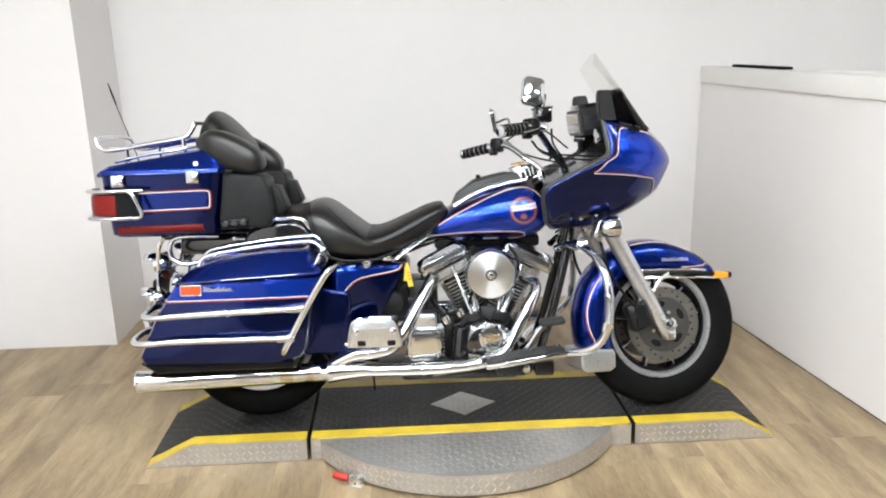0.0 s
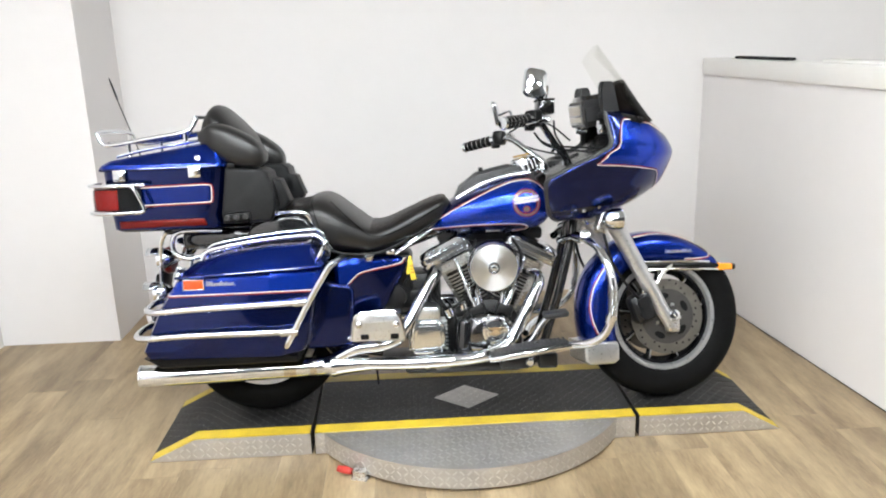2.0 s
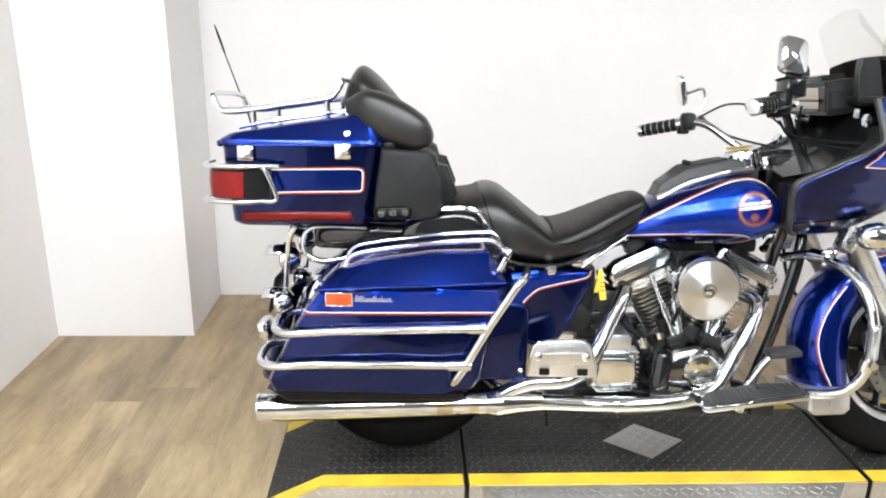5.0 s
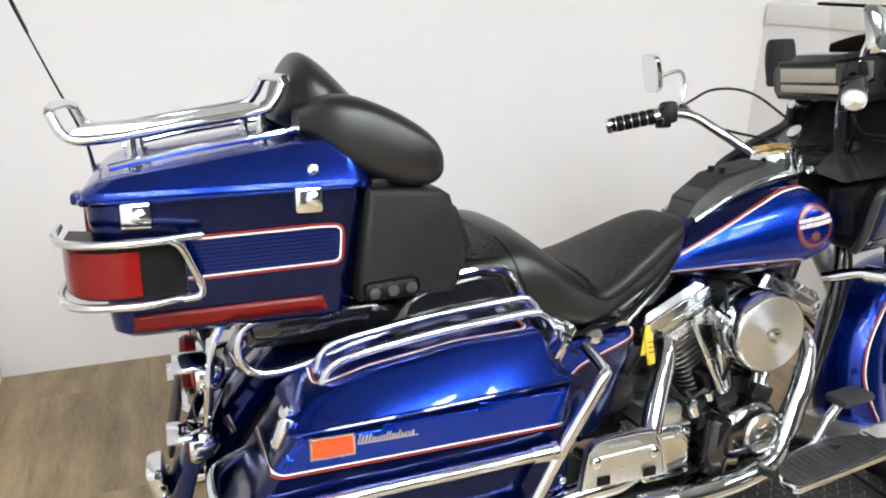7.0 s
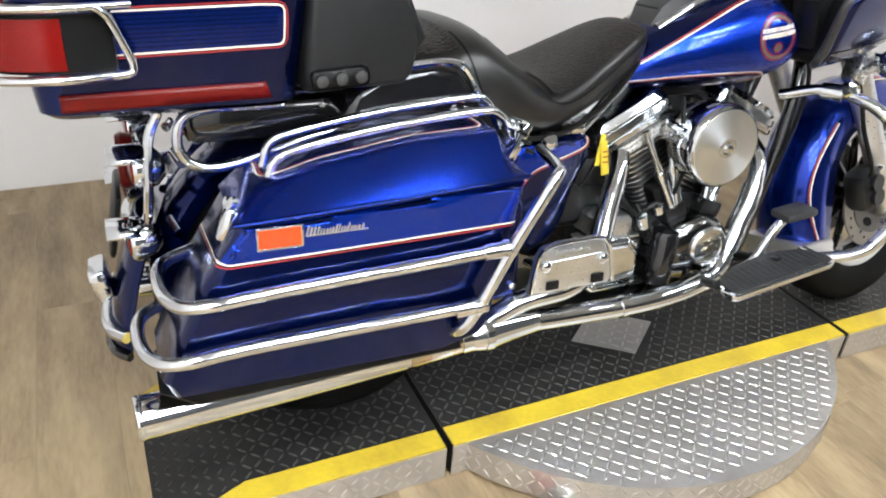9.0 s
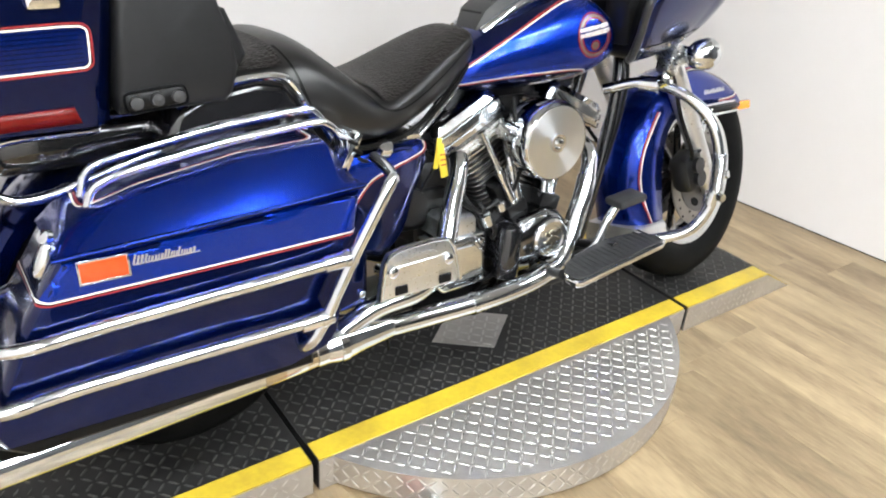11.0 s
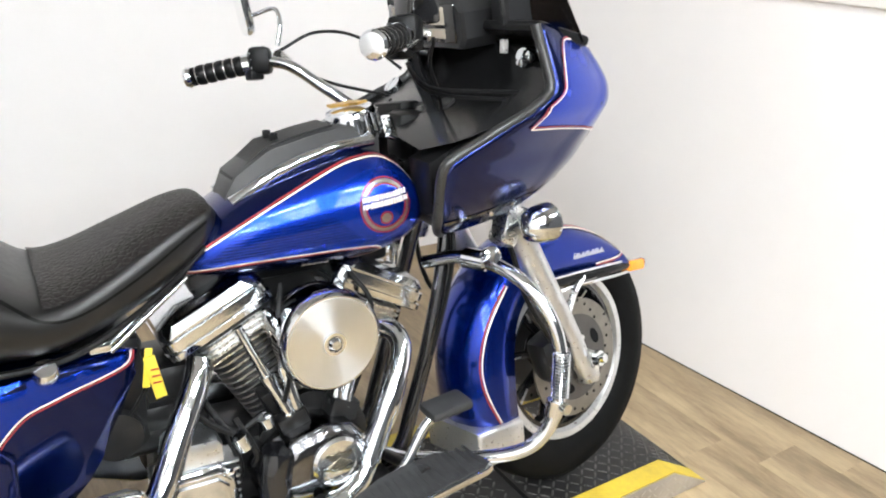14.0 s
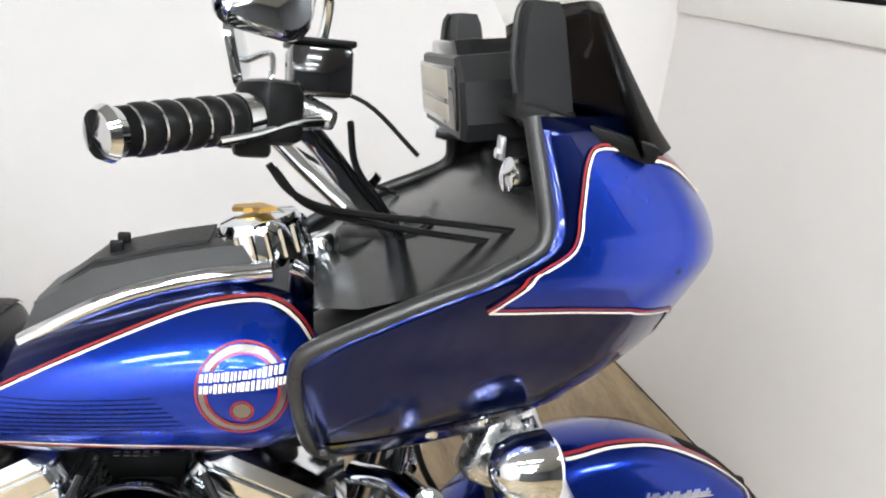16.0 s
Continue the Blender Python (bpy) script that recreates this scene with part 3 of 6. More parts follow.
def wheel(c, r, width, name, m, rim_r):
    tyre = [(-width * 0.36, rim_r), (-width * 0.47, rim_r + 0.018), (-width * 0.5, r * 0.82), (-width * 0.44, r * 0.93), (-width * 0.3, r * 0.983), (0, r),
            (width * 0.3, r * 0.983), (width * 0.44, r * 0.93), (width * 0.5, r * 0.82), (width * 0.47, rim_r + 0.018), (width * 0.36, rim_r)]
    w = part(name, lathe(tyre, c, (0, 1, 0), 72, True), RUBBER, bike, "black road tyre on a cast wheel", m)
    for s in (-1, 1):
        rimg = lathe([(s * width * 0.37, rim_r + 0.004), (s * width * 0.40, rim_r + 0.002), (s * width * 0.39, rim_r - 0.013), (s * width * 0.30, rim_r - 0.02), (s * width * 0.2, rim_r - 0.018)], c, (0, 1, 0), 64, True)
        part("rim_edge", rimg, SILVER, w, "bright machined rim edge")
    part("rim", lathe([(-width * 0.3, rim_r - 0.02), (-width * 0.3, rim_r - 0.03), (0, rim_r - 0.045), (width * 0.3, rim_r - 0.03), (width * 0.3, rim_r - 0.02)], c, (0, 1, 0), 64, True), GLOSSBLACK, w)
    part("hub", lathe([(-0.055, 0.02), (-0.055, 0.045), (-0.03, 0.055), (0.03, 0.055), (0.055, 0.045), (0.055, 0.02)], c, (0, 1, 0), 32), GLOSSBLACK, w)
    for k in range(9):
        a = 2 * math.pi * k / 9 + 0.2
        d = Vector((math.cos(a), 0, math.sin(a)))
        part("spoke_edge", rod(Vector(c) + d * 0.13 + Vector((0, -0.012, 0)), Vector(c) + d * (rim_r - 0.022) + Vector((0, -0.030, 0)), 0.0026, None, 6), SILVER, w, "bright machined spoke edge")
        part("spoke", rod(Vector(c) + d * 0.045, Vector(c) + d * (rim_r - 0.03), 0.013, 0.009, 8), GLOSSBLACK, w)
    return w


def rotor(c, y, w, m):
    g = lathe([(-0.0025, 0.106), (-0.0025, 0.148), (0.0025, 0.148), (0.0025, 0.106)], (c[0], y, c[2]), (0, 1, 0), 56, True)
    ro = part("brake_rotor", g, ROTOR, w, "drilled steel brake disc")
    part("carrier", lathe([(-0.004, 0.03), (-0.005, 0.108), (0.004, 0.108), (0.004, 0.03)], (c[0], y, c[2]), (0, 1, 0), 48, True), CARRIER, w, "dull grey disc carrier with oval slots")
    side = -1 if y < 0 else 1
    for k in range(5):
        a = 2 * math.pi * k / 5 + 0.5
        oval_slot = [(c[0] + math.cos(a) * 0.080 - math.sin(a) * 0.023 * math.cos(b) + math.cos(a) * 0.0125 * math.sin(b), c[2] + math.sin(a) * 0.080 + math.cos(a) * 0.023 * math.cos(b) + math.sin(a) * 0.0125 * math.sin(b)) for b in [2 * math.pi * q / 16 for q in range(16)]]
        # Dark oval laid on the carrier stands for the shade in a slot.
        part("slot", prism(oval_slot, y + side * 0.001, y + side * 0.0056, 0.0, 1), DARK, w)
        a += 0.63
        part("bolt", rod((c[0] + math.cos(a) * 0.05, y, c[2] + math.sin(a) * 0.05), (c[0] + math.cos(a) * 0.05, y + side * 0.010, c[2] + math.sin(a) * 0.05), 0.007, None, 10), ALU, w)
    # Dark pins stand for the shade in the drilled holes.
    holes = [rod((c[0] + math.cos(a) * rr, y - 0.0032, c[2] + math.sin(a) * rr), (c[0] + math.cos(a) * rr, y + 0.0032, c[2] + math.sin(a) * rr), 0.0042, None, 8)
             for k in range(30) for a, rr in ((2 * math.pi * k / 30, 0.114 + 0.0095 * (k % 4)),)]
    part("drillings", joined(*holes), DARK, w)["kind"] = "stuff"
    return ro


FC, RC = (1.425, 0, 0.322), (-0.185, 0, 0.318)
fw = wheel(FC, 0.324, 0.128, "front_wheel", STEER, 0.212)
rotor(FC, -0.075, fw, STEER)
rotor(FC, 0.075, fw, STEER)
rw = wheel(RC, 0.320, 0.136, "rear_wheel", ROLL, 0.212)
rotor(RC, -0.085, rw, ROLL)

# tank
tank_rows = [(0.472, 0.722, 0.694, 0.03), (0.50, 0.752, 0.684, 0.075), (0.55, 0.796, 0.676, 0.108), (0.62, 0.838, 0.670, 0.130), (0.70, 0.868, 0.668, 0.147), (0.78, 0.890, 0.670, 0.158),
             (0.84, 0.896, 0.675, 0.165), (0.89, 0.884, 0.687, 0.163), (0.928, 0.856, 0.707, 0.147), (0.950, 0.815, 0.738, 0.114), (0.957, 0.787, 0.763, 0.035)]
tank = part("fuel_tank", loft([oval(x, t, b, w, 40, 2.3) for x, t, b, w in between(tank_rows, 5)]), NAVY, bike, "two-tone blue teardrop fuel tank")

# seat
seat_rows = [(-0.13, 0.800, 0.785, 0.15), (-0.10, 0.816, 0.75, 0.188), (-0.03, 0.823, 0.72, 0.204), (0.025, 0.832, 0.69, 0.214), (0.058, 0.850, 0.66, 0.224), (0.100, 0.846, 0.640, 0.230), (0.150, 0.812, 0.628, 0.230),
             (0.210, 0.766, 0.622, 0.215), (0.262, 0.732, 0.622, 0.198), (0.320, 0.740, 0.630, 0.178), (0.410, 0.780, 0.660, 0.146), (0.490, 0.815, 0.700, 0.116), (0.540, 0.824, 0.745, 0.092), (0.562, 0.806, 0.772, 0.06), (0.572, 0.794, 0.782, 0.025)]
seat = part("seat", loft([oval(x, t, b, w, 36, 2.9) for x, t, b, w in between(seat_rows, 4)]), LEATHER, bike, "black stepped vinyl touring seat")


# fairing shell: level rings from the side's rear edge round the nose
def fairing_ring(z, xr, w, xf, n=11, p=1.62):
    """A level section: flat flanks that draw in a little, then a tight turn round the nose."""
    xc, yc = xr + 0.60 * (xf - xr), 0.80 * w
    half = [(xr + (xc - xr) * k / n, w + (yc - w) * (k / n) ** 1.5) for k in range(n)]
    for k in range(n + 1):
        a = math.pi / 2 * k / n
        half.append((xc + (xf - xc) * math.sin(a) ** (2 / p), yc * max(0.0, math.cos(a)) ** (2 / p)))
    return [(x, -y, z) for x, y in half] + [(x, y, z) for x, y in half[-2::-1]]


fair_rows = [(0.722, 0.998, 0.175, 1.17), (0.742, 0.966, 0.215, 1.235), (0.79, 0.951, 0.247, 1.335), (0.84, 0.943, 0.267, 1.405), (0.868, 0.945, 0.275, 1.428), (0.885, 0.962, 0.279, 1.437), (0.912, 1.015, 0.284, 1.448), (0.938, 1.07, 0.287, 1.456), (0.957, 1.115, 0.287, 1.460), (0.966, 1.133, 0.283, 1.459), (0.980, 1.160, 0.278, 1.453), (0.996, 1.176, 0.274, 1.444), (1.02, 1.177, 0.267, 1.428), (1.06, 1.170, 0.256, 1.388), (1.112, 1.160, 0.242, 1.31)]
fairing = solid(part("fairing", loft([fairing_ring(*r) for r in between(fair_rows, 3)], closed=False), NAVY, bike, "large frame-mounted navy and blue fairing"), 0.012, 0.0)

# trunk
def rounded(x0, x1, w, z, r, n=6, zf=None):
    """A level rectangle with round corners; zf gives its height at each x."""
    out = []
    for cx, cy, a0 in ((x1 - r, w - r, 0), (x0 + r, w - r, 90), (x0 + r, -w + r, 180), (x1 - r, -w + r, 270)):
        for k in range(n + 1):
            a = radians(a0 + 90 * k / n)
            x, y = cx + r * math.cos(a), cy + r * math.sin(a)
            out.append((x, y, zf(x) if zf else z))
    return out


trunk = part("trunk", loft([rounded(-0.66, -0.29, 0.247, 0.742, 0.04), rounded(-0.672, -0.28, 0.262, 0.752, 0.045), rounded(-0.685, -0.262, 0.271, 0.86, 0.05), rounded(-0.694, -0.246, 0.278, 0.966, 0.05)]), NAVY, bike, "navy hard-shell rear trunk")


def lid_z(d):
    return lambda x: 0.978 + d * (0.0175 + (x + 0.69) / 0.45 * 0.068)


lid = part("lid", loft([rounded(-0.697, -0.24, 0.283, 0.970, 0.04), rounded(-0.697, -0.24, 0.283, 0.981, 0.04), rounded(-0.695, -0.242, 0.281, 0.984, 0.04), rounded(-0.678, -0.256, 0.258, 0, 0.035, zf=lid_z(0.93)), rounded(-0.672, -0.260, 0.250, 0, 0.035, zf=lid_z(1.0)), rounded(-0.655, -0.272, 0.235, 0, 0.035, zf=lid_z(1.03)), rounded(-0.60, -0.31, 0.19, 0, 0.03, zf=lid_z(1.06))]), LITDIMBLUE, trunk, "blue lid of the trunk")

# saddlebags
bag_poly = [(-0.545, 0.33), (-0.53, 0.30), (-0.05, 0.296), (0.03, 0.318), (0.048, 0.345), (0.106, 0.615), (-0.40, 0.590), (-0.475, 0.48)]
lid_poly = [(-0.405, 0.592), (0.108, 0.622), (0.062, 0.695), (-0.09, 0.690), (-0.26, 0.664), (-0.36, 0.634)]


def seam_z(x):
    return 0.592 + (x + 0.405) / 0.513 * 0.03


def crown_z(x):
    """The height of the lid's flat top."""
    top = sorted(lid_poly[2:])
    for (xa, za), (xb, zb) in zip(top, top[1:]):
        if xa <= x <= xb:
            return za + (zb - za) * (x - xa) / (xb - xa)
    return top[0][1] if x < top[0][0] else top[-1][1]


def scaled(poly, k, c):
    return [(c[0] + (x - c[0]) * k, c[1] + (z - c[1]) * k) for x, z in poly]


def bag_shell(poly, ys, c):
    return loft([[(x, y, z) for x, z in scaled(poly, k, c)] for y, k in ys])


for s in (-1, 1):
    g = bag_shell(bag_poly, ((-0.175, 0.94), (-0.19, 1.0), (-0.35, 1.0), (-0.376, 0.985), (-0.389, 0.955), (-0.391, 0.93)), (-0.22, 0.46))
    bag = part("saddlebag", g if s < 0 else flipped(g), NAVY, bike, "navy hard saddlebag with a hinged lid")
    rings = []
    for y, f in ((-0.18, 0.93), (-0.20, 1.0), (-0.312, 1.0), (-0.330, 0.97), (-0.340, 0.89), (-0.385, 0.10), (-0.389, 0.03), (-0.386, 0.0)):
        rings.append([(x, y, seam_z(x) + (z - seam_z(x)) * max(f, 0.02)) for x, z in lid_poly])
    g = loft(rings)
    part("lid", g if s < 0 else flipped(g), LITDIMBLUE, bag, "blue saddlebag lid")

# front fender
fen_out = [(1.090, 0.225), (1.076, 0.32), (1.082, 0.42), (1.116, 0.51), (1.178, 0.585), (1.26, 0.640), (1.36, 0.662), (1.45, 0.655), (1.54, 0.622), (1.61, 0.575), (1.64, 0.535)]
fen_in = [(1.208, 0.215), (1.202, 0.30), (1.206, 0.40), (1.225, 0.47), (1.265, 0.515), (1.32, 0.53), (1.38, 0.532), (1.45, 0.53), (1.53, 0.526), (1.60, 0.522), (1.635, 0.52)]
rings = []
for (xo, zo, xi, zi) in between([(a[0], a[1], b[0], b[1]) for a, b in zip(fen_out, fen_in)], 3):
    o, i = Vector((xo, 0, zo)), Vector((xi, 0, zi))
    ring = []
    for f, y in ((0.0, -0.088), (0.35, -0.09), (0.65, -0.086), (0.83, -0.072), (0.94, -0.045), (1.0, 0.0), (0.94, 0.045), (0.83, 0.072), (0.65, 0.086), (0.35, 0.09), (0.0, 0.088)):
        p = i.lerp(o, f)
        ring.append((p.x, y, p.z))
    rings.append(ring)
front_fender = solid(part("front_fender", loft(rings, closed=False), LITDIMBLUE, bike, "deep blue front mudguard with pinstripes", STEER), 0.004)

# ---- paintwork of the tank ----
SKT = skin(tank)
up_line = [(0.488, 0.712), (0.54, 0.750), (0.60, 0.786), (0.67, 0.822), (0.75, 0.857), (0.81, 0.876), (0.866, 0.879), (0.905, 0.860), (0.931, 0.824), (0.939, 0.787)]
low_line = [(0.495, 0.702), (0.56, 0.712), (0.63, 0.718), (0.70, 0.721), (0.78, 0.722), (0.835, 0.719), (0.857, 0.707), (0.848, 0.695), (0.80, 0.688)]
field = up_line + [(0.942, 0.765), (0.932, 0.735), (0.906, 0.712), (0.872, 0.700)] + [(0.857, 0.707), (0.835, 0.719), (0.78, 0.722), (0.70, 0.721), (0.63, 0.718), (0.56, 0.712), (0.495, 0.702)]
for s in (-1, 1):
    part("side_panel", patch(SKT, field, 0.0012, s, 0.007), BLUE, tank, "bright metallic blue flank")
    part("pinstripe", ribbon(SKT, up_line, 0.0024, 0.0020, s), CREAM, tank, "cream pinstripe")
    part("pinstripe", ribbon(SKT, up_line, 0.0022, 0.0018, s, shift=0.0035), REDLINE, tank, "red pinstripe")
    part("pinstripe", ribbon(SKT, low_line, 0.0024, 0.0020, s), CREAM, tank, "cream pinstripe")
    part("pinstripe", ribbon(SKT, low_line, 0.0024, 0.0018, s, shift=-0.0035), REDLINE, tank, "red pinstripe")
    bc = (0.850, 0.799)
    ring = lambda r: [(bc[0] + r * math.cos(a), bc[1] + r * math.sin(a)) for a in [2 * math.pi * k / 40 for k in range(41)]]
    part("badge_field", patch(SKT, ring(0.049)[:-1], 0.0018, s), BLUE, tank, "round tank badge")
    part("badge_ring", ribbon(SKT, ring(0.050), 0.0026, 0.0026, s, 1), REDLINE, tank)
    part("badge_ring", ribbon(SKT, ring(0.0445), 0.0062, 0.0024, s, 1), ROTOR, tank)
    part("badge_ring", ribbon(SKT, ring(0.0395), 0.0026, 0.0026, s, 1), REDLINE, tank)
    part("badge_ring", ribbon(SKT, [(bc[0] + 0.012 * math.cos(a), bc[1] - 0.022 + 0.011 * math.sin(a)) for a in [2 * math.pi * k / 24 for k in range(25)]], 0.0024, 0.0028, s, 1), REDLINE, tank)
    part("badge_centre", patch(SKT, [(bc[0] + 0.010 * math.cos(a), bc[1] - 0.022 + 0.009 * math.sin(a)) for a in [2 * math.pi * k / 20 for k in range(20)]], 0.0026, s, 0.02), ROTOR, tank)
    part("badge_band", patch(SKT, [(bc[0] - 0.047, bc[1] - 0.004), (bc[0] + 0.047, bc[1] + 0.007), (bc[0] + 0.046, bc[1] + 0.030), (bc[0] - 0.046, bc[1] + 0.019)], 0.0031, s, 0.008), BLUE, tank, "band of plain pale bars across the badge")
    brng = random.Random(21)
    for row, dz in enumerate((0.0185, 0.0065)):
        x = bc[0] - 0.046
        while x < bc[0] + 0.043:
            z = bc[1] + dz + (x - bc[0]) * 0.12
            h, w = brng.uniform(0.0042, 0.0052), brng.uniform(0.0022, 0.0050)
            part("badge_bar", patch(SKT, [(x, z - h), (x + w, z - h), (x + w + 0.0008, z + h), (x + 0.0008, z + h)], 0.0036, s, 0.02), CREAM, tank)
            x += w + brng.uniform(0.0010, 0.0020)

for k in range(5):
    x = 0.700 + 0.011 * k
    part("lip_mark", patch(SKT, [(x, 0.6905), (x + 0.007, 0.6905), (x + 0.0075, 0.6965), (x + 0.0005, 0.6965)], 0.003, -1, 0.02), CREAM, tank, "small pale mark")
# fine lower lines of the flank
for k in range(9):
    z = 0.734 + k * 0.0052
    part("fine_line", ribbon(SKT, [(0.535 + 0.006 * k, z - 0.012 + 0.0008 * k), (0.66, z), (0.80 - 0.006 * k, z + 0.010)], 0.0012, 0.0021, -1), NAVY, tank)

# console along the tank's top
con = part("console", loft([[(x, -w, zb), (x, -w * 0.82, zt - 0.004), (x, -w * 0.6, zt), (x, w * 0.6, zt), (x, w * 0.82, zt - 0.004), (x, w, zb)] for x, zb, zt, w in
                            ((0.585, 0.80, 0.822, 0.05), (0.605, 0.81, 0.862, 0.062), (0.67, 0.845, 0.906, 0.064), (0.75, 0.872, 0.926, 0.062), (0.82, 0.888, 0.938, 0.06), (0.86, 0.885, 0.94, 0.058), (0.895, 0.86, 0.925, 0.054))]), CONSOLE, bike, "dark grey tank console with chrome trim")
part("top_panel", loft([[(x, -w, zt - 0.001), (x, -w * 0.98, zt + 0.003), (x, w * 0.98, zt + 0.003), (x, w, zt - 0.001)] for x, zt, w in ((0.60, 0.852, 0.040), (0.67, 0.907, 0.044), (0.75, 0.927, 0.043), (0.80, 0.936, 0.042))]), VINYLGREY, con, "black textured console top")
for s in (-1, 1):
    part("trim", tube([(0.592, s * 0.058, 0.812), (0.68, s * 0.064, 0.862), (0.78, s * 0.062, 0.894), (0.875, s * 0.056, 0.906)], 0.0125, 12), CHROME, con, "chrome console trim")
    part("switch", box((0.69, s * 0.02, 0.919), (0.016, 0.008, 0.02), 0.003), PLASTIC, con)
cap = part("filler_cap", lathe([(0, 0.052), (0.010, 0.054), (0.048, 0.052), (0.058, 0.047), (0.062, 0.03), (0.063, 0)], (0.868, 0, 0.905), (-0.25, 0, 1), 36), CHROME, bike, "round chrome filler cap housing")
for k in range(18):
    a = 2 * math.pi * k / 18
    part("flute", rod((0.866 + 0.053 * math.cos(a), 0.053 * math.sin(a), 0.916 + 0.25 * 0.053 * math.cos(a)), (0.857 + 0.0525 * math.cos(a), 0.0525 * math.sin(a), 0.95 + 0.25 * 0.0525 * math.cos(a)), 0.0035, None, 6), CHROME, cap)
eagle = joined(prism([(-0.045, 0), (-0.03, 0.014), (-0.008, 0.010), (0.0, 0.018), (0.008, 0.010), (0.03, 0.014), (0.045, 0.0), (0.02, -0.006), (0.0, -0.014), (-0.02, -0.006)], -0.003, 0.003, 0.001, 1))
part("cap_emblem", moved(eagle, Matrix.Translation((0.850, 0, 0.972)) @ Matrix.Rotation(radians(-14), 4, "Y") @ Matrix.Rotation(radians(-50), 4, "Z") @ Matrix.Rotation(radians(90), 4, "X")), GOLD, cap, "brass bird-shaped emblem")
part("key_switch", lathe([(0, 0.02), (0.03, 0.02), (0.036, 0.016), (0.037, 0)], (0.938, 0, 0.905), (-0.3, 0, 1), 20), CHROME, bike)
part("steering_head", joined(rod((1.02, 0, 0.955), (1.09, 0, 0.80), 0.034, 0.036, 16), box((1.0, 0, 0.90), (0.10, 0.07, 0.10), 0.015)), PLASTIC, bike)

# ---- seat details ----
SKS = skin(seat)
def seat_strip(x0, x1, j0, j1, lift):
    rows = [(x, t + lift, b, w + lift) for x, t, b, w in between(seat_rows, 4) if x0 <= x <= x1]
    return loft([oval(x, t, b, w, 36, 2.9)[j0:j1] for x, t, b, w in rows], closed=False)


part("seat_insert", seat_strip(0.262, 0.552, 3, 16, 0.004), WEAVE, seat, "textured brown-black rider panel")
part("seat_insert", seat_strip(-0.10, 0.046, 3, 16, 0.004), WEAVE, seat, "brown-black pillion panel")
for pts in ([(0.048, 0.836), (0.060, 0.80), (0.085, 0.73), (0.12, 0.668), (0.14, 0.640)], [(0.115, 0.825), (0.16, 0.785), (0.215, 0.735), (0.262, 0.698), (0.32, 0.696), (0.41, 0.730), (0.49, 0.772), (0.535, 0.795)]):
    for s in (-1, 1):
        r = ribbon(SKS, pts, 0.004, 0.002, s)
        part("seam", r, VINYL, seat, "stitched seam")
for s in (-1, 1):
    part("seat_rim", tube([(0.10, s * 0.20, 0.652), (0.18, s * 0.202, 0.632), (0.29, s * 0.186, 0.632), (0.39, s * 0.158, 0.668), (0.47, s * 0.125, 0.710), (0.53, s * 0.09, 0.748)], 0.006, 8), VINYL, seat)
part("seat_strut", joined(rod((0.350, -0.145, 0.622), (0.49, -0.095, 0.715), 0.006), rod((0.350, -0.16, 0.617), (0.49, -0.11, 0.705), 0.005)), CHROME, bike, "chrome seat rail")
part("seat_bolt", box((0.335, -0.165, 0.632), (0.034, 0.02, 0.018), 0.004), CHROME, bike)

# pillion side boxes with chrome rails
for s in (-1, 1):
    g = prism([(-0.195, 0.70), (-0.17, 0.755), (-0.12, 0.785), (-0.02, 0.797), (0.035, 0.785), (0.07, 0.745), (0.10, 0.665), (0.11, 0.63), (-0.18, 0.64)], -0.235, -0.12, 0.022, 3)
    sb = part("pillion_side_panel", g if s < 0 else flipped(g), GLOSSBLACK, bike, "gloss black panel under the pillion seat")
    part("rail", tube([(-0.165, s * 0.239, 0.765), (-0.12, s * 0.243, 0.788), (-0.04, s * 0.243, 0.800), (0.02, s * 0.24, 0.797), (0.05, s * 0.238, 0.775), (0.085, s * 0.236, 0.705)], 0.007, 8), CHROME, sb, "chrome edge rail")

# ---- trunk details ----
SKB = skin(trunk)
def corner(cx, cz, r, a0, a1):
    return [(cx + r * math.cos(radians(a0 + (a1 - a0) * k / 6)), cz + r * math.sin(radians(a0 + (a1 - a0) * k / 6))) for k in range(7)]


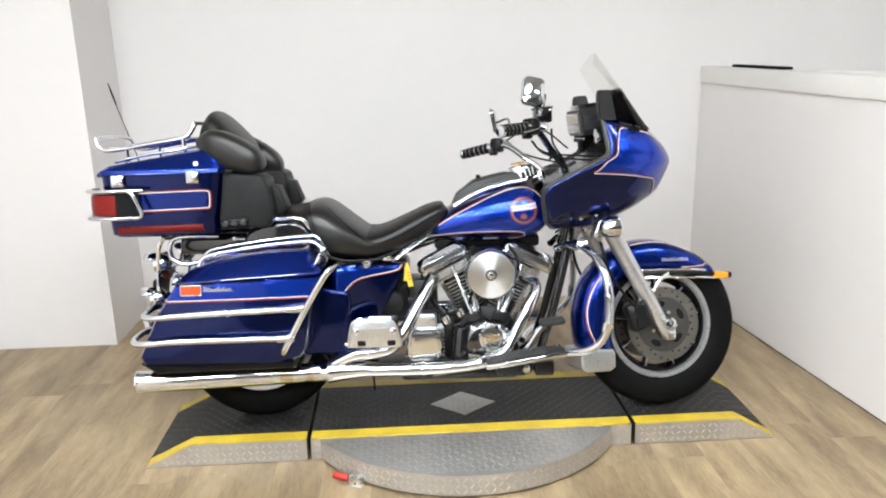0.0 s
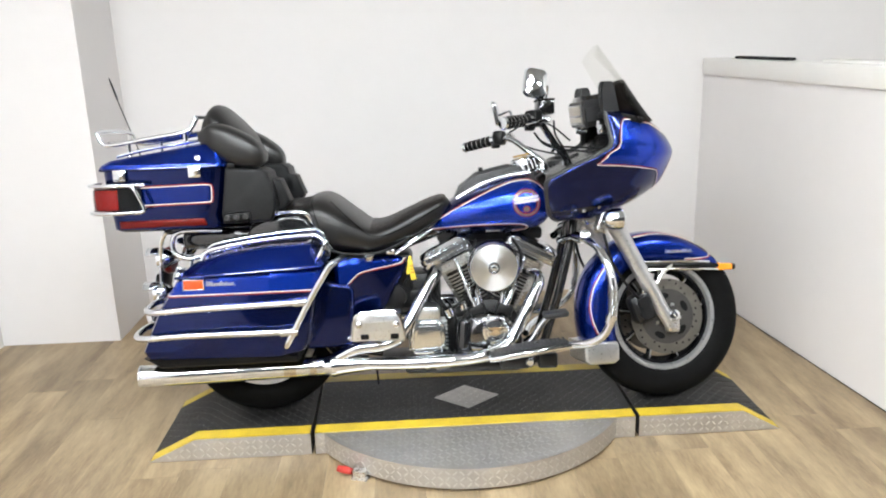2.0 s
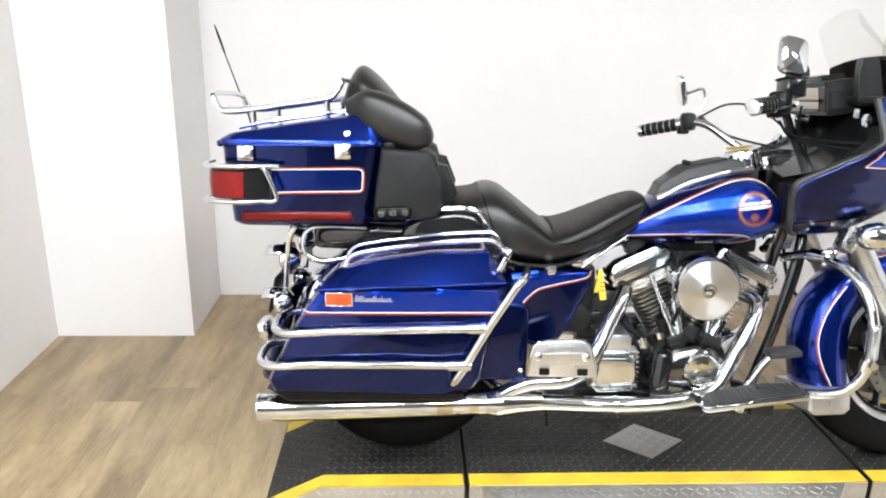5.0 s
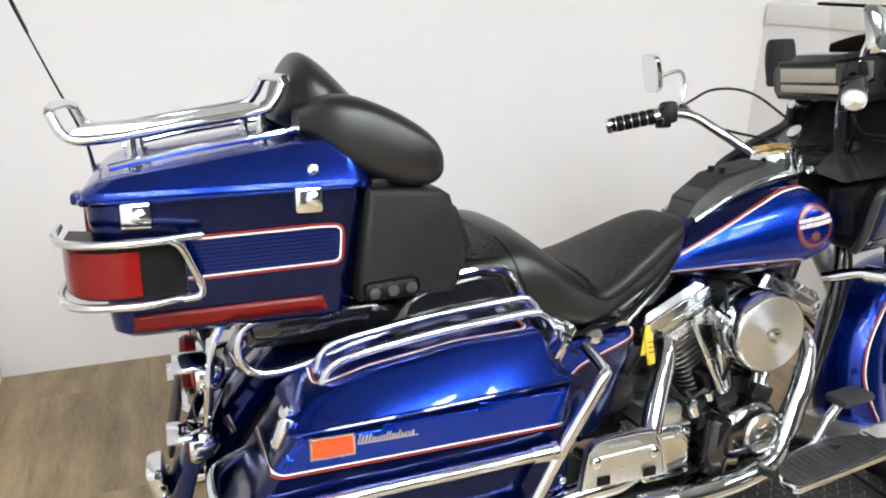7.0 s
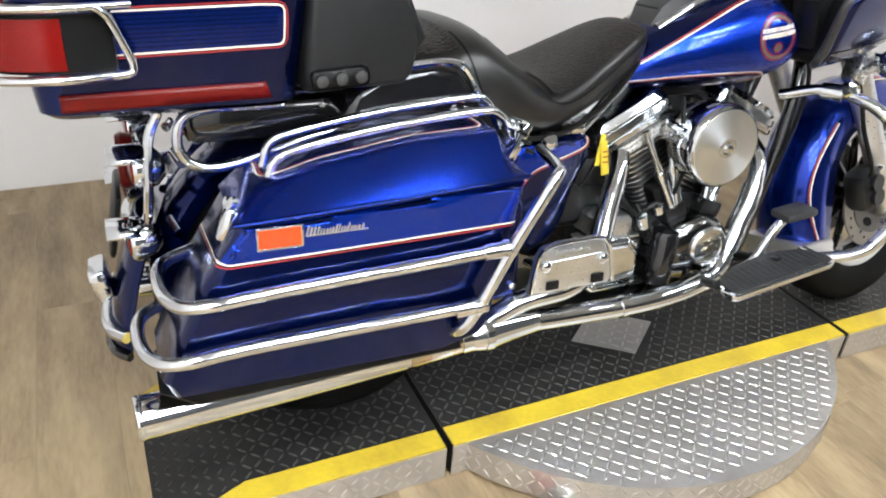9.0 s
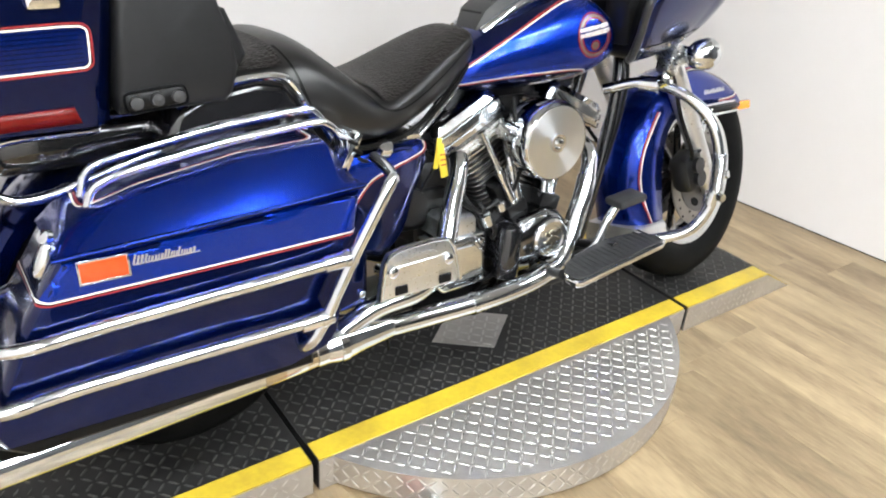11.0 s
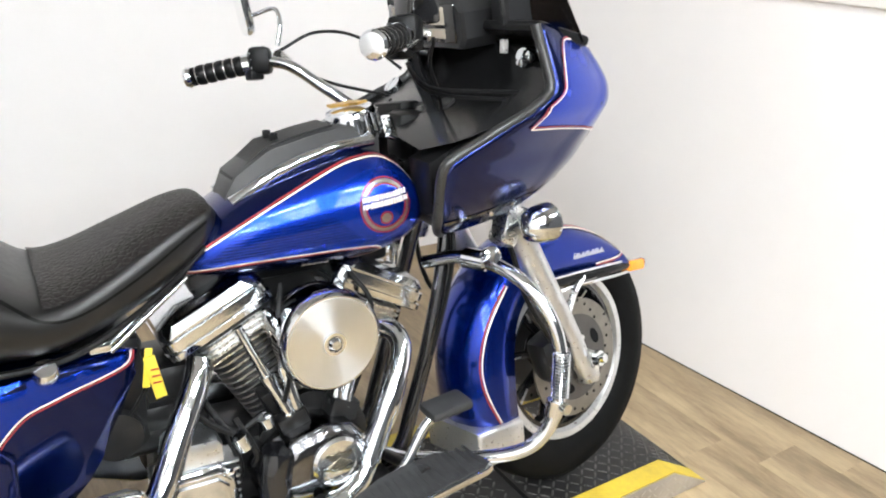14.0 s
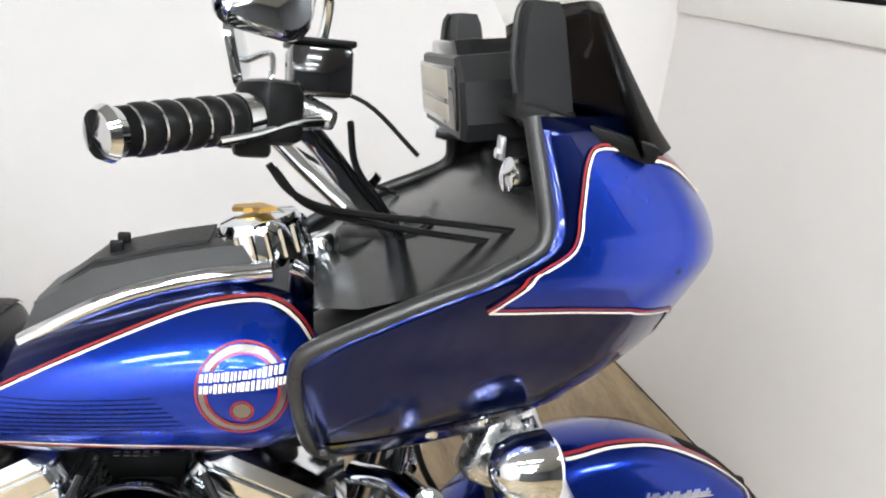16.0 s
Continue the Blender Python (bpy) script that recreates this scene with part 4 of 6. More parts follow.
box_line = [(-0.55 + 0.024 * k, 0.902 + 0.0006 * k) for k in range(10)] + corner(-0.311, 0.8955, 0.011, 90, 0) + [(-0.3005, 0.88), (-0.3015, 0.865)] + corner(-0.313, 0.8565, 0.011, 0, -90) + [(-0.33 - 0.022 * k, 0.845 - 0.0006 * k) for k in range(11)]
for s in (-1, 1):
    part("side_panel", patch(SKB, [(-0.56, 0.902), (-0.311, 0.9065), (-0.301, 0.896), (-0.303, 0.856), (-0.313, 0.846), (-0.56, 0.839)], 0.0015, s, 0.008), LITDIMBLUE, trunk, "blue side panel")
    part("pinstripe", ribbon(SKB, box_line, 0.0032, 0.0034, s, 0), CREAM, trunk, "cream pinstripe")
    part("pinstripe", ribbon(SKB, box_line, 0.003, 0.003, s, 0, 0.0044), REDLINE, trunk, "red pinstripe")
    for k in range(8):
        part("fine_line", ribbon(SKB, [(-0.545, 0.848 + 0.0068 * k), (-0.310, 0.853 + 0.0068 * k)], 0.0012, 0.0026, s, 0), NAVY, trunk)
    low = patch(SKB, [(-0.637, 0.783), (-0.335, 0.787), (-0.327, 0.762), (-0.637, 0.757)], 0.007, s)
    solid(part("low_reflector", low, DKRED, trunk, "long dark red reflector"), 0.007, -1 if s < 0 else 1)
    # tail lamp wrapped round the rear corner
    wrap = [(-0.552, s * 0.303), (-0.60, s * 0.318), (-0.648, s * 0.319), (-0.690, s * 0.304), (-0.716, s * 0.272), (-0.729, s * 0.22), (-0.732, s * 0.14)]
    inner = [(-0.550, s * 0.262), (-0.60, s * 0.264), (-0.64, s * 0.26), (-0.668, s * 0.245), (-0.686, s * 0.225), (-0.694, s * 0.185), (-0.694, s * 0.14)]
    def wrapped(a, b, z0, z1, grow=0.0):
        w = [tuple(p) for p in between(wrap, 4)][a:b]
        q = [tuple(p) for p in between(inner, 4)][a:b]
        return loft([[(x, y, z0), (x + 0.0, y, z1), (xi, yi, z1 - 0.004), (xi, yi, z0 + 0.004)] for (x, y), (xi, yi) in zip(w, q)])
    house = part("tail_lamp", wrapped(0, 25, 0.824, 0.904), PLASTIC, trunk, "black tail-lamp housing")
    lens = [(x - 0.004, y + s * 0.004) for x, y in between(wrap, 4)][5:25]
    inn = [tuple(p) for p in between(inner, 4)][5:25]
    part("lens", loft([[(x, y, 0.829), (x - 0.001, y + s * 0.001, 0.865), (x, y, 0.899), (xi, yi, 0.897), (xi, yi, 0.831)] for (x, y), (xi, yi) in zip(lens, inn)]), RED, house, "red tail-lamp lens")
    for z, x0 in ((0.914, -0.525), (0.818, -0.55)):
        w = [(x - 0.012 if i > 2 else x, y + s * 0.014, z) for i, (x, y) in enumerate(wrap)]
        w[0] = (x0, s * 0.305, z)
        part("guard_rail", tube(w, 0.0066, 10), CHROME, trunk, "chrome tail-lamp guard")
    part("guard_post", tube([(-0.572, s * 0.325, 0.914), (-0.556, s * 0.323, 0.900), (-0.540, s * 0.319, 0.862), (-0.530, s * 0.316, 0.832), (-0.536, s * 0.318, 0.820), (-0.56, s * 0.322, 0.818)], 0.0066, 10), CHROME, trunk)
    for x in (-0.618, -0.353):
        la = part("latch", box((x, s * 0.284, 0.946 if x < -0.5 else 0.955), (0.046, 0.016, 0.044), 0.006), CHROME, trunk, "square chrome latch")
        part("hook", lathe([(0, 0.012), (0.006, 0.011), (0.009, 0.006), (0.0095, 0)], (x + 0.006, s * 0.291, 0.946 if x < -0.5 else 0.958), (0, s, 0), 14), CHROME, la)
    part("lock", lathe([(0, 0.010), (0.006, 0.009), (0.008, 0.0)], (-0.342, s * 0.272, 1.002), (0, s, 0.3), 14), CHROME, lid)
part("lid_lip", tube([(-0.28, -0.283, 0.972), (-0.63, -0.284, 0.968), (-0.682, -0.265, 0.967), (-0.700, -0.21, 0.967), (-0.700, 0.21, 0.967), (-0.682, 0.265, 0.967), (-0.63, 0.284, 0.968), (-0.28, 0.283, 0.972)], 0.005, 8), NAVY, trunk)
for s in (-1, 1):
    part("hinge_tab", box((-0.704, s * 0.2, 0.968), (0.02, 0.05, 0.018), 0.004), NAVY, trunk)
part("front_bracket", box((-0.228, -0.262, 0.972), (0.03, 0.016, 0.018), 0.004), PLASTIC, trunk)

# luggage rack
rack = part("luggage_rack", joined(tube([(-0.735, -0.165, 1.098), (-0.715, -0.172, 1.062), (-0.665, -0.175, 1.056), (-0.52, -0.175, 1.078), (-0.41, -0.175, 1.095), (-0.385, -0.172, 1.112), (-0.368, -0.165, 1.142)], 0.0085, 10),
                                   tube([(-0.735, 0.165, 1.098), (-0.715, 0.172, 1.062), (-0.665, 0.175, 1.056), (-0.52, 0.175, 1.078), (-0.41, 0.175, 1.095), (-0.385, 0.172, 1.112), (-0.368, 0.165, 1.142)], 0.0085, 10),
                                   tube([(-0.735, -0.165, 1.098), (-0.742, -0.10, 1.105), (-0.742, 0.10, 1.105), (-0.735, 0.165, 1.098)], 0.0085, 10),
                                   tube([(-0.368, -0.165, 1.142), (-0.366, -0.15, 1.148), (-0.366, 0.15, 1.148), (-0.368, 0.165, 1.142)], 0.0085, 10)), CHROME, bike, "chrome luggage rack on the trunk lid")
for y in (-0.12, -0.06, 0.0, 0.06, 0.12):
    part("slat", tube([(-0.715, y, 1.060), (-0.56, y, 1.070), (-0.40, y, 1.094)], 0.006, 8), CHROME, rack)
for x, z in ((-0.62, 1.022), (-0.41, 1.052)):
    for s in (-1, 1):
        part("post", joined(rod((x, s * 0.17, z - 0.02), (x, s * 0.174, z + 0.045), 0.008), lathe([(0, 0.016), (0.008, 0.015), (0.01, 0.008)], (x, s * 0.17, z - 0.018), (0, 0, 1), 14)), CHROME, rack)
for s in (-1, 1):
    part("lower_rail", tube([(-0.655, s * 0.20, 1.012), (-0.55, s * 0.205, 1.034), (-0.42, s * 0.205, 1.053), (-0.35, s * 0.195, 1.064)], 0.006, 8), CHROME, rack)
aer = part("antenna", tube([(-0.712, 0.20, 0.96), (-0.725, 0.20, 1.03), (-0.775, 0.225, 1.15), (-0.815, 0.248, 1.245)], [0.0045, 0.003, 0.0022, 0.0018], 8), PLASTIC, bike, "thin black whip antenna")
part("tip", tube([(-0.812, 0.247, 1.24), (-0.834, 0.26, 1.295), (-0.848, 0.268, 1.33)], [0.0035, 0.0042, 0.002], 8), PLASTIC, aer)

# pillion backrest with wrap-round arms and speaker pods
back_rows = [(-0.375, 1.10, 1.07, 0.10), (-0.358, 1.15, 1.06, 0.14), (-0.338, 1.186, 1.05, 0.155), (-0.318, 1.195, 1.035, 0.172), (-0.288, 1.176, 1.02, 0.182), (-0.25, 1.138, 1.00, 0.182), (-0.212, 1.094, 0.99, 0.155), (-0.192, 1.05, 0.99, 0.12)]
rest = part("backrest", loft([oval(x, t, b, w, 32, 2.3) for x, t, b, w in between(back_rows, 4)]), LEATHER, bike, "black vinyl pillion backrest with wrap-round arms")
for s in (-1, 1):
    sag = 0.03 if s > 0 else 0.0
    arm = [(-0.352, 1.095, 1.055, 0.045, 0.175), (-0.305, 1.120, 1.022, 0.068, 0.200), (-0.255, 1.118, 0.985, 0.070, 0.214), (-0.20, 1.096, 0.966, 0.068, 0.224), (-0.155, 1.070, 0.960, 0.065, 0.228), (-0.128, 1.048, 0.966, 0.058, 0.228), (-0.113, 1.024, 0.978, 0.045, 0.225), (-0.107, 1.006, 0.990, 0.02, 0.22)]
    arm = [(x - sag * 0.6, t - sag * (x + 0.348) * 4, b - sag * (x + 0.348) * 4, w, y) for x, t, b, w, y in arm]
    part("arm", loft([oval(x, t, b, w, 24, 3.1, s * y) for x, t, b, w, y in between(arm, 4)]), LEATHER, rest, "padded wrap-round arm")
    g = prism([(-0.25, 0.965), (-0.12, 0.958), (-0.10, 0.945), (-0.082, 0.88), (-0.072, 0.825), (-0.085, 0.785), (-0.10, 0.768), (-0.27, 0.765), (-0.272, 0.80)], -0.275, -0.12, 0.014, 3)
    pod = part("speaker_pod", g if s < 0 else flipped(g), VINYLGREY, bike, "dark grey moulded speaker pod")
    g = prism([(-0.12, 0.925), (-0.066, 0.912), (-0.035, 0.835), (-0.06, 0.80), (-0.11, 0.80)], -0.215, -0.12, 0.014, 3)
    part("pod_front", g if s < 0 else flipped(g), VINYLGREY, pod)
    ctl = part("control_plate", box((-0.215, s * 0.279, 0.788), (0.10, 0.012, 0.034), 0.012, Matrix.Rotation(radians(-4), 3, "Y")), PLASTIC, pod, "oval control plate with knobs")
    for k in range(3):
        part("knob", lathe([(0, 0.011), (0.01, 0.010), (0.012, 0.0)], (-0.248 + 0.033 * k, s * 0.284, 0.786 + 0.0022 * k), (0, s, 0), 14), CONSOLE, ctl)

TRUNK_GROUP = {"trunk", "luggage_rack", "antenna", "backrest", "speaker_pod"}
for ob in bike.children:
    if ob.name.split(".")[0] in TRUNK_GROUP:
        ob.location = ob.location + Vector((0.012, 0, 0.003))

# frame rails and carrier under the trunk
for s in (-1, 1):
    part("trunk_carrier", tube([(-0.52, s * 0.12, 0.725), (-0.35, s * 0.13, 0.74), (-0.1, s * 0.12, 0.735), (0.05, s * 0.11, 0.72)], 0.011, 10), GLOSSBLACK, bike, "black trunk carrier tube")
for s in (-1, 1):
    part("side_loop", tube([(-0.285, s * 0.20, 0.735), (-0.40, s * 0.205, 0.738), (-0.452, s * 0.207, 0.725), (-0.466, s * 0.208, 0.68), (-0.445, s * 0.208, 0.645), (-0.39, s * 0.207, 0.636), (-0.27, s * 0.20, 0.665), (-0.15, s * 0.19, 0.69)], 0.009, 10), CHROME, bike, "chrome loop behind the bag")
part("carrier_tray", joined(box((-0.27, 0, 0.695), (0.36, 0.30, 0.075), 0.02), box((-0.10, 0, 0.70), (0.16, 0.36, 0.09), 0.03)), GLOSSBLACK, bike, "gloss black tray under the trunk")
part("electrics_box", box((-0.38, 0.0, 0.69), (0.12, 0.2, 0.06), 0.01), PLASTIC, bike)
part("rear_fender", loft([[(RC[0] + (0.355 + 0.0) * math.cos(a) * k, y, RC[2] + 0.02 + 0.345 * math.sin(a) * k) for y, k in ((-0.085, 0.86), (-0.084, 0.93), (-0.07, 0.975), (-0.035, 0.997), (0, 1.0), (0.035, 0.997), (0.07, 0.975), (0.084, 0.93), (0.085, 0.86))] for a in np.linspace(radians(20), radians(190), 30)], closed=False), NAVY, bike, "navy rear mudguard")
tail = [[(x + 0.014 + 0.035 * abs(u) ** 2.5, 0.105 * math.copysign(abs(u) ** 0.8, u), z) for u in np.linspace(-1, 1, 15)] for x, z in ((-0.565, 0.50), (-0.592, 0.44), (-0.612, 0.38), (-0.628, 0.32), (-0.640, 0.255), (-0.642, 0.235))]
solid(part("mudguard_tail", loft(tail, closed=False), NAVY, bike, "navy flared end of the rear mudguard"), 0.005)
part("rear_fender_tip", tube([(p[0] - 0.004, p[1] * 1.03, p[2] + 0.025) for p in tail[4][::2]], 0.012, 10), CHROME, bike, "chrome bumper on the rear mudguard")
part("tip_trim", tube([(p[0] - 0.002, p[1] * 1.02, p[2]) for p in tail[5][::2]], 0.009, 8), GLOSSBLACK, bike, "black lower edge of the mudguard")
part("tail_reflector_box", box((-0.628, 0.0, 0.365), (0.035, 0.10, 0.065), 0.01, Matrix.Rotation(radians(-14), 3, "Y")), CHROME, bike, "chrome box on the mudguard's end")
part("license_frame", box((-0.585, 0.0, 0.50), (0.012, 0.19, 0.12), 0.008, Matrix.Rotation(radians(12), 3, "Y")), PLASTIC, bike, "blank dark plate holder")
for z, y, xs in ((0.63, 0.15, -0.488), (0.50, 0.155, -0.508)):
    for s in (-1, 1):
        lp = part("rear_lamp", lathe([(0.0, 0.0), (0.0, 0.018), (0.015, 0.034), (0.045, 0.040), (0.052, 0.038), (0.053, 0.034)], (xs, s * y, z), (-1, 0, 0), 24), CHROME, bike, "round chrome rear lamp with a visor")
        part("lens", lathe([(0.048, 0.034), (0.056, 0.028), (0.060, 0.012), (0.061, 0)], (xs, s * y, z), (-1, 0, 0), 20), RED, lp, "red lens")
        vis = [[(xs - d, s * y + math.cos(a) * 0.042, z + math.sin(a) * 0.042) for a in np.linspace(radians(25), radians(155), 12)] for d in (0.035, 0.09)]
        solid(part("visor", loft(vis, closed=False), CHROME, lp), 0.003)
        part("stalk", rod((xs + 0.03, s * y, z), (xs + 0.02, s * 0.09, z + 0.005), 0.01), CHROME, lp)
part("lamp_bar", joined(tube([(-0.49, -0.20, 0.735), (-0.51, -0.20, 0.69), (-0.52, -0.19, 0.60), (-0.53, -0.17, 0.52)], 0.008, 8), tube([(-0.49, 0.20, 0.735), (-0.51, 0.20, 0.69), (-0.52, 0.19, 0.60), (-0.53, 0.17, 0.52)], 0.008, 8), rod((-0.52, -0.19, 0.60), (-0.52, 0.19, 0.60), 0.009)), CHROME, bike, "chrome rear lamp bar")
part("tail_light", lathe([(0, 0.05), (0.02, 0.055), (0.03, 0.05), (0.034, 0.0)], (-0.535, 0, 0.60), (-1, 0, 0), 24), DKRED, bike, "dark red centre tail light")

# ---- saddlebag trim ----
for ob in [o for o in bike.children if o.name.startswith("saddlebag")]:
    s = -1 if sum(v.co.y for v in ob.data.vertices) < 0 else 1
    sk = skin(ob)
    part("side_panel", patch(sk, [(-0.392, 0.586), (0.10, 0.612), (0.083, 0.540), (-0.435, 0.532)], 0.0018, s, 0.009), BLUE, ob, "blue upper flank")
    part("pinstripe", ribbon(sk, [(-0.448, 0.533), (-0.2, 0.536), (0.085, 0.541)], 0.0032, 0.0036, s, 40), CREAM, ob, "cream pinstripe")
    part("pinstripe", ribbon(sk, [(-0.450, 0.528), (-0.2, 0.531), (0.084, 0.536)], 0.0028, 0.0034, s, 40), REDLINE, ob, "red pinstripe")
    rf = part("side_reflector", box((-0.340, s * 0.394, 0.571), (0.068, 0.007, 0.032), 0.002), ORANGE, ob, "bright orange side reflector")
    part("bezel", joined(*[box((-0.340 + dx, s * 0.394, 0.571 + dz), (sx, 0.009, sz), 0.001) for dx, dz, sx, sz in ((0, 0.0175, 0.075, 0.004), (0, -0.0175, 0.075, 0.004), (-0.0355, 0, 0.004, 0.038), (0.0355, 0, 0.004, 0.038))]), CHROME, rf)
    part("emblem", script_bars(-0.298, -0.195, 0.572, 0.0155, s * 0.3950, 5), SILVER, ob, "chrome script emblem as plain bars")
    lidob = [o for o in ob.children if o.name.startswith("lid")][0]
    skl = skin(lidob)
    # lid edge
    part("lid_edge", tube([(-0.408, s * 0.384, 0.593), (-0.2, s * 0.391, 0.605), (0.108, s * 0.389, 0.622)], 0.0045, 8), NAVY, lidob)
    loop = [Vector((x, s * y, 0)) for x, y in ((0.050, 0.215), (0.050, 0.280), (0.044, 0.300), (0.022, 0.309), (-0.10, 0.309), (-0.22, 0.309), (-0.31, 0.307), (-0.340, 0.298), (-0.350, 0.275), (-0.348, 0.215))]
    loop = spline(loop, 6)
    for shift, mat, label in ((0.0, CREAM, "cream pinstripe"), (0.0050, REDLINE, "red pinstripe")):
        vs = []
        for i, p in enumerate(loop):
            d = (loop[min(i + 1, len(loop) - 1)] - loop[max(i - 1, 0)]).normalized()
            n = Vector((d.y, -d.x, 0)) * -s
            for k in (-0.0017, 0.0017):
                q = p + n * (shift + k)
                vs.append((q.x, q.y, crown_z(q.x) + 0.0022))
        part("pinstripe", (vs, [(2 * i, 2 * i + 1, 2 * i + 3, 2 * i + 2) for i in range(len(loop) - 1)]), mat, lidob, label)
    for dy, lift in ((0.0, 0.0), (0.055, 0.012)):
        y = s * (0.296 - dy)
        part("top_rail", tube([(-0.335, y, 0.638), (-0.318, y, 0.668 + lift), (-0.26, y, 0.686 + lift), (-0.10, y, 0.709 + lift), (0.05, y, 0.720 + lift), (0.085, y, 0.712 + lift), (0.105, y, 0.690), (0.122, y, 0.658)], 0.0082, 10), CHROME, lidob, "chrome lid rail")
    part("rail_end", joined(box((0.105, s * 0.31, 0.672), (0.018, 0.08, 0.075), 0.007, Matrix.Rotation(radians(28), 3, "Y"))), CHROME, lidob, "chrome slotted rail end plate")
    for k in range(3):
        part("slot", box((0.110 + 0.008 * k - 0.004, s * 0.352, 0.690 - 0.017 * k), (0.022, 0.004, 0.007), 0.002, Matrix.Rotation(radians(30), 3, "Y")), PLASTIC, lidob)
    la = part("latch", joined(box((-0.412, s * 0.33, 0.580), (0.024, 0.042, 0.062), 0.010, Matrix.Rotation(radians(25), 3, "Y")), lathe([(0, 0.012), (0.010, 0.011), (0.014, 0)], (-0.402, s * 0.342, 0.618), (-0.7, s * 0.5, 0.4), 16)), CHROME, ob, "chrome bag latch")
    # guards
    gy = s * 0.418
    for z0, z1, x1, xr in ((0.481, 0.503, 0.056, -0.492), (0.388, 0.399, 0.005, -0.535)):
        part("guard_rail", tube([(xr + 0.03, s * 0.20, z0 + 0.006), (xr - 0.025, s * 0.24, z0 + 0.003), (xr - 0.035, s * 0.31, z0), (xr - 0.020, s * 0.385, z0 - 0.002), (xr + 0.025, gy, z0), (xr + 0.15, gy, z0 + 0.007), (x1, gy, z1)], 0.0115, 12), CHROME, bike, "chrome saddlebag guard rail")
        part("clamp", joined(rod((x1 - 0.05, gy, z1 - 0.002), (x1 + 0.012, gy, z1), 0.0155), rod((x1 - 0.012, gy, z1 - 0.001), (x1 - 0.002, gy, z1), 0.0185)), CHROME, bike)
    part("guard_post", tube([(0.173, s * 0.30, 0.640), (0.155, s * 0.40, 0.636), (0.133, s * 0.424, 0.620), (0.061, s * 0.424, 0.505), (-0.005, s * 0.420, 0.385), (-0.029, s * 0.40, 0.342), (-0.035, s * 0.34, 0.322)], 0.0115, 12), CHROME, bike, "chrome slanted guard post")
    part("lower_plate", prism([(-0.55, 0.30), (-0.05, 0.296), (0.0, 0.30), (0.0, 0.272), (-0.49, 0.262)], s * 0.20, s * 0.36, 0.006, 1), PLASTIC, bike)

# side covers, oil tank and fender filler ahead of the bags
def slanted(*args):
    """A cover whose forward half turns in towards the frame."""
    v, f = prism(*args)
    return [(x, y + max(0.0, x - 0.20) * 0.36 if y < -0.14 else y, z) for x, y, z in v], f


for s in (-1, 1):
    g = slanted([(0.13, 0.628), (0.25, 0.636), (0.36, 0.632), (0.402, 0.618), (0.392, 0.585), (0.365, 0.52), (0.325, 0.462), (0.30, 0.43), (0.275, 0.40), (0.235, 0.395), (0.13, 0.44)], -0.215, -0.10, 0.02, 3)
    cov = part("side_cover", g if s < 0 else flipped(g), NAVY, bike, "two-tone blue side cover")
    cov.location = (-0.006, 0, -0.020)
    skc = skin(cov)
    line = [(0.128, 0.516), (0.165, 0.524), (0.190, 0.552), (0.225, 0.580), (0.28, 0.592), (0.345, 0.600), (0.378, 0.608), (0.39, 0.622)]
    part("upper_field", patch(skc, line + [(0.36, 0.630), (0.25, 0.634), (0.132, 0.626)], 0.001, s), BLUE, cov, "bright blue upper field")
    part("pinstripe", ribbon(skc, line, 0.0027, 0.002, s), CREAM, cov, "cream pinstripe")
    part("pinstripe", ribbon(skc, line, 0.003, 0.0018, s, 6, -0.0045), REDLINE, cov, "red pinstripe")
    g = prism([(0.05, 0.54), (0.175, 0.522), (0.195, 0.50), (0.19, 0.285), (0.02, 0.275), (-0.02, 0.32)], -0.225, -0.09, 0.016, 3)
    low = part("lower_side_panel", g if s < 0 else flipped(g), NAVY, bike, "navy lower side panel")
    part("bolt", lathe([(0, 0.009), (0.006, 0.008), (0.009, 0.004), (0.0095, 0)], (0.172, s * 0.225, 0.318), (0, s, 0), 12), CHROME, low)
    part("cover_knob", lathe([(-0.01, 0.014), (0.0, 0.020), (0.012, 0.021), (0.02, 0.016), (0.023, 0)], (0.259, s * 0.188, 0.632), (0, s * 0.6, 0.8), 18), CHROME, cov, "round chrome knob")
part("battery_box", box((0.30, 0, 0.50), (0.22, 0.19, 0.22), 0.02), CASTBLACK, bike)
part("oil_tank", box((0.455, 0.01, 0.42), (0.13, 0.16, 0.22), 0.025), CASTBLACK, bike, "black oil tank behind the engine")
part("inner_cover", box((0.72, 0.03, 0.47), (0.20, 0.06, 0.16), 0.02), CASTBLACK, bike)
part("frame_backbone", joined(tube([(1.03, 0, 0.86), (0.8, 0, 0.80), (0.5, 0, 0.68), (0.2, 0, 0.60), (-0.2, 0, 0.62)], 0.022, 10)), GLOSSBLACK, bike, "black frame backbone")
for s in (-1, 1):
    part("frame_down_tube", tube([(1.060, s * 0.03, 0.83), (1.036, s * 0.070, 0.67), (0.996, s * 0.085, 0.50), (0.946, s * 0.085, 0.32), (0.89, s * 0.085, 0.205), (0.70, s * 0.085, 0.165), (0.3, s * 0.085, 0.165), (0.1, s * 0.09, 0.22), (0.05, s * 0.10, 0.34), (0.02, s * 0.10, 0.5)], 0.017, 12), GLOSSBLACK, bike, "black frame tube")
    part("swing_arm", tube([(0.20, s * 0.10, 0.32), (0.0, s * 0.105, 0.32), (-0.19, s * 0.105, 0.318)], 0.02, 10, 4), GLOSSBLACK, bike)
part("rear_axle", rod((RC[0], -0.12, RC[2]), (RC[0], 0.12, RC[2]), 0.012), ALU, bike)
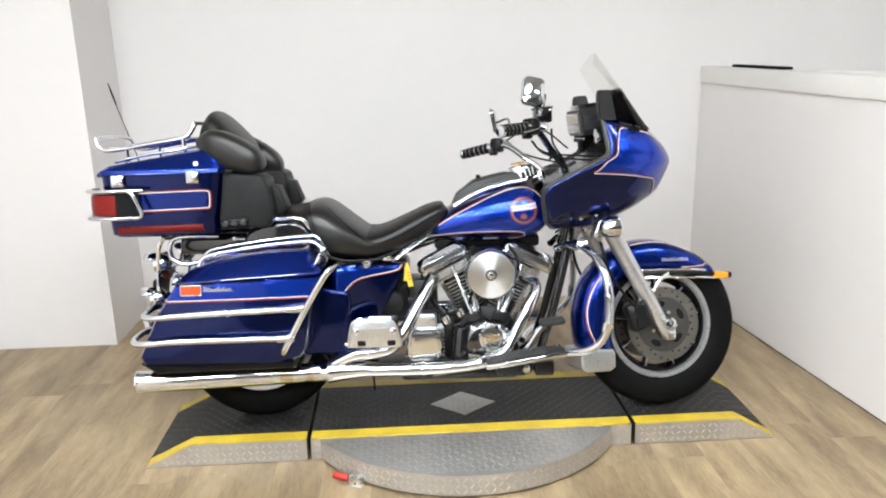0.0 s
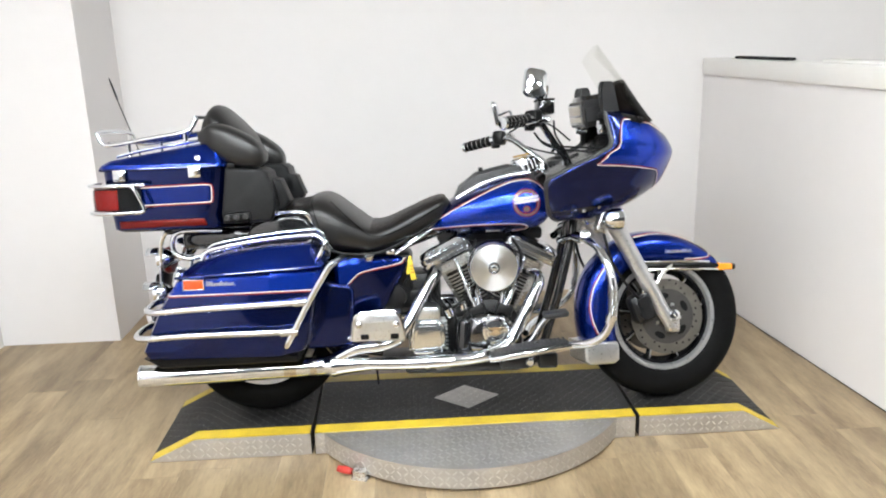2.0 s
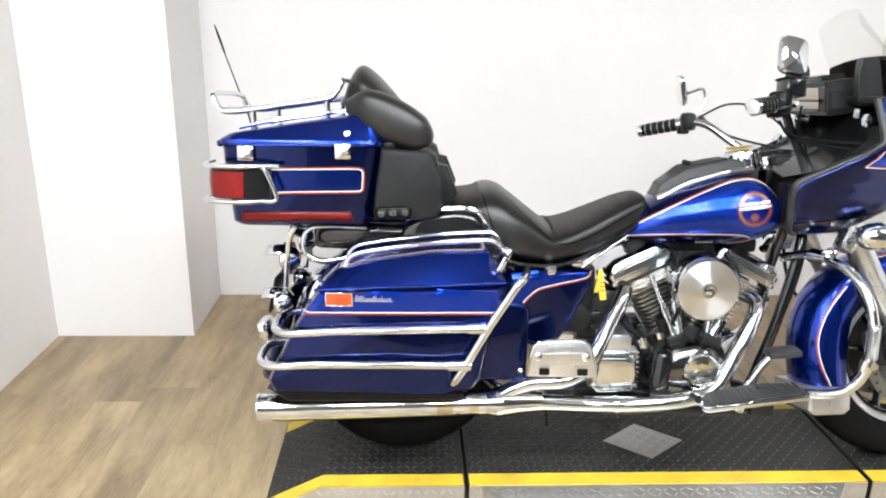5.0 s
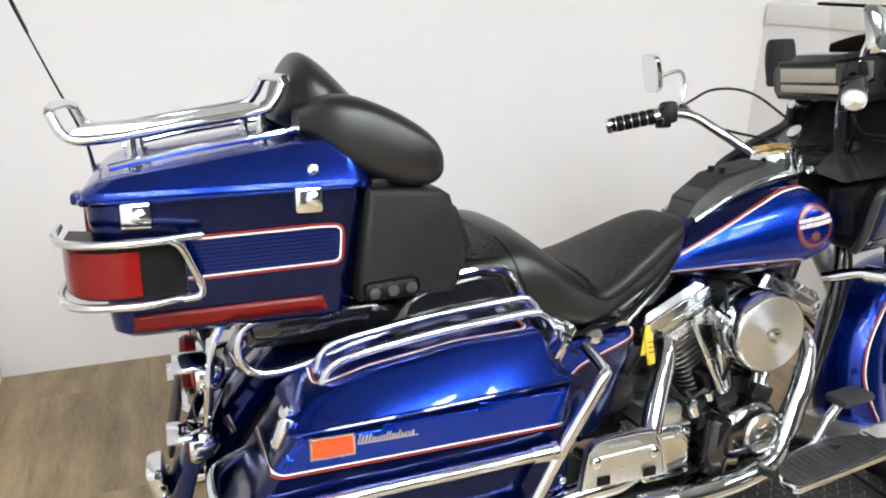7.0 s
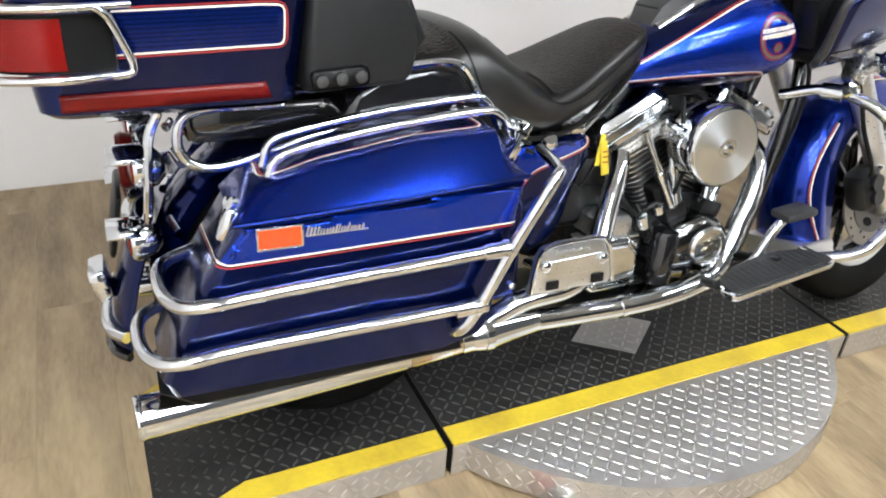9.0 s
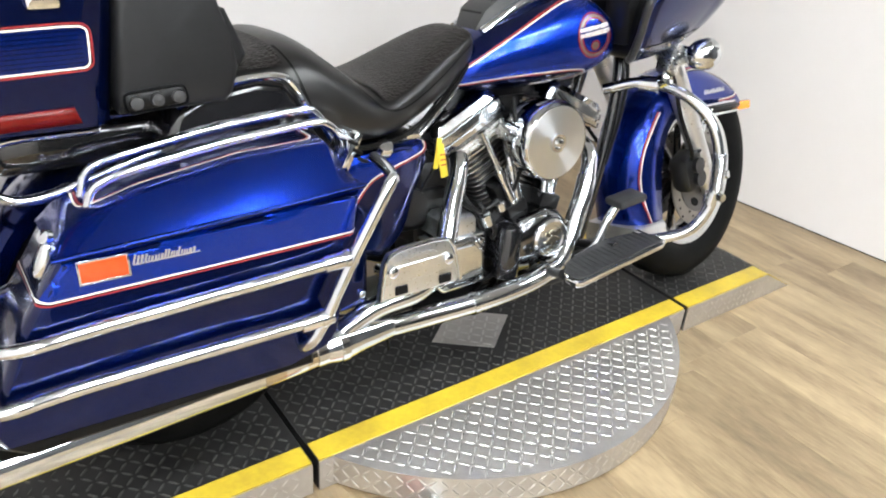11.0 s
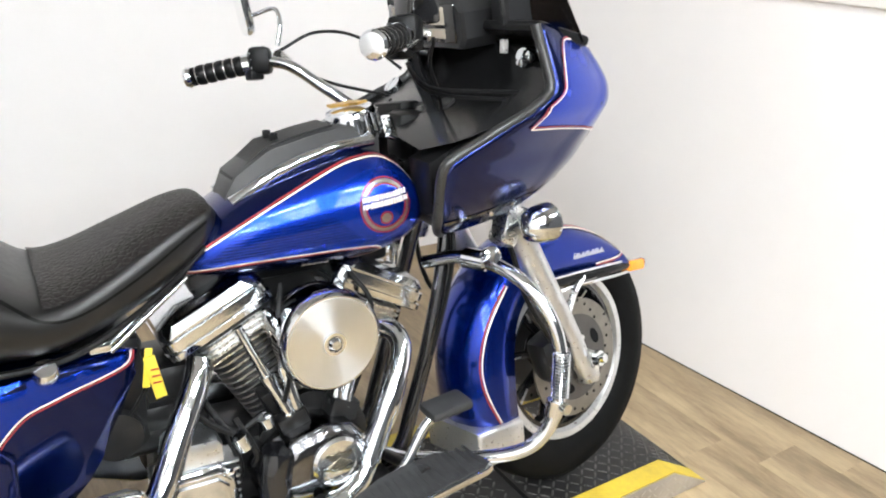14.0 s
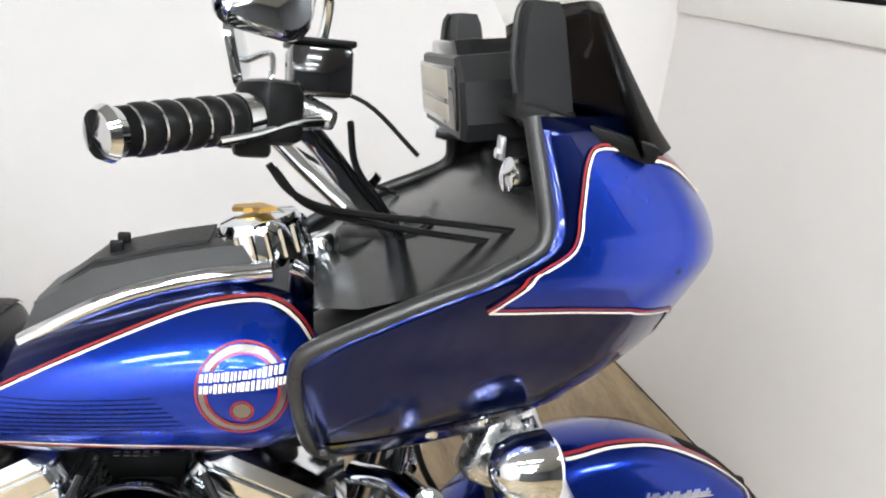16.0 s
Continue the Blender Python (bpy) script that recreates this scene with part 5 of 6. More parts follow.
part("hanging_cable", tube([(0.398, -0.16, 0.61), (0.405, -0.15, 0.55), (0.36, -0.14, 0.47)], 0.004, 8), PLASTIC, bike)
tagcard = part("hanging_tag", joined(box((0.412, -0.168, 0.560), (0.019, 0.004, 0.078), 0.001, Matrix.Rotation(radians(-10), 3, "Y")), box((0.402, -0.165, 0.578), (0.012, 0.003, 0.07), 0.001, Matrix.Rotation(radians(9), 3, "Y"))), TAG, bike, "yellow paper tag hung by the engine")
part("tag_print", joined(*[box((0.4125 + 0.001 * k, -0.1706, 0.575 - 0.012 * k), (0.014, 0.001, 0.003)) for k in range(3)]), REDLINE, tagcard)

# ---- engine ----
CR = Vector((0.712, 0, 0.30))
case = part("crankcase", joined(lathe([(-0.10, 0.09), (-0.09, 0.12), (0.09, 0.12), (0.10, 0.09)], CR, (0, 1, 0), 36), box((0.55, 0, 0.285), (0.26, 0.19, 0.15), 0.03), box((0.72, 0, 0.235), (0.24, 0.18, 0.08), 0.02)), CASTBLACK, bike, "black cast engine case")
for sgn, nm in ((-1, "rear"), (1, "front")):
    ax = Vector((sgn * math.sin(radians(26.5)), 0, math.cos(radians(26.5))))
    sd = Vector((math.cos(radians(26.5)), 0, -sgn * math.sin(radians(26.5))))
    rot = Matrix((sd, Vector((0, 1, 0)), ax)).transposed()
    cyl = part("cylinder", moved(loft([rounded(-0.057, 0.057, 0.061, z, 0.030, 4) for z in (0.09, 0.32)]), Matrix.Translation(CR) @ rot.to_4x4()), CASTBLACK, bike, "black cylinder with bright-edged fins")
    for k in range(11):
        c = CR + ax * (0.112 + 0.0142 * k)
        fin = moved(loft([rounded(-0.066 - 0.0008 * k, 0.066 + 0.0008 * k, 0.070, z, 0.032, 4) for z in (-0.002, 0.002)]), Matrix.Translation(c) @ rot.to_4x4())
        part("fin", fin, FIN, cyl)
    head = part("cylinder_head", moved(joined(loft([rounded(-0.078, 0.078, 0.08, z, 0.03, 4) for z in (-0.016, 0.016)])), Matrix.Translation(CR + ax * 0.298) @ rot.to_4x4()), FIN, bike, "finned cylinder head")
    for k in range(4):
        part("fin", moved(loft([rounded(-0.086, 0.086, 0.088, z, 0.03, 4) for z in (-0.0018, 0.0018)]), Matrix.Translation(CR + ax * (0.277 + 0.0115 * k)) @ rot.to_4x4()), ALU, head)
    rb = part("rocker_box", moved(loft([rounded(-0.102, 0.098, 0.087, 0.0, 0.022, 4), rounded(-0.104, 0.100, 0.090, 0.003, 0.022, 4), rounded(-0.104, 0.100, 0.090, 0.015, 0.022, 4), rounded(-0.099, 0.095, 0.085, 0.017, 0.022, 4), rounded(-0.099, 0.095, 0.085, 0.021, 0.022, 4), rounded(-0.103, 0.099, 0.089, 0.023, 0.022, 4), rounded(-0.102, 0.098, 0.088, 0.040, 0.022, 4),
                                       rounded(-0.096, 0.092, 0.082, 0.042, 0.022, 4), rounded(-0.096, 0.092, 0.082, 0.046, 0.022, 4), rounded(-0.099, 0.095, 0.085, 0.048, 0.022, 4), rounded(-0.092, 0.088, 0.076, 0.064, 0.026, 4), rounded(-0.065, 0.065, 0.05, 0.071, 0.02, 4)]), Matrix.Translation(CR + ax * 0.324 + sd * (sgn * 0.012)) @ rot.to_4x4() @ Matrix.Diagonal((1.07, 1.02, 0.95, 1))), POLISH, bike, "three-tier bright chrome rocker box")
    for dx in (-0.07, -0.02, 0.03, 0.07):
        part("bolt", moved(lathe([(0, 0.007), (0.006, 0.007), (0.008, 0.004), (0.0085, 0)], (dx, -0.072, 0.04), (0, -0.3, 1), 8), Matrix.Translation(CR + ax * 0.322) @ rot.to_4x4()), CHROME, rb)
    # pushrod tubes
    for off in (-0.018, 0.020):
        a = CR + Vector((sgn * 0.045 + off * 0.4, -0.125, 0.085))
        b = CR + ax * 0.315 + sd * (off * 1.6 - sgn * 0.035) + Vector((0, -0.088, 0))
        pr = part("pushrod_tube", tube([a, a.lerp(b, 0.45), a.lerp(b, 0.55), b], [0.0125, 0.0125, 0.0095, 0.0095], 12, 0), CHROME, bike, "chrome pushrod tube")
        for k0, k1, rr in ((0.02, 0.10, 0.0165), (0.42, 0.50, 0.0155)):
            part("collar", rod(a.lerp(b, k0), a.lerp(b, k1), rr), CHROME, pr)
    part("tappet_cover", box(CR + Vector((sgn * 0.075, -0.085, 0.125)), (0.05, 0.05, 0.06), 0.01, Matrix.Rotation(radians(sgn * 26), 3, "Y")), PLASTIC, bike)
    part("lifter_block", box(CR + Vector((sgn * 0.052, -0.115, 0.085)), (0.062, 0.05, 0.045), 0.008, Matrix.Rotation(radians(sgn * 20), 3, "Y")), CASTBLACK, bike)

part("engine_core", joined(box((0.715, 0.045, 0.58), (0.16, 0.05, 0.20), 0.02), box((0.72, 0.02, 0.665), (0.42, 0.07, 0.05), 0.015)), CASTBLACK, bike, "dark clutter behind the cylinders")
# cam cover with its round timing cover
cam_poly = [(0.575, 0.27), (0.60, 0.335), (0.645, 0.372), (0.70, 0.388), (0.76, 0.375), (0.80, 0.33), (0.805, 0.285), (0.775, 0.245), (0.70, 0.225), (0.62, 0.235)]
cc = part("cam_cover", prism(cam_poly, -0.180, -0.09, 0.014, 3), DARKCHROME, bike, "polished cam cover, its dark reflections put into the colour")
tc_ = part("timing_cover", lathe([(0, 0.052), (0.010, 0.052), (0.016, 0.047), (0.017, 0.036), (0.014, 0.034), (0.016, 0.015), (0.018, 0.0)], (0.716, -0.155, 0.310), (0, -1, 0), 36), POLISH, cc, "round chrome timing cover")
tc_.location = tc_.location + Vector((0.005, -0.032, 0.004))
# Warm steel paints a yellowish reflection onto the emblem.
part("emblem", joined(prism([(0.69, 0.305), (0.716, 0.325), (0.742, 0.308), (0.716, 0.295)], -0.1745, -0.171, 0.001, 1), prism([(0.70, 0.318), (0.685, 0.332), (0.712, 0.33), (0.716, 0.337), (0.72, 0.33), (0.748, 0.332), (0.732, 0.318)], -0.174, -0.171, 0.001, 1)), STEEL, tc_, "small emblem with a yellowish reflection in its colour")
part("nose_cone", loft([[(0.705 + (x - 0.705) * k, y, 0.318 + (z - 0.318) * k) for x, z in cam_poly] for y, k in ((-0.176, 0.93), (-0.182, 0.88), (-0.192, 0.62))]), DARKCHROME, cc, "faceted raised nose")
for x, z in ((0.60, 0.28), (0.625, 0.345), (0.70, 0.375), (0.78, 0.345), (0.785, 0.27)):
    part("bolt", lathe([(0, 0.006), (0.004, 0.006), (0.006, 0.0)], (x, -0.180, z), (0, -1, 0), 8), CHROME, cc)

# air cleaner
AC = (0.721, -0.118, 0.563)
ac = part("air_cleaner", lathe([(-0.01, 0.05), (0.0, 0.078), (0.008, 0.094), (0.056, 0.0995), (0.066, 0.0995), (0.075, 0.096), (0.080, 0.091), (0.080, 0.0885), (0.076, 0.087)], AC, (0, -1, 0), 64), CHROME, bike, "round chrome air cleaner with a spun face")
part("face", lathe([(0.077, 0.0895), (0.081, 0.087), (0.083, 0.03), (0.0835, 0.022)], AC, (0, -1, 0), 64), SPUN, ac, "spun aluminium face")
part("ring", lathe([(0.083, 0.0235), (0.087, 0.022), (0.087, 0.016), (0.085, 0.0145)], AC, (0, -1, 0), 32), CHROME, ac)
part("centre_bolt", lathe([(0.083, 0.016), (0.090, 0.011), (0.093, 0.009), (0.094, 0.0)], AC, (0, -1, 0), 16), CHROME, ac)
part("backing_plate", lathe([(-0.030, 0.06), (-0.026, 0.088), (-0.012, 0.092), (-0.004, 0.088), (0.002, 0.08)], AC, (0, -1, 0), 48), DARKCHROME, ac, "dark backing plate")
part("breather", joined(rod((0.640, -0.09, 0.590), (0.640, -0.165, 0.590), 0.017, None, 16), rod((0.640, -0.165, 0.590), (0.640, -0.172, 0.590), 0.011, None, 6), box((0.655, -0.10, 0.575), (0.06, 0.05, 0.03), 0.008)), CHROME, ac, "chrome breather bolt")
part("carburettor", joined(box((0.715, -0.05, 0.56), (0.09, 0.11, 0.08), 0.015), rod((0.63, -0.02, 0.56), (0.79, -0.02, 0.56), 0.026)), CASTBLACK, bike)
for k in range(4):
    a = radians(200 + 47 * k)
    part("stud", rod((AC[0] + 0.07 * math.cos(a), -0.11, AC[2] + 0.085 * math.sin(a)), (AC[0] + 0.07 * math.cos(a), -0.15, AC[2] + 0.085 * math.sin(a)), 0.006), CHROME, ac)

# oil filter, starter, hoses, small clutter between the cylinders and the gearbox
part("oil_filter", joined(rod((0.600, -0.10, 0.30), (0.600, -0.16, 0.30), 0.03, 0.028, 18), lathe([(-0.075, 0.028), (-0.07, 0.034), (0.05, 0.034), (0.06, 0.03), (0.061, 0)], (0.608, -0.165, 0.300), (0.08, 0, 1), 20)), GLOSSBLACK, bike, "gloss black canister beside the cam cover")
for n, pts in enumerate(([(0.53, -0.13, 0.40), (0.545, -0.15, 0.34), (0.535, -0.15, 0.27), (0.56, -0.14, 0.23)], [(0.55, -0.12, 0.42), (0.575, -0.155, 0.36), (0.57, -0.15, 0.33)], [(0.50, -0.10, 0.46), (0.53, -0.13, 0.41), (0.56, -0.13, 0.40), (0.60, -0.13, 0.42)],
                         [(0.62, -0.12, 0.235), (0.56, -0.15, 0.225), (0.50, -0.15, 0.24)], [(0.47, -0.1, 0.50), (0.49, -0.13, 0.44), (0.54, -0.14, 0.40)])):
    part("hose", tube(pts, 0.0065, 8), PLASTIC, bike, "black rubber hose")
for pts in ([(1.05, -0.02, 0.82), (1.040, -0.095, 0.70), (1.022, -0.105, 0.58), (0.985, -0.10, 0.44)], [(0.66, -0.10, 0.66), (0.64, -0.14, 0.60), (0.655, -0.15, 0.52), (0.64, -0.14, 0.44)], [(0.80, -0.10, 0.66), (0.83, -0.13, 0.60), (0.815, -0.14, 0.50)]):
    part("hose", tube(pts, 0.0055, 8), PLASTIC, bike, "black rubber hose")
part("hose_clamp", joined(rod((0.545, -0.15, 0.40), (0.557, -0.15, 0.372), 0.016), rod((0.60, -0.135, 0.415), (0.607, -0.135, 0.395), 0.014)), CHROME, bike)
part("starter", joined(rod((0.36, -0.05, 0.40), (0.50, -0.05, 0.40), 0.04, None, 18), box((0.43, -0.06, 0.44), (0.10, 0.06, 0.05), 0.01)), CASTBLACK, bike)
part("horn", lathe([(0, 0.035), (0.01, 0.045), (0.03, 0.042), (0.034, 0.02), (0.034, 0)], (0.345, -0.12, 0.455), (0, -1, 0), 24), CASTBLACK, bike, "round black regulator behind the side cover")
gb = part("gearbox_cover", prism([(0.40, 0.262), (0.405, 0.34), (0.42, 0.362), (0.50, 0.362), (0.525, 0.335), (0.53, 0.265), (0.51, 0.24), (0.42, 0.238)], -0.172, -0.08, 0.012, 3), POLISH, bike, "ribbed polished gearbox cover")
part("face_plate", loft([[(0.466 + (x - 0.466) * k, y, 0.30 + (z - 0.30) * k) for x, z in ((0.405, 0.262), (0.412, 0.335), (0.425, 0.352), (0.497, 0.352), (0.517, 0.332), (0.522, 0.268), (0.505, 0.248), (0.422, 0.246))] for y, k in ((-0.168, 0.98), (-0.176, 0.95), (-0.177, 0.86), (-0.185, 0.82), (-0.186, 0.70))]), POLISH, gb, "stepped bright face")
gb.data.transform(Matrix.Translation((0.466, 0, 0.294)) @ Matrix.Diagonal((1.14, 1, 1.12, 1)) @ Matrix.Translation((-0.466, 0, -0.30)))
for ob in gb.children:
    ob.data.transform(Matrix.Translation((0.466, 0, 0.294)) @ Matrix.Diagonal((1.14, 1, 1.12, 1)) @ Matrix.Translation((-0.466, 0, -0.30)))
for k in range(8):
    part("rib", box((0.466, -0.128, 0.246 + 0.0155 * k), (0.152, 0.062, 0.006), 0.002, None, 1), SATIN, gb)
part("gearbox_top", prism([(0.415, 0.362), (0.42, 0.405), (0.435, 0.415), (0.505, 0.412), (0.515, 0.40), (0.515, 0.362)], -0.165, -0.06, 0.010, 2), SATIN, bike)
for x in (0.412, 0.52):
    for z in (0.25, 0.345):
        part("bolt", lathe([(0, 0.008), (0.006, 0.007), (0.008, 0)], (x, -0.172, z), (0, -1, 0), 8), CHROME, gb)

# folded pillion footboards
for s in (-1, 1):
    fb = prism([(0.185, 0.318), (0.198, 0.400), (0.212, 0.420), (0.25, 0.428), (0.335, 0.430), (0.358, 0.418), (0.372, 0.385), (0.383, 0.328), (0.375, 0.318)], -0.285, -0.262, 0.007, 2)
    foot = part("pillion_footboard", fb if s < 0 else flipped(fb), SATIN, bike, "polished pillion footboard folded up")
    fr = tube([(0.186, s * 0.286, 0.322), (0.198, s * 0.288, 0.400), (0.213, s * 0.288, 0.421), (0.25, s * 0.288, 0.43), (0.335, s * 0.288, 0.431), (0.358, s * 0.288, 0.42), (0.374, s * 0.288, 0.385), (0.384, s * 0.288, 0.325)], 0.0045, 8)
    part("rim", fr, CHROME, foot)
    pad = prism([(0.208, 0.352), (0.215, 0.39), (0.35, 0.396), (0.36, 0.356)], -0.2875, -0.282, 0.002, 1)
    part("face_plate", pad if s < 0 else flipped(pad), SATIN, foot, "plain polished face")
    part("script", script_bars(0.238, 0.322, 0.408, 0.011, s * 0.2875, 8), SILVER, foot)
    for x in (0.215, 0.352):
        part("bolt", lathe([(0, 0.013), (0.006, 0.012), (0.010, 0.006), (0.0105, 0)], (x, s * 0.287, 0.382), (0, s, 0), 14), CHROME, foot)
    for x in (0.235, 0.345):
        part("lower_slot", box((x, s * 0.287, 0.336), (0.03, 0.006, 0.02), 0.002), PLASTIC, foot)
    part("bracket", rod((0.28, s * 0.10, 0.30), (0.28, s * 0.27, 0.322), 0.014), CHROME, foot)

# exhaust
for s in (-1, 1):
    def axis(x):
        """The centre line of the silencer, drawing in towards the engine."""
        f = (x + 0.592) / 0.832
        return (x, s * (0.285 - 0.072 * f), 0.212 + 0.004 * f)
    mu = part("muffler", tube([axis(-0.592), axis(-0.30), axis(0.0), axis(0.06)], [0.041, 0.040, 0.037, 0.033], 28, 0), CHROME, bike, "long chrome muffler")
    # Dark plug stands for the shade inside the pipe's end.
    part("mouth", tube([axis(-0.5935), axis(-0.55)], [0.0375, 0.036], 24, 0), DARK, mu)
    part("end_rim", lathe([(-0.002, 0.036), (-0.004, 0.0405), (0.002, 0.0425), (0.008, 0.041)], axis(-0.592), (1, s * -0.087, 0.005), 28), CHROME, mu)
    part("heat_band", tube([axis(-0.075), axis(0.055)], [0.0388, 0.0345], 28, 0), STEEL, mu, "heat-stained yellowish band")
    part("clamp", joined(tube([axis(0.046), axis(0.07)], [0.037, 0.037], 24, 0), tube([axis(0.100), axis(0.118)], [0.0445, 0.0445], 24, 0)), CHROME, mu)
    part("collector", tube([axis(0.06), axis(0.11), axis(0.17), axis(0.24)], [0.033, 0.044, 0.036, 0.03], 24), CHROME, mu, "chrome collector")
rear_pipe = part("rear_exhaust_pipe", tube([(0.10, -0.228, 0.230), (0.15, -0.228, 0.258), (0.21, -0.230, 0.280), (0.30, -0.232, 0.290), (0.352, -0.222, 0.312), (0.395, -0.205, 0.365), (0.44, -0.165, 0.44), (0.485, -0.125, 0.51), (0.50, -0.10, 0.54)], 0.0245, 18), CHROME, bike, "chrome rear exhaust pipe with heat shield")
part("clamp", rod((0.335, -0.227, 0.303), (0.352, -0.222, 0.312), 0.028), CHROME, rear_pipe)
front_pipe = part("front_exhaust_pipe", tube([(0.20, -0.216, 0.214), (0.35, -0.220, 0.212), (0.52, -0.232, 0.218), (0.66, -0.225, 0.230), (0.748, -0.205, 0.252), (0.800, -0.182, 0.305), (0.842, -0.168, 0.385), (0.876, -0.150, 0.447), (0.898, -0.125, 0.488), (0.893, -0.095, 0.515), (0.855, -0.060, 0.525)], [0.0245] * 4 + [0.022] * 6, 18), CHROME, bike, "chrome front exhaust pipe with heat shield")
for t_ in ((0.215, -0.216, 0.214), (0.46, -0.228, 0.215), (0.70, -0.217, 0.238)):
    part("clamp", rod((t_[0] - 0.006, t_[1], t_[2]), (t_[0] + 0.006, t_[1], t_[2] + 0.001), 0.0285, None, 18), CHROME, front_pipe)
part("heat_shield", tube([(0.790, -0.188, 0.292), (0.820, -0.175, 0.345), (0.845, -0.167, 0.39), (0.872, -0.152, 0.44)], 0.0255, 18), CHROME, front_pipe, "chrome heat shield")
part("left_pipe", tube([(0.10, 0.275, 0.255), (0.3, 0.25, 0.26), (0.6, 0.14, 0.2), (0.7, 0.0, 0.17), (0.5, -0.2, 0.2)], 0.024, 14), CHROME, bike)
part("primary_cover", prism([(0.28, 0.25), (0.30, 0.36), (0.40, 0.40), (0.65, 0.41), (0.80, 0.37), (0.82, 0.28), (0.76, 0.21), (0.4, 0.20)], 0.10, 0.19, 0.02, 3), CHROME, bike, "polished primary cover")

# floorboards, brake pedal
for s in (-1, 1):
    base = Matrix.Translation((0.838, s * 0.292, 0.276)) @ Matrix.Rotation(radians(-8.5), 4, "Y")
    outline = [(-0.155, 0.02), (-0.150, -0.012), (-0.115, -0.046), (-0.055, -0.066), (0.02, -0.072), (0.075, -0.064), (0.115, -0.044), (0.142, -0.012), (0.152, 0.025), (0.150, 0.05), (0.135, 0.058), (-0.14, 0.058), (-0.152, 0.048)]
    def board(z0, z1, k, bev):
        bmx = prism([(x * k, y * k * 0.88) for x, y in outline], z0, z1, bev, 2)
        return moved(([(x, -s * -z if s < 0 else -z, y) for x, y, z in bmx[0]], bmx[1]), base)
    fbd = part("floorboard", board(-0.016, 0.003, 1.0, 0.005), CHROME, bike, "chrome-edged rider floorboard")
    part("rubber_mat", board(0.003, 0.009, 0.95, 0.003), MAT, fbd, "black ribbed rubber mat")
    for k in range(17):
        part("rib", moved(box((-0.125 + 0.016 * k, -0.004, 0.0094), (0.007, 0.08, 0.0012)), base), MAT, fbd)
    for xa, za, zb in ((0.68, 0.22, 0.255), (0.86, 0.24, 0.285)):
        part("bracket", rod((xa, s * 0.10, za), (xa + 0.01, s * 0.28, zb), 0.012), CASTBLACK, fbd)
bp = part("brake_pedal", tube([(0.80, -0.20, 0.235), (0.845, -0.225, 0.275), (0.888, -0.225, 0.34), (0.920, -0.226, 0.376)], [0.010, 0.010, 0.012, 0.010], 10), CHROME, bike, "chrome brake pedal arm")
part("pad", box((0.946, -0.226, 0.386), (0.095, 0.065, 0.022), 0.009, Matrix.Rotation(radians(-6), 3, "Y")), MAT, bp, "black rubber pedal pad")
part("master_cylinder", joined(rod((0.80, -0.13, 0.19), (0.95, -0.13, 0.195), 0.022, None, 16), box((0.925, -0.15, 0.188), (0.075, 0.06, 0.058), 0.01)), CASTBLACK, bike)
part("chrome_boss", lathe([(0, 0.022), (0.012, 0.020), (0.02, 0.012), (0.021, 0)], (0.855, -0.165, 0.186), (0, -1, 0), 18), CHROME, bike)
part("jiffy_stand", tube([(0.62, 0.14, 0.17), (0.55, 0.24, 0.09), (0.50, 0.30, 0.045)], 0.012, 10, 0), GLOSSBLACK, bike, "black side stand")
part("drain_rod", rod((0.262, -0.16, 0.20), (0.268, -0.16, 0.115), 0.004), PLASTIC, bike)
part("under_frame", joined(box((0.55, 0, 0.17), (0.55, 0.20, 0.03), 0.01), box((0.60, -0.09, 0.17), (0.46, 0.12, 0.055), 0.018), box((0.80, -0.13, 0.19), (0.12, 0.08, 0.07), 0.015)), CASTBLACK, bike)

# engine guard
for s in (-1, 1):
    bar = part("engine_guard", tube([(0.985, s * 0.07, 0.64), (1.04, s * 0.15, 0.665), (1.085, s * 0.255, 0.648), (1.118, s * 0.325, 0.585), (1.132, s * 0.352, 0.50), (1.128, s * 0.355, 0.40), (1.105, s * 0.345, 0.335), (1.06, s * 0.325, 0.298), (0.98, s * 0.26, 0.272), (0.90, s * 0.16, 0.245), (0.87, s * 0.09, 0.23)], 0.0145, 14), CHROME, bike, "chrome engine guard hoop")
    part("clamp", joined(rod((1.035, s * 0.15, 0.665), (1.06, s * 0.19, 0.663), 0.022), lathe([(0, 0.02), (0.02, 0.018), (0.024, 0.0)], (1.06, s * 0.20, 0.675), (0, s, 0.6), 14)), CHROME, bar)
    coil = [(1.131 + 0.0165 * math.cos(a), s * 0.356 + 0.0165 * math.sin(a), 0.515 - a * 0.00105) for a in np.linspace(0, 2 * math.pi * 15, 180)]
    part("coil", tube(coil, 0.0021, 5, 0), CHROME, bar, "chrome coil spring wrapped round the guard")
    part("peg_mount", joined(rod((1.128, s * 0.335, 0.40), (1.128, s * 0.385, 0.40), 0.011, None, 14), rod((1.126, s * 0.353, 0.408), (1.121, s * 0.351, 0.376), 0.0185, None, 16)), CHROME, bar)

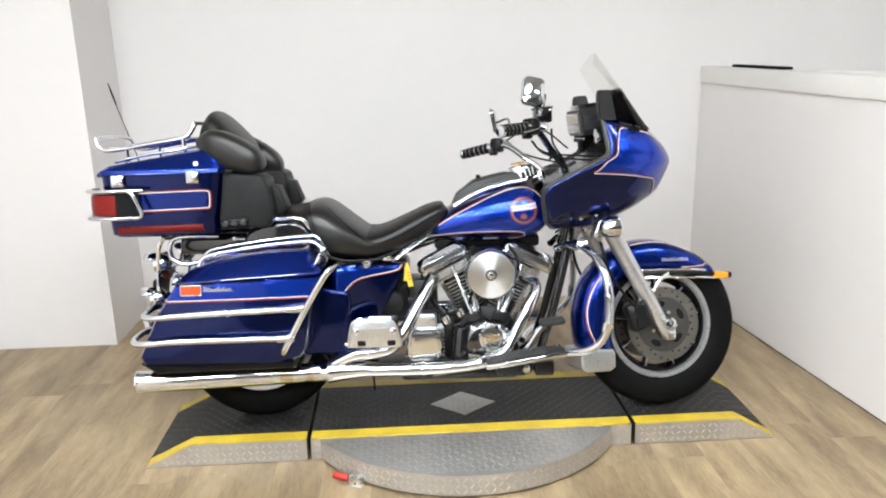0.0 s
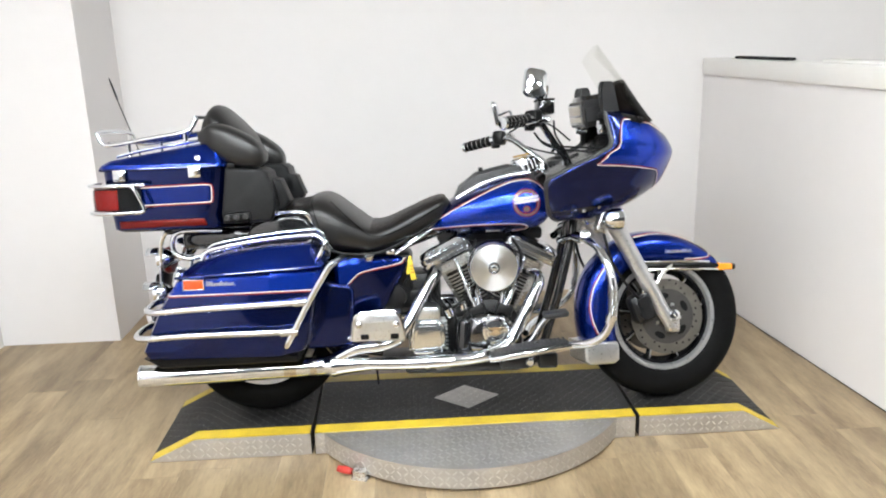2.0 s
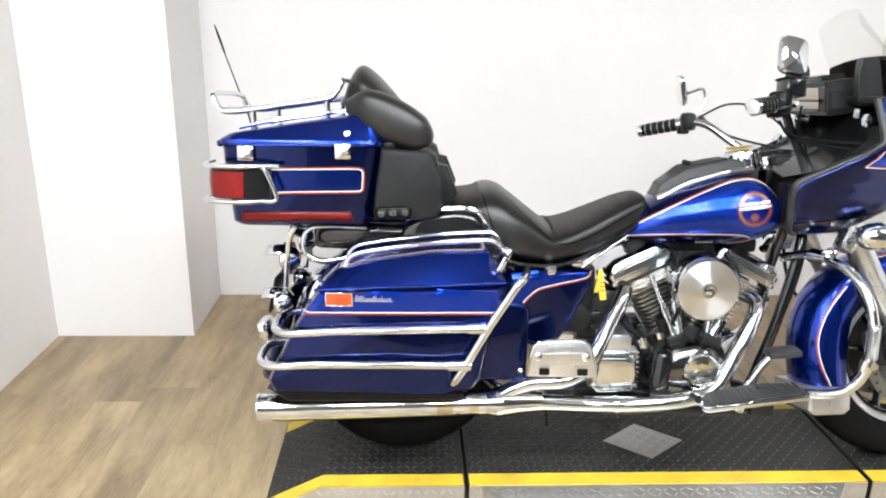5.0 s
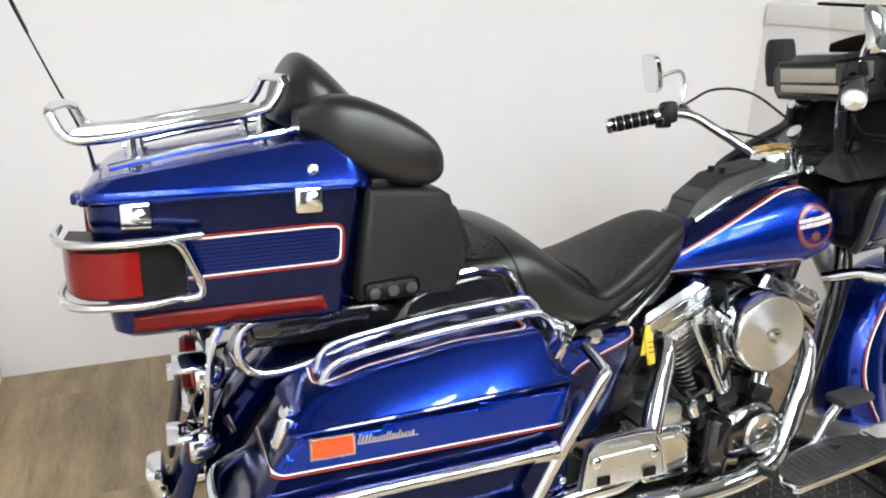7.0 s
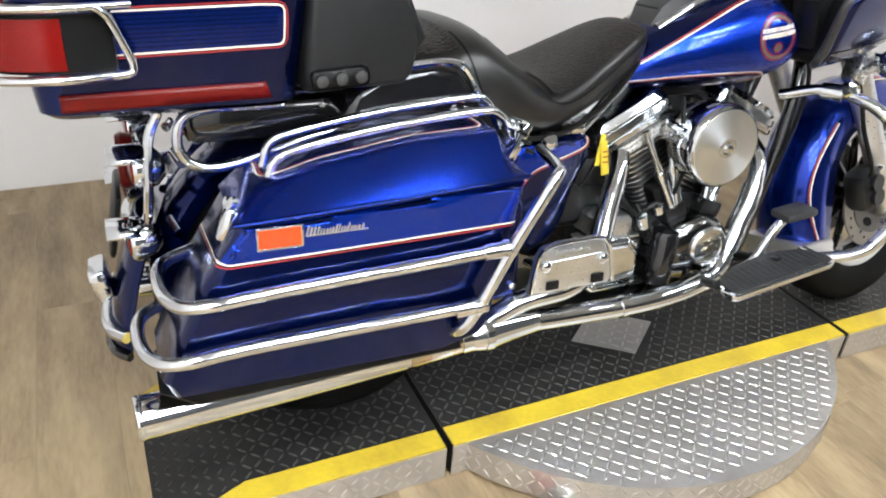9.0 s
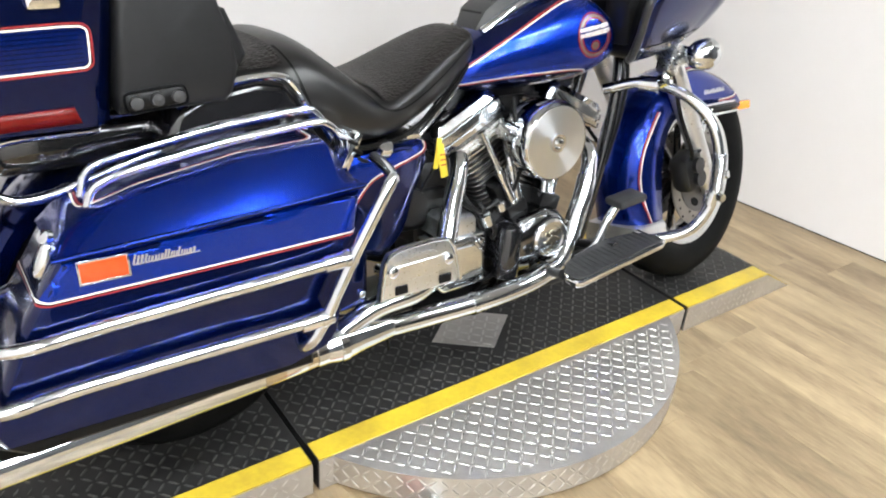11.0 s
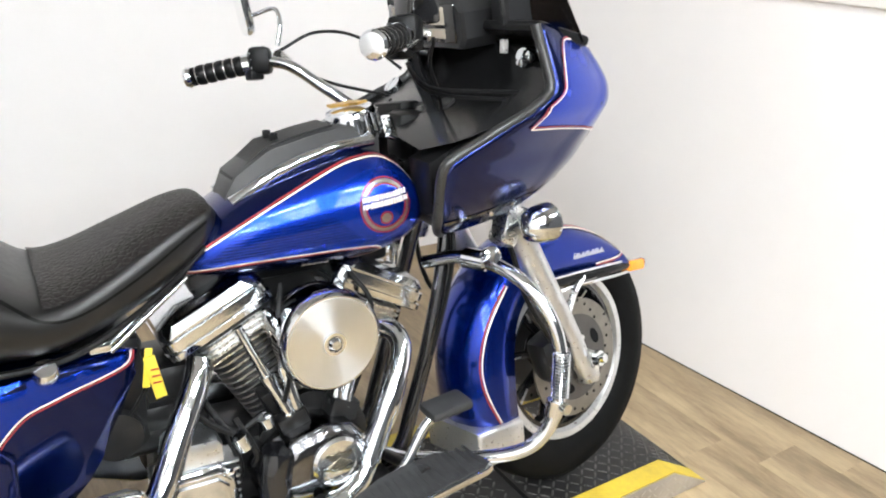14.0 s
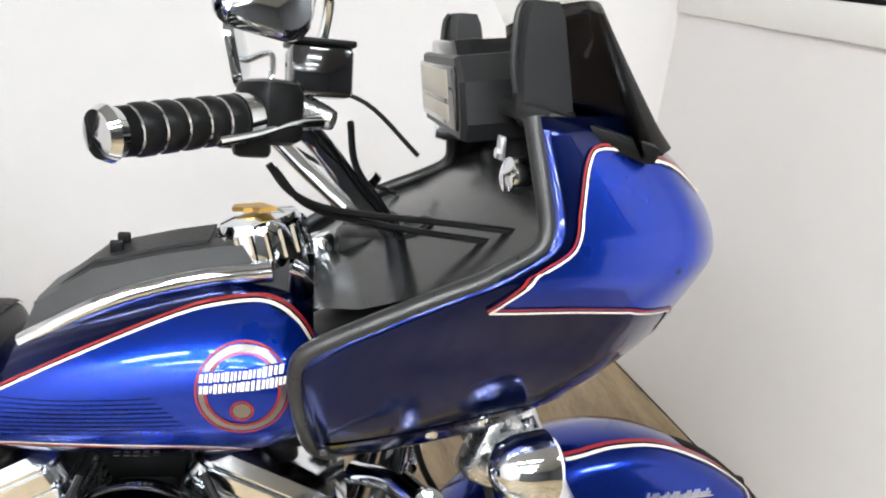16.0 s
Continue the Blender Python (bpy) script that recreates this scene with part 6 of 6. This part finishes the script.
# ---- front end, turned a little to its left ----
HB = Matrix.Translation((0.9, 0.1, 1.08)) @ Matrix.Rotation(radians(-3.5), 4, "X") @ Matrix.Translation((-0.9, -0.1, -1.08)) @ Matrix.Translation((-0.006, 0.107, -0.008)) @ Matrix.Translation(AX) @ Matrix.Rotation(radians(8.6), 4, DIR) @ Matrix.Translation(-AX) @ Matrix.Translation((-0.042, 0, -0.013))
for s in (-1, 1):
    leg = part("fork_leg", tube([(1.178, s * 0.112, 0.745), (1.20, s * 0.112, 0.70), (1.36, s * 0.112, 0.405), (1.425, s * 0.112, 0.285)], [0.033, 0.033, 0.029, 0.024], 20, 0), SILVER, bike, "pale polished fork slider", STEER)
    part("axle_boss", joined(lathe([(0, 0.03), (0.02, 0.028), (0.028, 0.016), (0.034, 0.015), (0.035, 0)], (1.425, s * 0.108, 0.318), (0, s, 0), 20), box((1.428, s * 0.112, 0.288), (0.05, 0.04, 0.05), 0.01)), ALU, leg)
    part("axle_nut", lathe([(0.0, 0.019), (0.014, 0.019), (0.016, 0.012), (0.026, 0.011), (0.028, 0.0)], (1.425, s * 0.138, 0.318), (0, s, 0), 12), CHROME, leg, "chrome axle nut", STEER)
    part("upper_cover", tube([(1.10, s * 0.112, 0.90), (1.178, s * 0.112, 0.745), (1.196, s * 0.112, 0.708)], [0.031, 0.033, 0.034], 18, 0), CHROME, leg, "chrome upper fork cover")
    cal = part("brake_caliper", joined(box((1.305, s * 0.105, 0.365), (0.09, 0.07, 0.115), 0.022, Matrix.Rotation(radians(-20), 3, "Y")), rod((1.30, s * 0.135, 0.385), (1.30, s * 0.152, 0.385), 0.024, None, 16), rod((1.31, s * 0.135, 0.345), (1.31, s * 0.152, 0.345), 0.024, None, 16)), CASTBLACK, bike, "black brake caliper", STEER)
    part("brake_hose", tube([(1.12, s * 0.10, 0.78), (1.14, s * 0.16, 0.66), (1.17, s * 0.17, 0.54), (1.24, s * 0.16, 0.44), (1.29, s * 0.13, 0.40)], 0.006, 8), PLASTIC, cal)
    part("bolt", lathe([(0, 0.008), (0.008, 0.007), (0.01, 0)], (1.29, s * 0.152, 0.43), (0, s, 0), 10), CHROME, cal)
part("axle", rod((1.425, -0.13, 0.318), (1.425, 0.13, 0.318), 0.012), ALU, bike, "", STEER)
part("lower_triple_clamp", joined(box((1.165, 0, 0.745), (0.09, 0.29, 0.05), 0.016, Matrix.Rotation(radians(26), 3, "Y"))), ALU, bike, "polished lower fork clamp", STEER)
part("lamp_bar", tube([(1.19, -0.20, 0.712), (1.215, -0.1, 0.722), (1.22, 0.0, 0.725), (1.215, 0.1, 0.722), (1.19, 0.20, 0.712)], 0.012, 12), CHROME, bike, "chrome lamp bar", STEER)
for s in (-1, 1):
    br = part("lamp_bracket", joined(box((1.145, s * 0.15, 0.70), (0.05, 0.05, 0.09), 0.012, Matrix.Rotation(radians(26), 3, "Y")), rod((1.13, s * 0.15, 0.680), (1.145, s * 0.225, 0.712), 0.014)), ALU, bike, "polished lamp bracket", STEER)
    lamp = part("passing_lamp", lathe([(-0.045, 0.0), (-0.043, 0.013), (-0.032, 0.030), (-0.01, 0.038), (0.018, 0.041), (0.024, 0.041), (0.026, 0.037)], (1.154, s * 0.238, 0.706), (1, 0, 0.05), 28), CHROME, bike, "round chrome passing lamp", STEER)
    part("lens", lathe([(0.022, 0.0375), (0.032, 0.032), (0.038, 0.016), (0.039, 0)], (1.154, s * 0.238, 0.706), (1, 0, 0.05), 24), HAZEL, lamp)

# mudguard trim
SKF = skin(front_fender)
arch = [(1.150, 0.24), (1.122, 0.30), (1.110, 0.37), (1.124, 0.44), (1.156, 0.50), (1.195, 0.548)]
tip_line = [(1.30, 0.634), (1.38, 0.645), (1.46, 0.638), (1.54, 0.609), (1.598, 0.574), (1.606, 0.561), (1.585, 0.549), (1.50, 0.546)]
for s in (-1, 1):
    for ln in (arch, tip_line):
        part("pinstripe", ribbon(SKF, ln, 0.0027, 0.003, s), CREAM, front_fender, "cream pinstripe")
        part("pinstripe", ribbon(SKF, ln, 0.003, 0.0028, s, 6, 0.0045), REDLINE, front_fender, "red pinstripe")
    part("script", script_bars(1.42, 1.535, 0.576, 0.0135, s * 0.0915, 11), SILVER, front_fender, "silver script as plain bars")
    tr = part("side_trim", tube([(1.262, s * 0.094, 0.537), (1.40, s * 0.097, 0.538), (1.56, s * 0.094, 0.534), (1.655, s * 0.070, 0.526)], 0.005, 8), CHROME, front_fender, "chrome trim rail")
    part("black_strip", tube([(1.28, s * 0.095, 0.524), (1.42, s * 0.098, 0.524), (1.56, s * 0.095, 0.520), (1.65, s * 0.072, 0.513)], 0.0095, 8), PLASTIC, tr)
    part("lower_rail", tube([(1.30, s * 0.095, 0.506), (1.42, s * 0.098, 0.508), (1.58, s * 0.095, 0.503), (1.66, s * 0.072, 0.498)], 0.005, 8), CHROME, tr)
    part("stay", tube([(1.37, s * 0.11, 0.455), (1.40, s * 0.105, 0.495), (1.44, s * 0.10, 0.525)], 0.008, 8), ALU, tr)
    mk = part("side_marker", box((1.672, s * 0.074, 0.508), (0.07, 0.02, 0.028), 0.006, Matrix.Rotation(radians(s * 8), 3, "Z")), AMBER, front_fender, "amber side marker")
    part("marker_cap", box((1.715, s * 0.066, 0.507), (0.026, 0.022, 0.026), 0.008), PLASTIC, mk)
tipg = prism([(1.072, 0.238), (1.076, 0.166), (1.098, 0.150), (1.195, 0.150), (1.216, 0.166), (1.216, 0.224), (1.206, 0.238)], -0.098, 0.095, 0.012, 3)
part("fender_tip", tipg, SILVER, front_fender, "bright metal rear tip of the mudguard")

# handlebar with grips and controls
part("handlebar", tube([(0.80, -0.345, 1.075), (0.875, -0.29, 1.088), (0.925, -0.235, 1.078), (0.985, -0.18, 1.02), (1.055, -0.125, 0.955), (1.085, -0.06, 0.93), (1.085, 0.06, 0.93), (1.055, 0.125, 0.955), (0.985, 0.18, 1.02), (0.925, 0.235, 1.078), (0.875, 0.29, 1.088), (0.80, 0.345, 1.075)], 0.0135, 14), CHROME, bike, "wide chrome handlebar", HB)
part("riser", box((1.05, 0, 0.955), (0.06, 0.12, 0.05), 0.012), PLASTIC, bike, "", HB)
for s in (-1, 1):
    d = (Vector((0.77, s * 0.367, 1.068)) - Vector((0.875, s * 0.29, 1.088))).normalized()
    a = Vector((0.862, s * 0.300, 1.086))
    gr = part("grip", joined(rod(a, a + d * 0.137, 0.0208, None, 20)), RUBBER, bike, "black grip with chrome rings", HB)
    for k in range(5):
        part("ring", tube([a + d * (0.014 + 0.022 * k), a + d * (0.018 + 0.022 * k), a + d * (0.029 + 0.022 * k), a + d * (0.033 + 0.022 * k)], [0.0205, 0.0228, 0.0228, 0.0205], 20, 0), PLASTIC, gr)
        part("groove_ring", rod(a + d * (0.0335 + 0.022 * k), a + d * (0.0355 + 0.022 * k), 0.0212, None, 20), ALU, gr)
    part("bar_end", lathe([(0, 0.021), (0.008, 0.024), (0.016, 0.02), (0.02, 0)], a + d * 0.135, d, 20), CHROME, gr)
    part("throttle_sleeve", rod(a - d * 0.002, a + d * 0.014, 0.0235, None, 20), CHROME, gr)
    sw = part("switch_housing", joined(box(a - d * 0.026 + Vector((0, 0, 0.002)), (0.05, 0.055, 0.062), 0.012, Matrix.Rotation(radians(-s * 36), 3, "Z")), box(a - d * 0.02 + Vector((-0.012, 0, -0.028)), (0.035, 0.035, 0.025), 0.006)), PLASTIC, bike, "black switch housing", HB)
    part("button", joined(*[box(a - d * 0.024 + Vector((-0.026, s * -0.006, 0.016 - 0.016 * k)), (0.008, 0.016, 0.01), 0.002) for k in range(3)]), GLOSSBLACK, sw)
    lv = part("lever", tube([a - d * 0.05 + Vector((0.036, 0, -0.006)), a + d * 0.0 + Vector((0.040, s * 0.0, -0.004)), a + d * 0.04 + Vector((0.036, 0, -0.010)), a + d * 0.075 + Vector((0.032, 0, -0.012))], [0.006, 0.005, 0.0045, 0.0055], 10), CHROME, bike, "chrome hand lever", HB)
    part("perch", tube([a - d * 0.065 + Vector((0.0, 0, 0)), a - d * 0.06 + Vector((0.025, 0, -0.003)), a - d * 0.05 + Vector((0.045, 0, -0.005))], [0.02, 0.014, 0.010], 12), ALU, lv)
    # mirror
    st = a - d * 0.05 + Vector((0.02, 0, 0.03))
    mc = Vector((0.874, s * 0.345, 1.208))
    mi = part("mirror", moved(loft([rounded(-0.043, 0.043, 0.055, z, r, 5) for z, r in ((0.0, 0.022), (0.006, 0.024))] + [rounded(-0.039, 0.039, 0.050, 0.016, 0.022, 5), rounded(-0.018, 0.018, 0.03, 0.024, 0.014, 5)]), Matrix.Translation(mc) @ Matrix.Rotation(radians(-84 if s < 0 else -14), 4, "Z") @ Matrix.Rotation(radians(80), 4, "Y") @ Matrix.Rotation(radians(90 + s * 10), 4, "Z")), CHROME, bike, "chrome rear-view mirror", HB)
    part("glass", moved(loft([rounded(-0.039, 0.039, 0.051, z, 0.02, 5) for z in (-0.0015, 0.0)]), Matrix.Translation(mc) @ Matrix.Rotation(radians(-84 if s < 0 else -14), 4, "Z") @ Matrix.Rotation(radians(80), 4, "Y") @ Matrix.Rotation(radians(90 + s * 10), 4, "Z")), MIRROR, mi, "mirror glass")
    part("stem", tube([st, st + Vector((0.012, s * 0.0, 0.045)), st + Vector((0.012, s * 0.02, 0.085)), mc + Vector((0.022, -s * 0.012, -0.01))], 0.0055, 10), CHROME, mi)
mb = part("reservoir", joined(box((0.933, -0.255, 1.136), (0.062, 0.058, 0.050), 0.006)), GLOSSBLACK, bike, "square black brake-fluid reservoir", HB)
part("lid", box((0.933, -0.255, 1.1635), (0.066, 0.062, 0.006), 0.002), PLASTIC, mb)

# fairing paint, inner panel, instruments, windscreen
SKN = skin(fairing)
panel = [(1.204, 1.000), (1.213, 1.070), (1.228, 1.080), (1.25, 1.078), (1.32, 1.062), (1.375, 1.03), (1.415, 0.995), (1.437, 0.962), (1.424, 0.93), (1.403, 0.88), (1.385, 0.842), (1.372, 0.822), (1.368, 0.85), (1.365, 0.88), (1.357, 0.896), (1.338, 0.905), (1.22, 0.922), (1.118, 0.929), (1.16, 0.961)]
for s in (-1, 1):
    part("side_panel", patch(SKN, panel, 0.0072, s, 0.009), BLUE, fairing, "bright blue flank panel")
    for ln in ([(1.118, 0.929), (1.16, 0.962), (1.200, 0.990), (1.207, 1.03), (1.213, 1.068), (1.228, 1.081), (1.28, 1.073), (1.335, 1.056), (1.38, 1.028)], [(1.118, 0.930), (1.22, 0.923), (1.338, 0.906), (1.357, 0.897), (1.365, 0.88), (1.368, 0.85), (1.372, 0.822)], [(1.436, 0.962), (1.423, 0.93), (1.402, 0.88), (1.384, 0.842), (1.372, 0.822)]):
        part("pinstripe", ribbon(SKN, ln, 0.0026, 0.0092, s, 12), CREAM, fairing, "cream pinstripe")
        part("pinstripe", ribbon(SKN, ln, 0.0024, 0.0088, s, 12, 0.0038), REDLINE, fairing, "red pinstripe")
    for x, z in ((1.085, 0.762), (1.145, 0.772)):
        p = onto(SKN, x, z, s, 0.006)
        part("rivet", lathe([(0, 0.008), (0.004, 0.007), (0.007, 0.0)], p, (0, s, -0.3), 10), CHROME, fairing)
    # Black ribbon draws the shade of the fold above the belly.
    part("crease", ribbon(SKN, [(0.962, 0.760), (1.03, 0.765), (1.097, 0.772), (1.217, 0.789), (1.295, 0.808)], 0.005, 0.008, s, 10), GLOSSBLACK, fairing, "dark line painted for the shade in the crease above the belly")
edge = [fairing_ring(*r) for r in between(fair_rows, 3)]
rim_pts = [Vector(r[0]) for r in edge]
for s in (-1, 1):
    part("edge_trim", tube([(p.x - 0.003, s * (abs(p.y) - 0.004), p.z) for p in rim_pts[::2]], 0.0105, 10), RIMBLACK, fairing, "black rolled fairing edge")
# inner panel: from the rear edge inward and forward
inner_rows = []
for p in rim_pts:
    w = abs(p.y) - 0.004
    row = []
    for f in np.linspace(-1, 1, 13):
        depth = 0.10 * (1 - abs(f) ** 4) * min(1.0, max(0.0, (p.z - 0.70) / 0.2))
        row.append((p.x + depth * 0.75 + 0.004, w * f, p.z + 0.0))
    inner_rows.append(row)
inner = solid(part("inner_panel", loft(inner_rows, closed=False), PLASTIC, bike, "black inner fairing panel"), 0.006, 0.0)
part("dash_shelf", loft([[(x, -w, z), (x, -w * 0.5, z + 0.012), (x, 0, z + 0.018), (x, w * 0.5, z + 0.012), (x, w, z)] for x, w, z in ((0.955, 0.16, 0.885), (1.0, 0.22, 0.905), (1.06, 0.25, 0.930), (1.12, 0.265, 0.955), (1.18, 0.265, 0.99), (1.215, 0.26, 1.06))], closed=False), DASH, bike, "sloping black dashboard")
podm = Matrix.Translation((1.178, 0.122, 1.118)) @ Matrix.Rotation(radians(-8), 4, "Y")
pod_outline = [(-0.165, -0.030), (-0.150, -0.052), (0.150, -0.052), (0.165, -0.030), (0.165, 0.020), (0.140, 0.052), (-0.135, 0.052), (-0.165, 0.022)]
pod = part("instrument_pod", moved(loft([[(x, y * k, z * k) for y, z in pod_outline] for x, k in ((-0.056, 0.94), (-0.050, 1.0), (0.03, 1.0), (0.07, 0.9))]), podm), PODBLACK, bike, "black instrument pod", None, 25)
ga = part("gauge", moved(box((-0.0575, 0.005, 0.0), (0.006, 0.285, 0.080), 0.003), podm), GLOSSBLACK, pod, "gloss black gauge surround")
for z, h in ((0.016, 0.036), (-0.020, 0.020)):
    part("face", moved(box((-0.0615, 0.012, z), (0.003, 0.225, h), 0.001), podm), CREAMDIAL, ga, "pale gauge face")
part("hood", moved(loft([[(x, y * k, 0.050 + z * k) for y, z in ((-0.10, 0.0), (-0.08, 0.020), (0.08, 0.020), (0.10, 0.0))] for x, k in ((-0.050, 0.9), (-0.045, 1.0), (0.03, 0.95))]), podm), GLOSSBLACK, pod, "raised hood over the gauges")
for s in (-1, 1):
    yo = -0.130 if s < 0 else 0.374
    yi = yo - s * 0.066
    ym = yo - s * 0.012
    g = loft([[(x0, ym, z), (x0 + 0.006, yo, z), (x1, yo - s * 0.004, z), (x1, yi, z), (x0 + 0.010, yi, z)] for x0, x1, z in ((1.148, 1.212, 1.104), (1.142, 1.208, 1.112), (1.136, 1.196, 1.17), (1.136, 1.184, 1.225), (1.142, 1.176, 1.240))])
    wg = part("speaker_wing", g if s < 0 else (g[0], [f[::-1] for f in g[1]]), PODBLACK, bike, "tall black speaker pod", None, 25)
    part("edge_strip", tube([(1.140, ym, 1.140), (1.133, ym, 1.175), (1.133, ym, 1.222), (1.140, ym - s * 0.004, 1.238)], 0.0045, 8), RIMBLACK, wg, "thin dark grey corner strip")
    part("knob", lathe([(0, 0.016), (0.02, 0.014), (0.03, 0.02), (0.045, 0.018), (0.05, 0)], (1.184, s * 0.215, 1.048), (-1, s * 0.2, 0.1), 16), CHROME, bike, "chrome knob on the dashboard")
    part("tab", joined(box((1.150, s * 0.150, 1.070), (0.006, 0.022, 0.026), 0.002), rod((1.144, s * 0.150, 1.064), (1.15, s * 0.150, 1.064), 0.006)), SILVER, inner, "small bright tab")
part("visor_base", box((1.235, 0, 1.094), (0.13, 0.46, 0.022), 0.008, Matrix.Rotation(radians(14), 3, "Y")), PLASTIC, bike)


def screen_row(f, n=17, wide=0.232):
    """A row of the windscreen at f of its height: bent round sideways, raked back."""
    x, z = 1.378 + (1.172 - 1.378) * f ** 0.9, 1.078 + (1.372 - 1.078) * f
    w = wide * (1.0 - 0.48 * f ** 1.8)
    return [(x - (0.03 + 0.07 * max(0.0, 1 - f / 0.55)) * abs(u) ** 2.6, w * u, z - (0.05 * f * abs(u) ** 3)) for u in np.linspace(-1, 1, n)]


shield = solid(part("windscreen", loft([screen_row(f) for f in np.linspace(0.54, 1.0, 8)], closed=False), CLEAR, bike, "clear upper windscreen"), 0.004, 0.0)
solid(part("smoked_base", loft([screen_row(f) for f in np.linspace(0.0, 0.54, 10)], closed=False), SMOKE, shield, "smoked lower windscreen"), 0.004, 0.0)
for n, pts in enumerate(([(0.875, -0.205, 1.06), (0.90, -0.20, 1.03), (0.95, -0.18, 1.01), (1.06, -0.17, 1.0), (1.19, -0.20, 0.995)], [(0.88, -0.20, 1.055), (0.91, -0.19, 1.02), (0.96, -0.17, 1.0), (1.07, -0.17, 0.985), (1.19, -0.20, 0.98)], [(0.955, -0.16, 1.10), (0.965, -0.13, 1.05), (1.0, -0.10, 1.0), (1.035, -0.06, 0.945)],
                         [(0.84, 0.34, 1.06), (0.92, 0.32, 1.10), (1.0, 0.26, 1.09), (1.08, 0.2, 1.02)], [(0.83, 0.34, 1.04), (0.93, 0.28, 0.99), (1.05, 0.2, 0.96)])):
    part("cable", tube(pts, 0.0038, 8), PLASTIC, bike, "black control cable")
part("grommet", lathe([(0, 0.026), (0.006, 0.030), (0.010, 0.026), (0.008, 0.02)], (1.075, -0.045, 0.945), (-0.5, 0, 0.85), 24), VINYLGREY, bike, "grey rubber grommet round the bar")
part("clock_dial", lathe([(0, 0.02), (0.012, 0.02), (0.014, 0)], (1.0, 0.08, 0.99), (-0.7, 0, 0.7), 18), CHROME, bike)
for y in (-0.08, 0.07):
    part("choke_knob", lathe([(0, 0.008), (0.018, 0.01), (0.02, 0)], (0.945, y, 0.90), (-1, 0, 0.5), 10), CHROME, bike)
for s in (-1, 1):
    part("side_filler", prism([(0.965, 0.76), (0.955, 0.865), (1.06, 0.915), (1.10, 0.80), (1.06, 0.735)], s * 0.10, s * 0.19, 0.02, 2), PLASTIC, bike, "black inner fairing bracket")

# the fairing with all that it carries sits a little back and up
FAIRING_GROUP = {"fairing", "inner_panel", "dash_shelf", "instrument_pod", "knob", "visor_base", "windscreen", "grommet", "choke_knob", "side_filler"}
for ob in bike.children:
    if ob.name.split(".")[0] in FAIRING_GROUP:
        ob.location = ob.location + Vector((-0.030, 0, 0.012))


# ---- the floor's planks, one mesh shared by all ----
ground = structure("floor", box((0.9, -2.1, -0.03), (5.8, 9.0, 0.05)), DARK, "wood-look vinyl plank floor, pale brown", "floor")
PW, PL = 0.178, 1.22
plank = bpy.data.meshes.new("plank")
pg = box((PW / 2, PL / 2, -0.003), (PW - 0.0005, PL - 0.0005, 0.006))
plank.from_pydata(pg[0], [], pg[1])
plank.materials.append(WOOD)
rng = random.Random(4)
for i in range(31):
    x = -1.9 + i * PW
    y = -6.45 - rng.random() * PL
    while y < 2.2:
        y0, y1 = max(y, YF), min(y + PL, 2.3)
        ob = new("plank", plank)
        ob.parent = ground
        ob.location = (x, y0, 0)
        ob.scale = (1, (y1 - y0) / PL, 1)
        y += PL
